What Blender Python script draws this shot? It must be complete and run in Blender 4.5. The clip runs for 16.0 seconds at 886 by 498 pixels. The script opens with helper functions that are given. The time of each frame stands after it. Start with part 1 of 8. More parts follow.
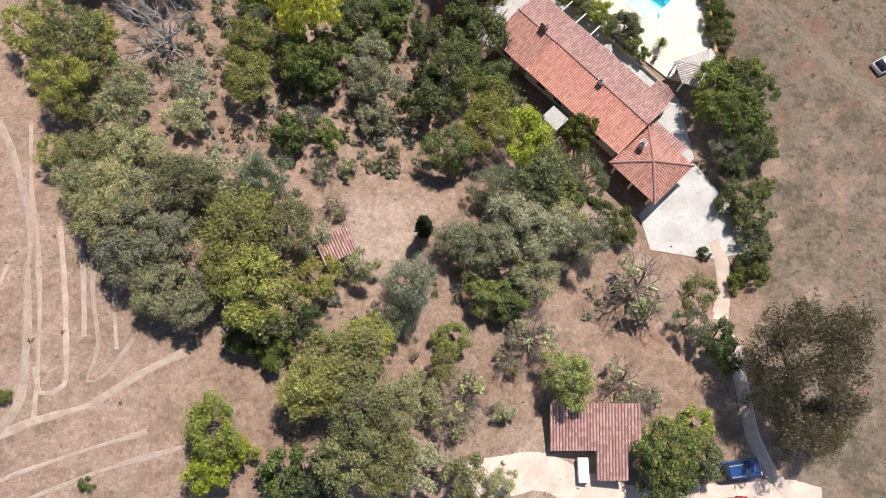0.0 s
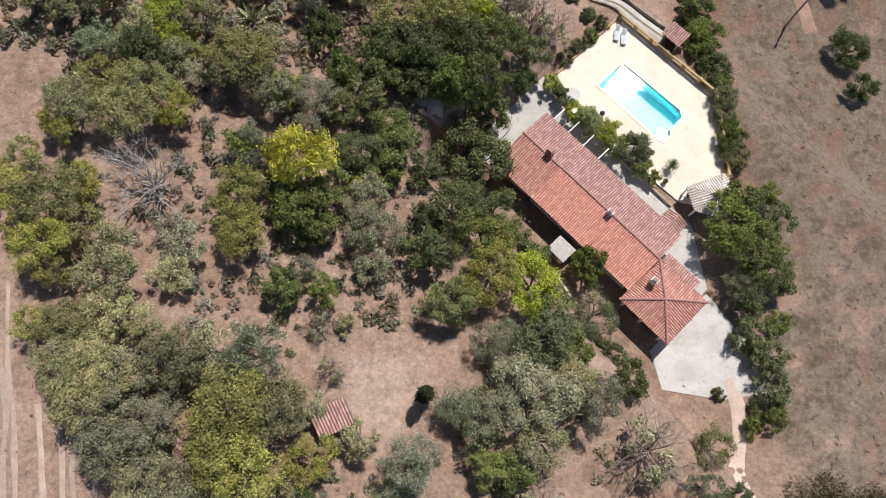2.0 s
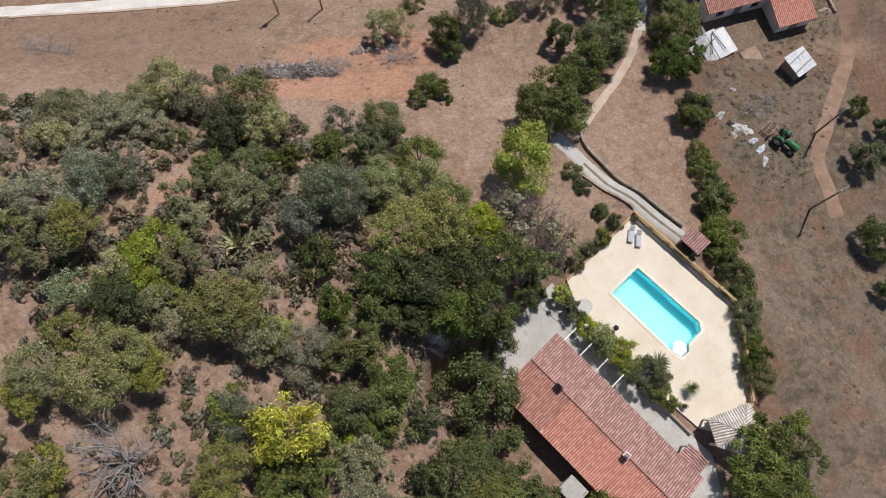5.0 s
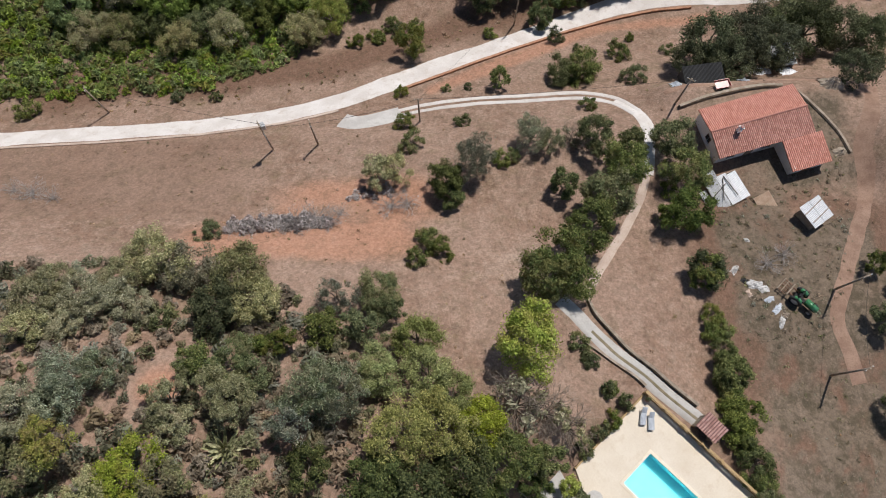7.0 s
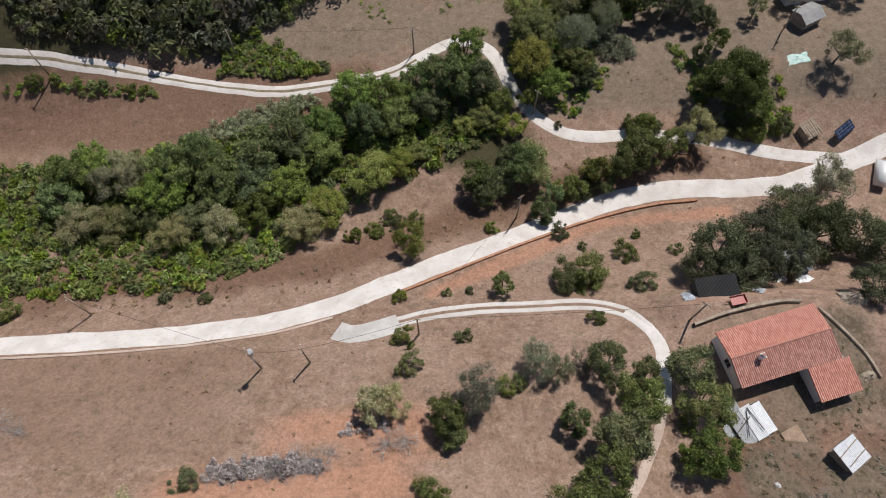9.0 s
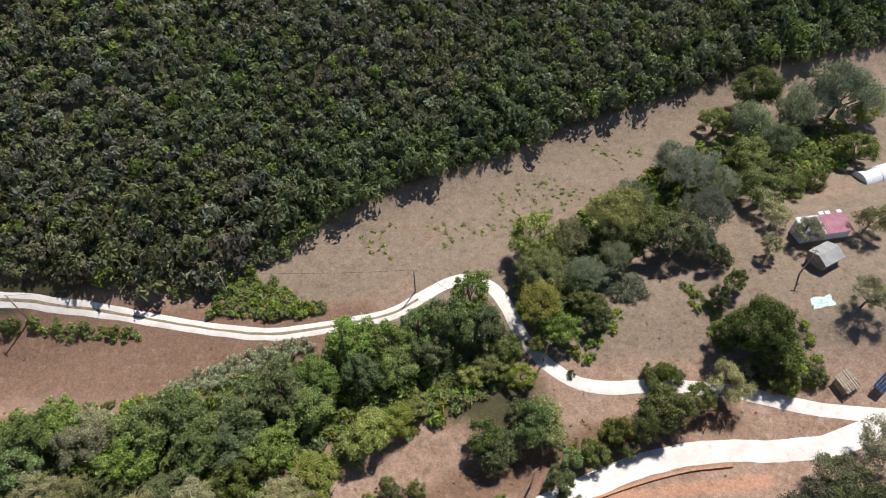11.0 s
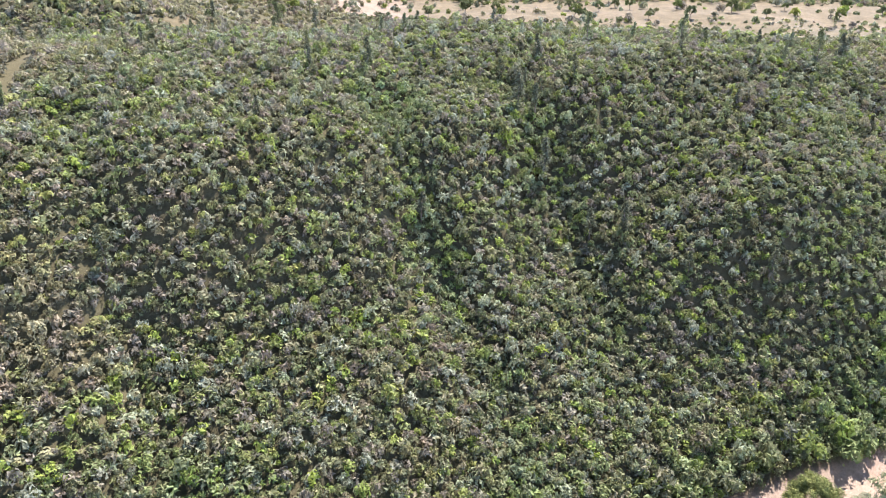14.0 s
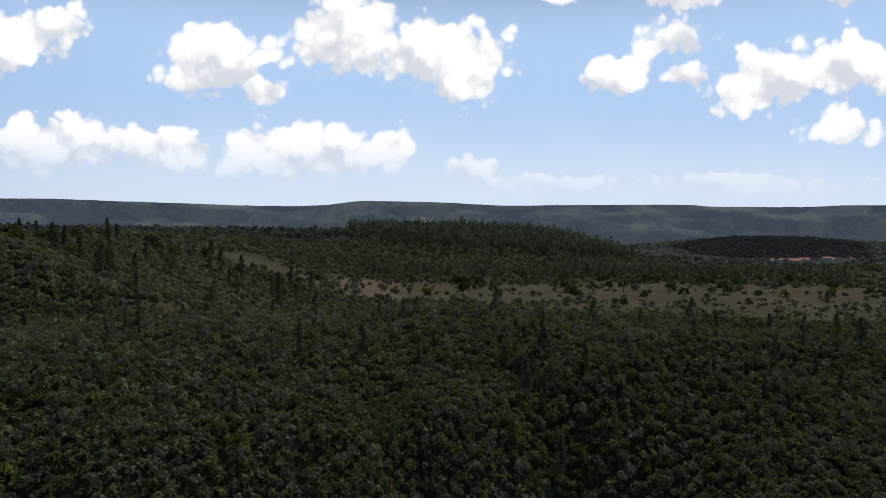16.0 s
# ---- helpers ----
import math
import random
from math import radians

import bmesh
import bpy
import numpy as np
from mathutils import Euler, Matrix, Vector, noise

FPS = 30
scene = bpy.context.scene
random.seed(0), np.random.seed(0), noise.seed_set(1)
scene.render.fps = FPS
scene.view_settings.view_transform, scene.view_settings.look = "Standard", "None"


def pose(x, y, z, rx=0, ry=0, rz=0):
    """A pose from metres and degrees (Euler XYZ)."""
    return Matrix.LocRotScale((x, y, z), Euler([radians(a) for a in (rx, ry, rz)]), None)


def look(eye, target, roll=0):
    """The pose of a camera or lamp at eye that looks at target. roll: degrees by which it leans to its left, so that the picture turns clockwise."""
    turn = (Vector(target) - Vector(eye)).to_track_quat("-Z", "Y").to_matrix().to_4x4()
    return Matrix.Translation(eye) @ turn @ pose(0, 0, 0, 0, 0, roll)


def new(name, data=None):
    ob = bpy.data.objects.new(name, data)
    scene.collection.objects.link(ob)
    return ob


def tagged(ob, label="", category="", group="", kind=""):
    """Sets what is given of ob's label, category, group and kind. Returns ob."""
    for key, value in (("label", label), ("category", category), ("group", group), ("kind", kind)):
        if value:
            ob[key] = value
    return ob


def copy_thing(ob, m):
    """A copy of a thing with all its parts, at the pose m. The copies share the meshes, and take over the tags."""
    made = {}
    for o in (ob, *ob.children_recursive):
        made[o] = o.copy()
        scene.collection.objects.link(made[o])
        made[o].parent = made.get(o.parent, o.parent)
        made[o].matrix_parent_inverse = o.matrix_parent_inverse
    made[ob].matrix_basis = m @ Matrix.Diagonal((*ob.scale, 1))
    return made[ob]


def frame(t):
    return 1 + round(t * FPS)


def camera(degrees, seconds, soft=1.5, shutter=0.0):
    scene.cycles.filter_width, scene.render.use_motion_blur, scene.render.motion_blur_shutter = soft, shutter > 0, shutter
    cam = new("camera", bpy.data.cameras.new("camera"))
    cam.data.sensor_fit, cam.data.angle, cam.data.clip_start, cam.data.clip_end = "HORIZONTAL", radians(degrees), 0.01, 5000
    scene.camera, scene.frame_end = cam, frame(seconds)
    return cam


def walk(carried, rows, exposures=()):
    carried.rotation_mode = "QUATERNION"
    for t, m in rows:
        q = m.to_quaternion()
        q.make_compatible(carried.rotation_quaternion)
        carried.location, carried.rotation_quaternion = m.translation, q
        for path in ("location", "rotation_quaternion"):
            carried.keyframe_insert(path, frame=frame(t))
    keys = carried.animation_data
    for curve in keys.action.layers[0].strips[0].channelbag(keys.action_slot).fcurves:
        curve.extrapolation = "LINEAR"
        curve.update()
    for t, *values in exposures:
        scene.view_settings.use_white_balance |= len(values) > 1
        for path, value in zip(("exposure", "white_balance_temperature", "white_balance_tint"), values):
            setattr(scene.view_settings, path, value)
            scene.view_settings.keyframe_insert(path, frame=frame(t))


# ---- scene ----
cam = camera(66.5, 16.0, soft=1.0)
METRES, EYE, TILT, LEAN, TURN = 130.0, 63.0, -76.5, 0.0, 0.0
ROWS = [
    (0.0, 0.0, 0.0, 0.0, -0.0, 0.0, -0.0),
    (0.5, -0.0006, 0.0068, 0.0265, -0.02, 0.02, 0.01),
    (1.0, -0.0011, 0.0134, 0.0534, -0.03, 0.1, 0.04),
    (1.5, -0.0015, 0.02, 0.0816, -0.05, 0.14, 0.05),
    (2.0, -0.0021, 0.0266, 0.1108, -0.1, 0.16, 0.06),
    (2.5, -0.0024, 0.0332, 0.1405, -0.1, 0.16, 0.05),
    (3.0, -0.0034, 0.0401, 0.1704, -0.15, 0.18, 0.04),
    (3.5, -0.004, 0.0476, 0.2002, -0.19, 0.2, 0.04),
    (4.0, -0.0041, 0.0548, 0.2301, -0.22, 0.25, 0.05),
    (6.5, -0.004, 0.0896, 0.3873, -0.18, 1.17, 0.05),
    (7.0, -0.0039, 0.0974, 0.419, -0.19, 2.3, 0.05),
    (7.5, -0.0044, 0.1053, 0.451, -0.25, 3.93, 0.03),
    (8.0, -0.0045, 0.1129, 0.4834, -0.29, 5.91, 0.01),
    (8.5, -0.0042, 0.1204, 0.5157, -0.26, 7.91, -0.0),
    (11.0, -0.0082, 0.1624, 0.6762, -0.19, 23.6, 0.13),
    (11.5, -0.0083, 0.1702, 0.7077, -0.23, 27.61, 0.09),
    (12.0, -0.0091, 0.1767, 0.7393, -0.3, 31.84, 0.08),
    (12.5, -0.0103, 0.1821, 0.7692, -0.36, 35.97, 0.11),
    (13.0, -0.0103, 0.1883, 0.8002, -0.37, 40.49, 0.1),
    (13.5, -0.0116, 0.1954, 0.8299, -0.44, 45.12, 0.16),
    (14.0, -0.0124, 0.2014, 0.8603, -0.52, 50.0, 0.17),
    (14.5, -0.0129, 0.2071, 0.8902, -0.54, 55.44, 0.18),
    (15.0, -0.0137, 0.214, 0.9186, -0.56, 61.2, 0.21),
    (15.5, -0.015, 0.2228, 0.9456, -0.55, 67.16, 0.3),
    (16.0, -0.0159, 0.2297, 0.9725, -0.53, 72.89, 0.36),
]
EXPOSURES = [(0.0, 0.34, 6400, 12), (2.0, 0.13, 6400, 12), (3.5, -0.12, 6400, 12), (7.5, -0.27, 6400, 12), (9.5, -0.22, 6400, 12), (11.0, 0.32, 6400, 12), (11.5, 0.7, 6400, 12), (12.0, 1.05, 6400, 12), (12.5, 1.3, 6400, 12), (13.5, 2.0, 6380, 16), (14.5, 2.16, 6330, 24), (15.0, 1.6, 6330, 24), (15.5, -0.55, 6450, 11), (16.0, -1.42, 6500, 10)]
walk(cam, [(t, pose(0, 0, EYE, TILT, LEAN, TURN) @ pose(METRES * x, METRES * y, METRES * z, 90 + pitch, roll, yaw)) for t, x, y, z, yaw, pitch, roll in ROWS], EXPOSURES)

# ---- light: a high sun ahead and to the right, scattered fair-weather clouds ----
SUN_AZ, SUN_EL = radians(30), radians(58)
sun_dir = Vector((math.sin(SUN_AZ) * math.cos(SUN_EL), math.cos(SUN_AZ) * math.cos(SUN_EL), math.sin(SUN_EL)))
sun_data = bpy.data.lights.new("sun", "SUN")
sun_data.energy, sun_data.angle, sun_data.color = 5.0, radians(0.53), (1.0, 0.96, 0.9)
sun = new("sun", sun_data)
sun.matrix_world = look(sun_dir * 300, (0, 0, 0))


class Nodes:
    """Short hand for building node trees."""

    def __init__(self, tree):
        self.tree = tree
        tree.nodes.clear()

    def add(self, kind):
        return self.tree.nodes.new(kind)

    def link(self, a, b):
        self.tree.links.new(a, b)
        return self

    def put(self, socket, value):
        if isinstance(value, bpy.types.NodeSocket):
            self.tree.links.new(value, socket)
        else:
            socket.default_value = value

    def math(self, op, a, b=0.0, c=0.0, clamp=False):
        node = self.tree.nodes.new("ShaderNodeMath")
        node.operation, node.use_clamp = op, clamp
        for i, value in enumerate((a, b, c)):
            self.put(node.inputs[i], value)
        return node.outputs[0]

    def vmath(self, op, a, b=(0, 0, 0)):
        node = self.tree.nodes.new("ShaderNodeVectorMath")
        node.operation = op
        self.put(node.inputs[0], a)
        self.put(node.inputs[1], b)
        return node.outputs["Value"] if op in ("LENGTH", "DOT_PRODUCT", "DISTANCE") else node.outputs[0]

    def mix(self, fac, a, b, blend="MIX"):
        node = self.tree.nodes.new("ShaderNodeMix")
        node.data_type, node.blend_type = "RGBA", blend
        self.put(node.inputs[0], fac)
        self.put(node.inputs[6], a if isinstance(a, bpy.types.NodeSocket) else (*a[:3], 1))
        self.put(node.inputs[7], b if isinstance(b, bpy.types.NodeSocket) else (*b[:3], 1))
        return node.outputs[2]

    def noise(self, vector, scale, detail=4.0, rough=0.55, warp=0.0):
        node = self.tree.nodes.new("ShaderNodeTexNoise")
        self.put(node.inputs["Vector"], vector)
        node.inputs["Scale"].default_value, node.inputs["Detail"].default_value = scale, detail
        node.inputs["Roughness"].default_value, node.inputs["Distortion"].default_value = rough, warp
        return node.outputs[0]

    def ramp(self, fac, low, high):
        node = self.tree.nodes.new("ShaderNodeMapRange")
        node.interpolation_type = "SMOOTHSTEP"
        self.put(node.inputs[0], fac)
        node.inputs[1].default_value, node.inputs[2].default_value = low, high
        return node.outputs[0]


world = bpy.data.worlds.new("sky")
world.use_nodes = True
scene.world = world
n = Nodes(world.node_tree)
sky = n.add("ShaderNodeTexSky")
sky.sky_type, sky.sun_disc = "NISHITA", False
sky.sun_elevation, sky.sun_rotation = SUN_EL, SUN_AZ
sky.air_density, sky.dust_density, sky.ozone_density = 1.0, 0.2, 2.45
way = n.add("ShaderNodeTexCoord").outputs["Generated"]
split = n.add("ShaderNodeSeparateXYZ")
n.link(way, split.inputs[0])
ahead = n.math("MAXIMUM", n.math("ABSOLUTE", split.outputs[1]), 0.05)
u_dir, v_dir = n.math("DIVIDE", split.outputs[0], ahead), n.math("DIVIDE", split.outputs[2], ahead)
flat_dir = n.add("ShaderNodeCombineXYZ")
n.link(u_dir, flat_dir.inputs[0]).link(v_dir, flat_dir.inputs[1])
puff = n.noise(flat_dir.outputs[0], 8.0, 6.0, 0.52)


def cells(vector, scale):
    v = n.add("ShaderNodeTexVoronoi")
    v.feature = "SMOOTH_F1"
    v.inputs["Scale"].default_value = scale
    v.inputs["Smoothness"].default_value = 0.25
    n.put(v.inputs["Vector"], vector)
    return v.outputs["Distance"]


warped = n.vmath("ADD", flat_dir.outputs[0], n.vmath("MULTIPLY", n.vmath("SUBTRACT", puff, (0.5, 0.5, 0.5)), (0.05, 0.05, 0)))
billow = n.math("ADD", n.math("MULTIPLY", n.math("SUBTRACT", 0.45, cells(warped, 24.0)), 0.48), n.math("MULTIPLY", n.math("SUBTRACT", 0.45, cells(warped, 60.0)), 0.32))
# cumulus heaps ahead: sideways and upward slope of each, and its half size
CLOUDS = [(-0.62, 0.245, 0.1, 0.055), (-0.335, 0.215, 0.075, 0.05), (-0.115, 0.245, 0.13, 0.07), (-0.02, 0.225, 0.13, 0.06), (0.06, 0.205, 0.07, 0.06),
          (-0.25, 0.165, 0.035, 0.025), (0.335, 0.245, 0.06, 0.042), (0.26, 0.195, 0.05, 0.028), (0.36, 0.2, 0.04, 0.025), (0.48, 0.185, 0.09, 0.05),
          (0.6, 0.21, 0.09, 0.06), (0.59, 0.13, 0.07, 0.035), (-0.57, 0.085, 0.12, 0.045), (-0.4, 0.08, 0.1, 0.035), (-0.21, 0.082, 0.13, 0.045),
          (-0.06, 0.09, 0.04, 0.035), (0.05, 0.055, 0.05, 0.025), (0.15, 0.035, 0.1, 0.015), (0.45, 0.035, 0.2, 0.018), (0.33, 0.31, 0.08, 0.025), (0.17, 0.31, 0.035, 0.02), (0.56, 0.32, 0.06, 0.03)]
heap, low = None, None
for cu, cv, ru, rv in CLOUDS:
    off = n.vmath("DIVIDE", n.vmath("SUBTRACT", flat_dir.outputs[0], (cu, cv, 0)), (ru * 1.35, rv * 1.35, 1))
    one = n.math("SUBTRACT", 1.0, n.vmath("LENGTH", off))
    part_y = n.add("ShaderNodeSeparateXYZ")
    n.link(off, part_y.inputs[0])
    if heap is None:
        heap, low = one, part_y.outputs[1]
    else:
        low = n.math("ADD", low, n.math("MULTIPLY", n.math("GREATER_THAN", one, heap), n.math("SUBTRACT", part_y.outputs[1], low)))
        heap = n.math("MAXIMUM", heap, one)
level = n.math("ADD", heap, n.math("MULTIPLY", n.ramp(heap, -0.4, 0.2), n.math("ADD", n.math("MULTIPLY", n.math("SUBTRACT", puff, 0.5), 1.5), n.math("MULTIPLY", billow, 1.25))))
cover = n.math("MULTIPLY", n.math("ADD", n.math("MULTIPLY", n.ramp(level, 0.2, 0.42), 0.88), n.math("MULTIPLY", n.ramp(level, -0.05, 0.75), 0.12)), n.ramp(split.outputs[1], 0.1, 0.3))
cover = n.math("MULTIPLY", cover, n.math("ADD", 0.05, n.math("MULTIPLY", n.ramp(split.outputs[2], 0.0, 0.11), 0.95)))
# the sunlit upper right of each billow is white, its underside grey
lit = n.noise(n.vmath("ADD", flat_dir.outputs[0], (0.01, 0.02, 0)), 8.0, 6.0, 0.52)
relief = n.math("ADD", n.ramp(n.math("SUBTRACT", puff, lit), -0.12, 0.1), n.math("ADD", n.math("MULTIPLY", low, 0.62), n.math("MULTIPLY", billow, 0.8)))
body_c = n.mix(n.ramp(relief, -0.15, 0.75), (0.66, 0.69, 0.75), (1.0, 1.0, 1.0))
heaven = n.add("ShaderNodeBackground")
heaven.inputs["Strength"].default_value = 0.058
low_air = n.ramp(split.outputs[2], 0.42, 0.22)
veil = n.mix(n.ramp(n.math("ADD", v_dir, n.math("MULTIPLY", n.math("SUBTRACT", puff, 0.5), 0.06)), 0.0, 0.17), (32.0, 37.0, 44.5), (21.5, 30.0, 43.5))
# the air is brightest below the sun and deeper blue away from it
sunward = n.ramp(n.vmath("DOT_PRODUCT", way, (math.sin(SUN_AZ), math.cos(SUN_AZ), 0.0)), -0.6, 0.75)
veil = n.mix(sunward, n.mix(1.0, veil, (0.3, 0.36, 0.44), "MULTIPLY"), veil)
n.link(n.mix(n.math("MULTIPLY", low_air, 0.95), sky.outputs[0], veil), heaven.inputs["Color"])
vapour = n.add("ShaderNodeBackground")
vapour.inputs["Strength"].default_value = 2.75
n.link(body_c, vapour.inputs["Color"])
both = n.add("ShaderNodeMixShader")
n.link(cover, both.inputs[0]).link(heaven.outputs[0], both.inputs[1]).link(vapour.outputs[0], both.inputs[2])
out = n.add("ShaderNodeOutputWorld")
n.link(both.outputs[0], out.inputs[0])

# ---- materials ----


def fresh(name):
    m = bpy.data.materials.new(name)
    m.use_nodes = True
    return m, Nodes(m.node_tree)


def surface(n, colour, rough, height=None, bump=0.3, metal=0.0, spec=0.35, away=0.05):
    p = n.add("ShaderNodeBsdfPrincipled")
    n.put(p.inputs["Base Color"], colour if isinstance(colour, bpy.types.NodeSocket) else (*colour, 1))
    n.put(p.inputs["Roughness"], rough)
    p.inputs["Metallic"].default_value, p.inputs["Specular IOR Level"].default_value = metal, spec
    if height is not None:
        b = n.add("ShaderNodeBump")
        b.inputs["Strength"].default_value, b.inputs["Distance"].default_value = bump, away
        n.link(height, b.inputs["Height"]).link(b.outputs[0], p.inputs["Normal"])
    return p


def finish(m, n, shader):
    o = n.add("ShaderNodeOutputMaterial")
    n.link(shader.outputs[0], o.inputs[0])
    return m


def place(n):
    return n.add("ShaderNodeTexCoord").outputs["Object"]


def plain(name, c1, c2, scale=1.0, rough=0.8, bump=0.25, fine=9.0, metal=0.0, dirt=None, vary=0.12, spec=0.35):
    """Two-scale mottled surface: broad stains, fine grain, and a shift from object to object."""
    m, n = fresh(name)
    co = place(n)
    broad, grain = n.noise(co, scale, 5.0), n.noise(co, scale * fine, 6.0, 0.65)
    col = n.mix(n.ramp(n.math("ADD", n.math("MULTIPLY", broad, 0.6), n.math("MULTIPLY", grain, 0.4)), 0.36, 0.64), c1, c2)
    if dirt:
        col = n.mix(n.math("MULTIPLY", n.ramp(n.noise(co, scale * 2.7, 7.0, 0.7), 0.52, 0.72), 0.75), col, dirt)
    r = n.add("ShaderNodeObjectInfo").outputs["Random"]
    hsv = n.add("ShaderNodeHueSaturation")
    n.put(hsv.inputs["Value"], n.math("ADD", 1 - vary, n.math("MULTIPLY", r, 2 * vary)))
    n.put(hsv.inputs["Color"], col)
    return finish(m, n, surface(n, hsv.outputs[0], rough, grain, bump, metal, spec))


def leafage(name, shade, mid, light, dry=None, thin=0.26, tinted=False, kin=(), zoned=False):
    """Leaves: each leaf its own tone, each plant its own, and dry patches through a crown."""
    m, n = fresh(name)
    r = n.add("ShaderNodeNewGeometry").outputs["Random Per Island"]
    col = n.mix(n.ramp(r, 0.0, 0.6), shade, mid)
    col = n.mix(n.ramp(r, 0.55, 1.0), col, light)
    co = place(n)
    if tinted:
        a = n.add("ShaderNodeAttribute")
        a.attribute_name = "tint"
        one = a.outputs["Fac"]
    else:
        one = n.add("ShaderNodeObjectInfo").outputs["Random"]
    for i, other in enumerate(kin):
        pick = n.math("FRACT", n.math("MULTIPLY", one, 5.17 + 3.3 * i))
        col = n.mix(n.math("MULTIPLY", n.ramp(pick, 0.6, 0.75), 0.85), col, n.mix(r, tuple(c * 0.72 for c in other), tuple(c * 1.25 for c in other)))
    if dry:
        patch = n.math("MULTIPLY", n.ramp(n.math("ADD", n.noise(co, 0.9, 3.0), n.math("MULTIPLY", n.math("SUBTRACT", one, 0.5), 0.35)), 0.5, 0.72), 0.8)
        col = n.mix(patch, col, dry)
    hsv = n.add("ShaderNodeHueSaturation")
    n.put(hsv.inputs["Hue"], n.math("ADD", 0.485, n.math("MULTIPLY", one, 0.03)))
    n.put(hsv.inputs["Saturation"], n.math("ADD", 0.7, n.math("MULTIPLY", n.math("FRACT", n.math("MULTIPLY", one, 7.3)), 0.38)))
    n.put(hsv.inputs["Value"], n.math("ADD", 0.72, n.math("MULTIPLY", n.math("FRACT", n.math("MULTIPLY", one, 3.7)), 0.6)))
    if zoned:
        z = n.add("ShaderNodeAttribute")
        z.attribute_name = "zone"
        col = n.mix(n.ramp(z.outputs["Fac"], 0.5, 0.85), col, n.mix(0.5, col, (0.23, 0.19, 0.11)))
        col = n.mix(n.ramp(z.outputs["Fac"], 0.42, 0.12), col, n.mix(0.5, col, (0.13, 0.2, 0.05)))
    flecks = n.ramp(n.noise(co, 7.0, 5.0, 0.74), 0.34, 0.62)
    col = n.mix(flecks, n.mix(0.45, col, (0.012, 0.014, 0.006)), n.mix(1.0, col, (1.25, 1.22, 1.3), "MULTIPLY"))
    n.put(hsv.inputs["Color"], col)
    p = surface(n, hsv.outputs[0], 0.72, spec=0.14)
    t = n.add("ShaderNodeBsdfTranslucent")
    n.link(hsv.outputs[0], t.inputs["Color"])
    mx = n.add("ShaderNodeMixShader")
    mx.inputs[0].default_value = thin
    n.link(p.outputs[0], mx.inputs[1]).link(t.outputs[0], mx.inputs[2])
    return finish(m, n, mx)


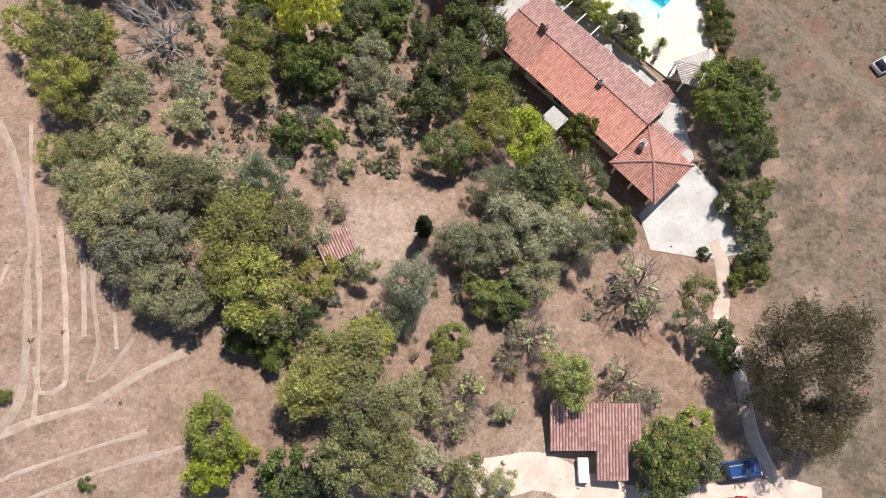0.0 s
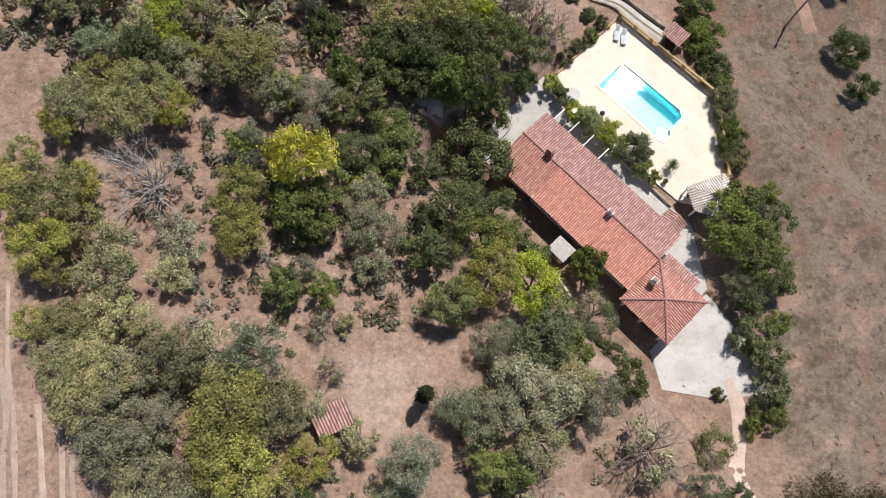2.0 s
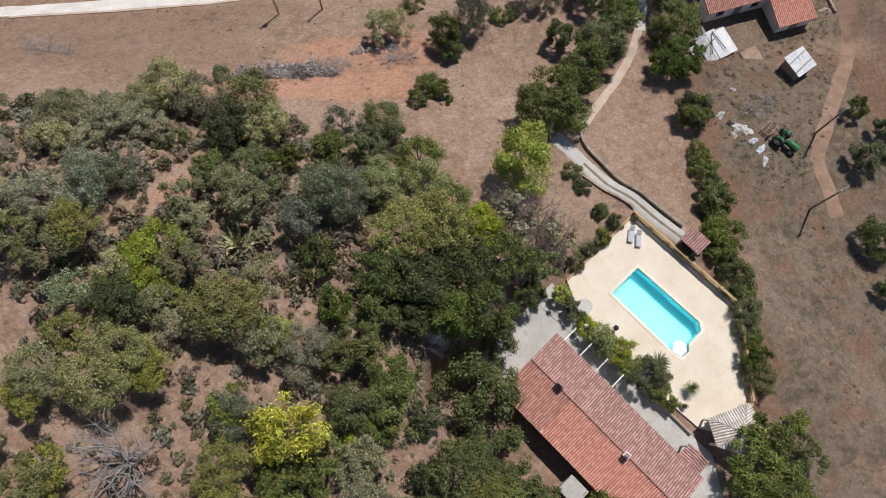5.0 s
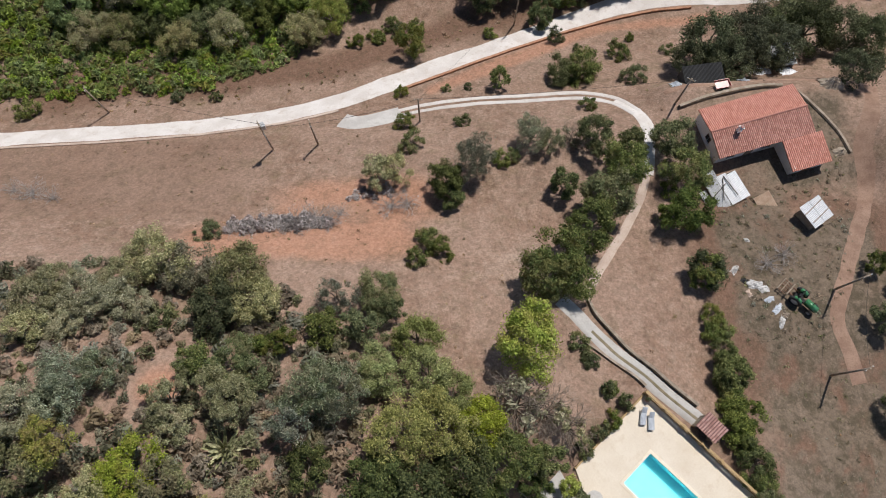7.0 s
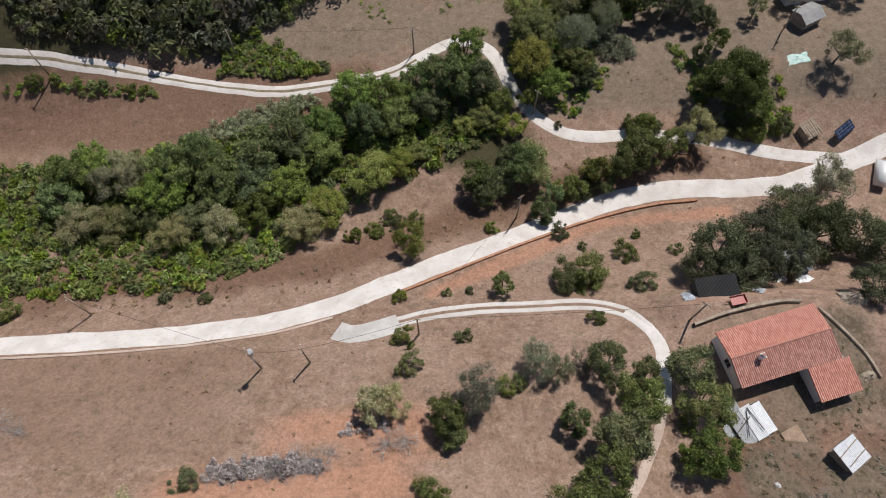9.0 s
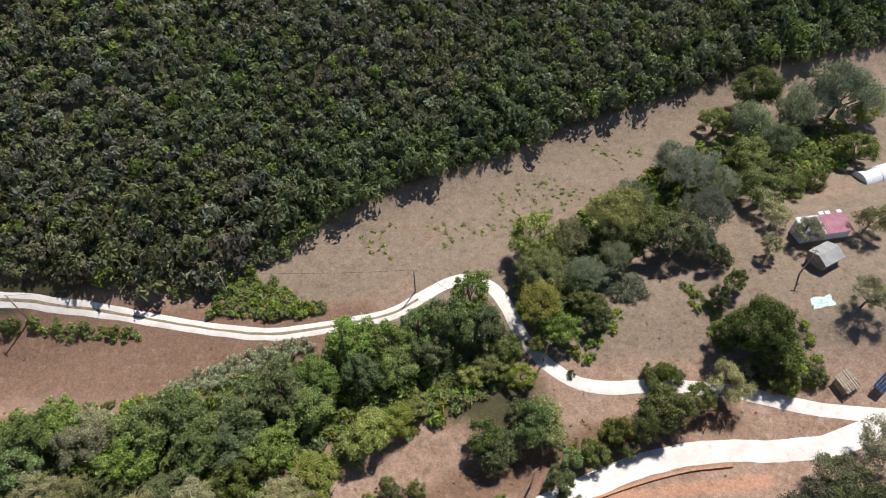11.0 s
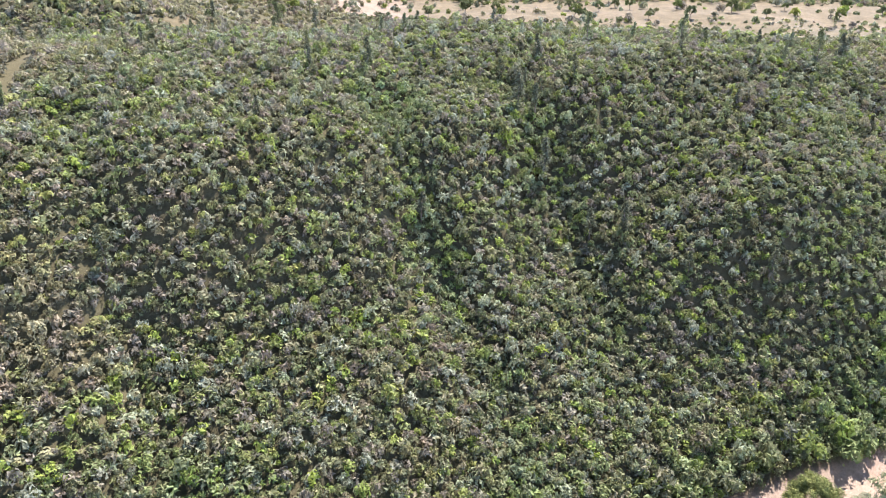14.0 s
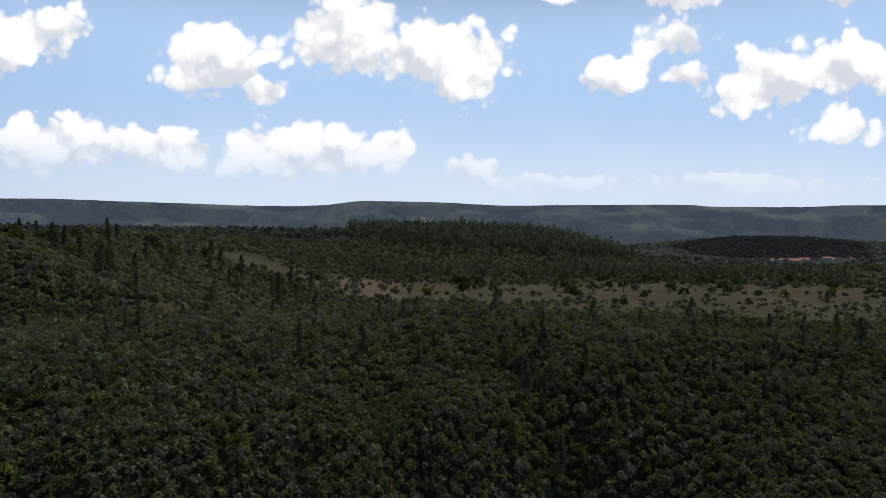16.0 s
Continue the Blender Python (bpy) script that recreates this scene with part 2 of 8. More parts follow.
LEAF = {
    "pine": leafage("stone_pine_needles", (0.15, 0.16, 0.04), (0.27, 0.28, 0.068), (0.43, 0.41, 0.12), (0.3, 0.23, 0.1)),
    "olive": leafage("olive_leaves", (0.18, 0.185, 0.08), (0.32, 0.32, 0.14), (0.5, 0.48, 0.25), (0.36, 0.3, 0.16)),
    "willow": leafage("silver_leaves", (0.15, 0.185, 0.095), (0.29, 0.34, 0.18), (0.52, 0.56, 0.34), (0.404, 0.374, 0.24)),
    "oak": leafage("oak_leaves", (0.066, 0.09, 0.022), (0.138, 0.175, 0.042), (0.265, 0.295, 0.085), (0.218, 0.195, 0.0583)),
    "wild_olive": leafage("wild_olive_leaves", (0.06, 0.072, 0.032), (0.115, 0.132, 0.056), (0.2, 0.215, 0.1), None),
    "alder": leafage("alder_leaves", (0.085, 0.125, 0.03), (0.17, 0.235, 0.055), (0.3, 0.375, 0.105), None),
    "carob": leafage("carob_leaves", (0.0489, 0.0716, 0.0181), (0.107, 0.139, 0.0337), (0.211, 0.234, 0.0648), None),
    "acacia": leafage("acacia_leaves", (0.161, 0.194, 0.0262), (0.273, 0.327, 0.0458), (0.417, 0.461, 0.0915), (0.306, 0.283, 0.0653)),
    "gum": leafage("gum_leaves", (0.14, 0.12, 0.045), (0.27, 0.235, 0.095), (0.42, 0.36, 0.16), (0.4, 0.2, 0.085)),
    "gold": leafage("yellow_leaves", (0.4, 0.35, 0.02), (0.66, 0.58, 0.035), (0.78, 0.72, 0.1), (0.25, 0.27, 0.04)),
    "cypress": leafage("cypress_leaves", (0.0183, 0.0265, 0.008), (0.0366, 0.049, 0.0144), (0.0671, 0.0765, 0.024), None),
    "blade": leafage("yucca_blades", (0.12, 0.16, 0.05), (0.25, 0.29, 0.1), (0.42, 0.42, 0.2), None, 0.15),
    "pale_blade": leafage("agave_blades", (0.3, 0.29, 0.1), (0.46, 0.44, 0.17), (0.62, 0.58, 0.28), None, 0.1),
    "scrub": leafage("scrub_leaves", (0.088, 0.1, 0.033), (0.146, 0.168, 0.053), (0.236, 0.26, 0.09), (0.2, 0.185, 0.1), 0.34, True, ((0.205, 0.24, 0.155), (0.178, 0.152, 0.11), (0.16, 0.22, 0.04)), True),
    "bramble": leafage("bramble_leaves", (0.1, 0.15, 0.024), (0.19, 0.275, 0.042), (0.31, 0.41, 0.078), (0.238, 0.199, 0.0528), 0.35, True),
    "garrigue": leafage("garrigue_leaves", (0.084, 0.09, 0.0403), (0.156, 0.162, 0.069), (0.252, 0.252, 0.127), (0.264, 0.204, 0.127), 0.3, True, ((0.24, 0.252, 0.172), (0.288, 0.216, 0.138))),
    # far leaves paled towards grey-blue: air haze mixed into the green
    "distant": leafage("distant_trees_hazed", (0.085, 0.11, 0.09), (0.12, 0.15, 0.125), (0.17, 0.195, 0.165), (0.1, 0.105, 0.075), 0.4, True),
    "dead": leafage("dead_brush", (0.26, 0.215, 0.185), (0.42, 0.37, 0.33), (0.56, 0.5, 0.45), None, 0.2, True),
    "plantation": leafage("plantation_needles", (0.075, 0.092, 0.05), (0.13, 0.155, 0.082), (0.2, 0.22, 0.12), None, 0.45, True),
    # blue-black leaf colour that stands for a cloud's shadow on the far hill
    "cloud_shaded": leafage("cloud_shaded_needles", (0.04, 0.05, 0.055), (0.062, 0.078, 0.084), (0.09, 0.108, 0.112), None, 0.2, True),
    "reed": leafage("reed_blades", (0.2, 0.24, 0.1), (0.34, 0.38, 0.19), (0.5, 0.52, 0.32), None, 0.25),
    "weed": leafage("dry_weeds", (0.19, 0.128, 0.06), (0.304, 0.212, 0.105), (0.427, 0.306, 0.165), (0.152, 0.145, 0.0525), 0.25, True),
}
BARK = plain("bark", (0.12, 0.09, 0.07), (0.24, 0.2, 0.16), 3.0, 0.9, 0.5)
GREY_TWIG = plain("grey_dead_wood", (0.27, 0.24, 0.22), (0.45, 0.41, 0.38), 2.0, 0.9, 0.4)
BROWN_TWIG = plain("brown_twigs", (0.16, 0.12, 0.09), (0.32, 0.26, 0.2), 2.0, 0.9, 0.4)
ROAD = plain("pale_marl", (0.57, 0.52, 0.475), (0.69, 0.65, 0.61), 0.35, 0.95, 0.4, 14.0, dirt=(0.47, 0.39, 0.32))
TRACK = plain("beaten_soil", (0.46, 0.35, 0.28), (0.58, 0.47, 0.39), 0.5, 0.95, 0.35, 12.0, dirt=(0.4, 0.28, 0.2))
RUT = plain("worn_field_soil", (0.31, 0.225, 0.172), (0.42, 0.325, 0.258), 1.1, 0.95, 0.5, 9.0, dirt=(0.25, 0.175, 0.125))
RED_TRACK = plain("red_track_soil", (0.24, 0.145, 0.1), (0.35, 0.23, 0.165), 0.7, 0.95, 0.5, 9.0, dirt=(0.17, 0.1, 0.07))
CONCRETE = plain("weathered_concrete", (0.42, 0.395, 0.365), (0.55, 0.525, 0.49), 0.4, 0.9, 0.25, 14.0, dirt=(0.33, 0.3, 0.27))


def tiles(name, c1, c2, channel, dirt):
    """Fired clay: every tile its own tone, a darker colour along the channels."""
    m, n = fresh(name)
    co = place(n)
    attr = n.add("ShaderNodeAttribute")
    attr.attribute_name = "tone"
    broad, grain = n.noise(co, 0.6, 5.0), n.noise(co, 7.0, 6.0, 0.65)
    tone = n.math("ADD", n.math("MULTIPLY", attr.outputs["Fac"], 0.55), n.math("ADD", n.math("MULTIPLY", broad, 0.3), n.math("MULTIPLY", grain, 0.15)))
    col = n.mix(n.ramp(tone, 0.2, 0.8), c1, c2)
    col = n.mix(n.math("MULTIPLY", n.ramp(n.noise(co, 1.7, 7.0, 0.7), 0.52, 0.7), 0.7), col, dirt)
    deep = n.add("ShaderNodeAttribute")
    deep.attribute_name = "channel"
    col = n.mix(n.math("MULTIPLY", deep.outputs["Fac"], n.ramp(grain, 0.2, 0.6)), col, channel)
    return finish(m, n, surface(n, col, 0.85, grain, 0.3))


TILE = tiles("terracotta_tiles", (0.42, 0.195, 0.15), (0.6, 0.315, 0.25), (0.24, 0.11, 0.085), (0.48, 0.3, 0.24))
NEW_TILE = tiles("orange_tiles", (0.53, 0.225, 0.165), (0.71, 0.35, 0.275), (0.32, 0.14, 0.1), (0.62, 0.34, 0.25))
OLD_TILE = tiles("old_rose_tiles", (0.35, 0.19, 0.16), (0.54, 0.325, 0.28), (0.17, 0.09, 0.078), (0.4, 0.28, 0.24))
PALE_TILE = tiles("bleached_tiles", (0.52, 0.46, 0.41), (0.74, 0.69, 0.63), (0.26, 0.19, 0.16), (0.55, 0.42, 0.34))
WHITE = plain("limewash", (0.72, 0.7, 0.65), (0.8, 0.78, 0.74), 0.5, 0.85, 0.15, 12.0, dirt=(0.58, 0.53, 0.46))
OCHRE = plain("ochre_wall", (0.4, 0.27, 0.13), (0.52, 0.37, 0.2), 0.8, 0.85, 0.2, 12.0, dirt=(0.4, 0.3, 0.2))
TERRACE = plain("sandstone_paving", (0.72, 0.62, 0.49), (0.8, 0.71, 0.58), 0.35, 0.85, 0.12, 18.0, dirt=(0.66, 0.54, 0.4))
STONE = plain("rough_stone", (0.24, 0.19, 0.14), (0.42, 0.35, 0.27), 1.2, 0.9, 0.6)
DARK = plain("dark_timber", (0.05, 0.04, 0.032), (0.1, 0.08, 0.062), 2.0, 0.8, 0.4)
WOOD = plain("grey_timber", (0.22, 0.17, 0.12), (0.36, 0.29, 0.22), 2.0, 0.85, 0.4)
TIN = plain("galvanised_sheet", (0.4, 0.405, 0.41), (0.58, 0.585, 0.59), 0.9, 0.5, 0.15, 9.0, 0.35, dirt=(0.4, 0.33, 0.28))
BLACK = plain("black_rubber", (0.02, 0.02, 0.02), (0.035, 0.035, 0.035), 5, 0.8, 0.2)
PLASTIC = plain("white_plastic", (0.72, 0.73, 0.74), (0.84, 0.84, 0.84), 2.0, 0.45, 0.2, dirt=(0.55, 0.52, 0.48))

# ---- the land: height in metres over the plan ----


def knots(v, xs, ys):
    """Smooth interpolation through a few knots."""
    v = np.asarray(v, float)
    xs = np.array(xs, float)
    ys = np.array(ys, float)
    d = np.diff(ys) / np.diff(xs)
    m = np.concatenate(([d[0]], (d[1:] + d[:-1]) / 2, [d[-1]]))
    flat = np.concatenate(([False], d[1:] * d[:-1] <= 0, [False]))
    m[flat] = 0
    v = np.clip(v, xs[0], xs[-1])
    i = np.clip(np.searchsorted(xs, v, side="right") - 1, 0, len(xs) - 2)
    w = xs[i + 1] - xs[i]
    s = (v - xs[i]) / w
    return ((1 + 2 * s) * (1 - s) ** 2 * ys[i] + s * (1 - s) ** 2 * w * m[i] + s * s * (3 - 2 * s) * ys[i + 1] + s * s * (s - 1) * w * m[i + 1])


def step(v, a, b):
    s = np.clip((np.asarray(v, float) - a) / (b - a), 0, 1)
    return s * s * (3 - 2 * s)


def land(x, y):
    x = np.asarray(x, float)
    y = np.asarray(y, float)
    near = knots(y, (-400, -20, 15, 30, 57, 66, 72, 77, 82, 95, 102, 110, 125, 140, 150, 175), (6, 2, 0.3, -2.5, -5.3, -8.3, -10.6, -13.1, -15.4, -19.8, -24.5, -28.5, -33.2, -33.2, -32.4, -34))
    lean = knots(y, (-50, 20, 57, 72, 82, 95, 102, 115, 150, 175), (-0.2, -0.2, -0.2, -0.1, -0.02, 0.1, 0.1, 0.06, 0.05, 0.0))
    near = near + lean * 75 * np.tanh(x / 75)
    near = near + 3.2 * step(x, 35, 68) * step(y, 130, 146) * (1 - step(y, 168, 188))
    # levelled yards of the villa and of the farm
    a, b = (x - 8.8) * 0.694 - (y - 44.9) * 0.72, (x - 8.8) * 0.72 + (y - 44.9) * 0.694
    yard = step(a, -8, -3.5) * (1 - step(a, 38.5, 45)) * step(b, -13, -9.6) * (1 - step(b, 21, 27))
    near = near * (1 - yard) - 8.9 * yard
    farm = step(x, 26, 33) * (1 - step(x, 52, 60)) * step(y, 82, 88) * (1 - step(y, 101, 106))
    near = near * (1 - farm) - 18.2 * farm
    # the scrub hill across the valley
    v = y - 0.5 * 110 * np.tanh(x / 110)
    hill = knots(v, (170, 178, 190, 200, 217, 230, 246, 258, 272, 290, 310, 360), (-34, -32.5, -25, -19, -8.5, -1.5, 13, 23, 27, 32, 34, 26))
    hill = hill + 13 * np.exp(-((x - 80) / 30) ** 2 - ((v - 225) / 22) ** 2) + 6.5 * step(x, 8, 62) * step(y, 222, 244) * (1 - step(y, 290, 318))
    # behind it: meadows, wooded hills, the far ridge
    back = knots(y, (300, 360, 450, 560, 670, 760, 900, 1000, 1150, 1500, 2000, 2800, 3500, 4200, 5200), (36, 22, 8, 4, 4, 10, 24, 28, 18, -14, -40, -34, 0, 14, 14))
    back = back + 38 * step(-x, 40, 210) * (1 - step(y, 520, 1000)) - 36 * step(x, 70, 330) * step(y, 740, 900) * (1 - step(y, 2600, 3500))
    back = back + 46 * np.exp(-((x - 1150) / 420) ** 2 - ((y - 2350) / 380) ** 2)
    back = back + 16 * np.exp(-((x + 350) / 420) ** 2 - ((y - 4000) / 600) ** 2) + 22 * step(-x, 900, 2200) * step(y, 2600, 3800) + 10 * np.exp(-((x - 1500) / 700) ** 2 - ((y - 4200) / 500) ** 2)
    far = step(y, 300, 350)
    blend = step(v, 168, 180)
    z = near * (1 - blend) + hill * blend
    return z * (1 - far) + back * far


def lattice(i, j, seed):
    h = np.sin(i * 127.1 + j * 311.7 + seed * 74.7) * 43758.5453
    return h - np.floor(h)


def rough_field(x, y, size, seed=0, octaves=3):
    """Smooth random field from -1 to 1 over the plan, with features of that size."""
    total, gain, x, y = 0.0, 1.0, np.asarray(x, float) / size, np.asarray(y, float) / size
    for k in range(octaves):
        i, j = np.floor(x), np.floor(y)
        a, b = x - i, y - j
        a, b = a * a * (3 - 2 * a), b * b * (3 - 2 * b)
        low = lattice(i, j, seed + k) * (1 - a) + lattice(i + 1, j, seed + k) * a
        high = lattice(i, j + 1, seed + k) * (1 - a) + lattice(i + 1, j + 1, seed + k) * a
        total = total + gain * ((low * (1 - b) + high * b) * 2 - 1)
        x, y, gain = x * 2.03, y * 2.03, gain * 0.5
    return total / 1.75


GULLIES = (([(-14, 262), (-6.3, 246.7), (-3.3, 236.6), (1.3, 228.5), (6.6, 216.4), (10.6, 208.7), (12, 198)], 6.0, 4.0), ([(17.1, 275.9), (21.7, 256.8), (26.5, 250.2), (32.1, 232.5), (29.8, 213.5)], 6.0, 3.0), ([(-72, 240), (-58.2, 217.3), (-51.4, 208.5), (-46.8, 199.7), (-42, 190)], 6.0, 3.0))


def ground_z(x, y):
    """The land with its small relief; level in the yards."""
    x, y = np.asarray(x, float), np.asarray(y, float)
    a, b = (x - 8.8) * 0.694 - (y - 44.9) * 0.72, (x - 8.8) * 0.72 + (y - 44.9) * 0.694
    yard = step(a, -8, -3.5) * (1 - step(a, 38.5, 45)) * step(b, -13, -9.6) * (1 - step(b, 21, 27))
    z = land(x, y) + 0.16 * rough_field(x, y, 5.0, 3) * (1 - 0.85 * yard)
    # the pit under the swimming pool
    z = z - 2.4 * ((a > 0.2) & (a < 12.4) & (b > 10.2) & (b < 16.8))
    v = y - 0.5 * 110 * np.tanh(x / 110)
    hilly = step(v, 190, 225)
    # gullies down the hillside
    for line, wide, deep in GULLIES:
        z = z - hilly * deep * np.exp(-(near_line(x, y, line) / wide) ** 2)
    return z + hilly * (2.6 * rough_field(x, y, 34.0, 8) + 0.5 * rough_field(x, y, 9.0, 5)) + step(y, 340, 700) * 4 * rough_field(x, y, 170.0, 11) + step(y, 1300, 2600) * 16 * rough_field(x, y, 620.0, 12)


def gz(x, y):
    return float(ground_z(x, y))


def mesh_of(name, verts, faces, mats=(), smooth=False):
    """A mesh from arrays: faces all of one size."""
    verts, faces = np.asarray(verts, np.float32), np.asarray(faces, np.int32)
    me = bpy.data.meshes.new(name)
    k = faces.shape[1]
    me.vertices.add(len(verts))
    me.vertices.foreach_set("co", verts.ravel())
    me.loops.add(faces.size)
    me.loops.foreach_set("vertex_index", faces.ravel())
    me.polygons.add(len(faces))
    me.polygons.foreach_set("loop_start", np.arange(0, faces.size, k, dtype=np.int32))
    me.update(calc_edges=True)
    me.polygons.foreach_set("use_smooth", np.full(len(faces), bool(smooth)))
    for m in mats:
        me.materials.append(m)
    return me


def give(me, name, values):
    a = me.attributes.new(name, "FLOAT", "POINT")
    a.data.foreach_set("value", np.asarray(values, np.float32))


def spread(start, stop, first, growth):
    out_list, d = [], first
    while start < stop:
        start += d
        out_list.append(start)
        d *= growth
    return out_list


def grid_faces(nx, ny):
    i = np.arange(nx - 1)[None, :] + nx * np.arange(ny - 1)[:, None]
    return np.stack((i, i + 1, i + nx + 1, i + nx), -1).reshape(-1, 4)


def near_line(x, y, pts):
    """Distance over the plan to a line of points."""
    best = np.full(np.shape(x), 1e9)
    for (ax, ay), (bx, by) in zip(pts[:-1], pts[1:]):
        dx, dy = bx - ax, by - ay
        s = np.clip(((x - ax) * dx + (y - ay) * dy) / (dx * dx + dy * dy), 0, 1)
        best = np.minimum(best, np.hypot(x - ax - s * dx, y - ay - s * dy))
    return best


side = spread(78, 4700, 1.0, 1.085)
xs = np.array([-x for x in reversed(side)] + list(np.arange(-78, 78.1, 0.8)) + side)
ys = np.array([-y for y in reversed(spread(32, 900, 1.0, 1.12))] + list(np.arange(-32, 200.1, 0.8)) + spread(200, 340, 1.6, 1.003) + spread(340, 4850, 3.0, 1.035))
gx, gy = np.meshgrid(xs, ys)
ground_me = mesh_of("ground", np.stack((gx, gy, ground_z(gx, gy)), -1).reshape(-1, 3), grid_faces(len(xs), len(ys)), smooth=True)
px, py = gx.ravel(), gy.ravel()
wob = rough_field(px, py, 7.0, 20)
slope_v = py - 0.5 * 110 * np.tanh(px / 110)
# soil kinds: bare orange banks, dark brown tilth, leaf litter with painted shade under trees, pale trodden earth
orange = 1.1 * np.clip(1.3 - np.hypot((px + 16) / 17, (py - 79) / 4.2) + 0.45 * wob, 0, 1) + 0.9 * np.clip(1.2 - np.hypot((px + 10) / 15, (py - 85.8) / 4.4) + 0.5 * wob, 0, 1)
orange = orange + np.clip(1.2 - near_line(px, py, [(-2, 106), (10, 112), (24, 119), (44, 121)]) / 2.2 + 0.4 * wob, 0, 1) * 0.8 + np.clip(1.1 - np.hypot((px - 52) / 20, (py - 20) / 16) + 0.5 * wob, 0, 1) * 0.25
orange = orange + np.clip(1.1 - np.hypot((px + 27) / 3, (py - 61) / 3) + 0.3 * wob, 0, 1) + np.clip(1.0 - np.hypot((px - 20) / 12, (py - 7) / 8) + 0.4 * wob, 0, 1) * 0.55 + step(py, 88, 94) * (1 - step(py, 108, 116)) * step(px, 2, 30) * 0.25 + np.clip(1 - np.hypot((px - 62) / 10, (py - 158) / 8) + 0.4 * wob, 0, 1) * 0.7
brown = step(px, 24, 34) * step(py, 28, 44) * (1 - step(py, 82, 96)) * (0.75 + 0.5 * wob) + np.clip(1 - near_line(px, py, [(-60, 108), (-20, 112), (12, 124), (40, 131)]) / 6.5 + 0.4 * wob, 0, 1) + step(px, 30, 40) * (1 - step(py, 30, 60)) * (0.45 + 0.5 * rough_field(px, py, 4.0, 27))
brown = brown + 1.5 * step(py, 380, 480) + step(-px, 14, 30) * step(py, 78, 84) * (1 - step(py, 96, 100)) * 0.45
litter_shade = step(slope_v, 176, 184) * (1 - 0.2 * step(py, 300, 330)) + np.clip(1 - near_line(px, py, [(-70, 122), (-30, 128), (-5, 138), (10, 132)]) / 9 + 0.3 * wob, 0, 1)
litter_shade = np.maximum(litter_shade, step(py, 820, 900)) * (1 - step(py + 0.12 * px, 545, 565) * (1 - step(py + 0.1 * px, 650, 690)) * step(px, -140, -40)) + 0.45 * np.clip(1 - np.hypot((px - 2) / 14, (py - 40) / 14) + 0.5 * wob, 0, 1) + 0.3 * np.clip(1 - np.hypot((px + 22) / 16, (py - 45) / 18) + 0.7 * wob, 0, 1)
pale = np.clip(1.1 - np.hypot((px + 6) / 5.5, (py - 17) / 6) + 0.4 * wob, 0, 1) + np.clip(1.1 - np.hypot((px - 9) / 6, (py + 5) / 4.5) + 0.3 * wob, 0, 1) + np.clip(1 - np.hypot((px - 8) / 9, (py - 76) / 7) + 0.5 * wob, 0, 1) * 0.5 + step(-px, 16, 24) * (1 - step(py, 12, 28)) * 0.35
sage = step(px, 31, 36) * (1 - step(px, 51, 56)) * step(py, 64, 70) * (1 - step(py, 98, 104)) * np.clip(0.62 + 0.7 * rough_field(px, py, 5.0, 64), 0, 1) + 1.1 * step(py, 340, 400) * (1 - step(py, 800, 850)) + step(px, 31, 37) * (1 - step(py, 55, 80)) * np.clip(0.75 + 0.9 * rough_field(px, py, 1.7, 61), 0, 1) + 0.5 * np.clip(rough_field(px, py, 6.0, 62), 0, 1) * step(py, 60, 70) * (1 - step(py, 178, 184)) + 0.35 * step(-px, 20, 26) * (1 - step(py, 26, 40)) * np.clip(rough_field(px, py, 2.6, 63), 0, 1)
woods = step(py, 820, 1000)
knoll = np.hypot((px + 130) / 26, (py - 600) / 34)
heath = 0.8 * step(py, 320, 326) * (1 - step(py, 338, 346)) * step(-px, 10, 40) * (1 - step(-px, 80, 95)) + step(px, 20, 90) * step(py, 400, 450) * (1 - step(py + 0.12 * px, 570, 590)) + 0.5 * step(px, -60, 20) * step(py, 322, 335) * (1 - step(py, 345, 420)) + np.clip(1.4 - knoll, 0, 1) + 1.0 * step(py, 540, 560) * (1 - step(py, 690, 720)) * step(px, -60, 0)
heath = heath * np.clip(0.85 + 0.5 * rough_field(px, py, 22.0, 97), 0, 1)
glebe = step(-px, 6, 14) * step(py, 130, 138) * (1 - step(py, 150, 156))
brown = brown + 0.62 * glebe
straw = (1 - 0.8 * glebe) * step(py, 134, 146) * (1 - step(slope_v, 178, 182)) * np.clip(0.95 + 0.7 * wob, 0, 1)
for key, val in (("heath", heath), ("straw", straw), ("woods", woods), ("sage", sage), ("orange", orange), ("brown", brown), ("litter_shade", litter_shade), ("pale", pale)):
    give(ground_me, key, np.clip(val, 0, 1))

m, n = fresh("dry_ground")
co = place(n)


def soil_kind(name, edge):
    a = n.add("ShaderNodeAttribute")
    a.attribute_name = name
    return n.ramp(n.math("ADD", a.outputs["Fac"], n.math("MULTIPLY", n.math("SUBTRACT", edge, 0.5), 0.9)), 0.25, 0.75)


g_grit = n.noise(co, 3.2, 8.0, 0.75)
g_broad, g_mid, g_fine = n.noise(co, 0.09, 5.0), n.noise(co, 0.7, 6.0, 0.65), n.noise(co, 5.0, 6.0, 0.7)
edge = n.math("ADD", n.math("MULTIPLY", g_mid, 0.6), n.math("MULTIPLY", g_fine, 0.4))
col = n.mix(n.ramp(g_broad, 0.35, 0.65), (0.254, 0.161, 0.112), (0.323, 0.217, 0.159))
col = n.mix(n.ramp(edge, 0.42, 0.66), col, (0.385, 0.273, 0.204))
col = n.mix(n.math("MULTIPLY", n.ramp(n.noise(co, 1.6, 6.0, 0.7), 0.54, 0.7), 0.55), col, (0.154, 0.108, 0.0679))
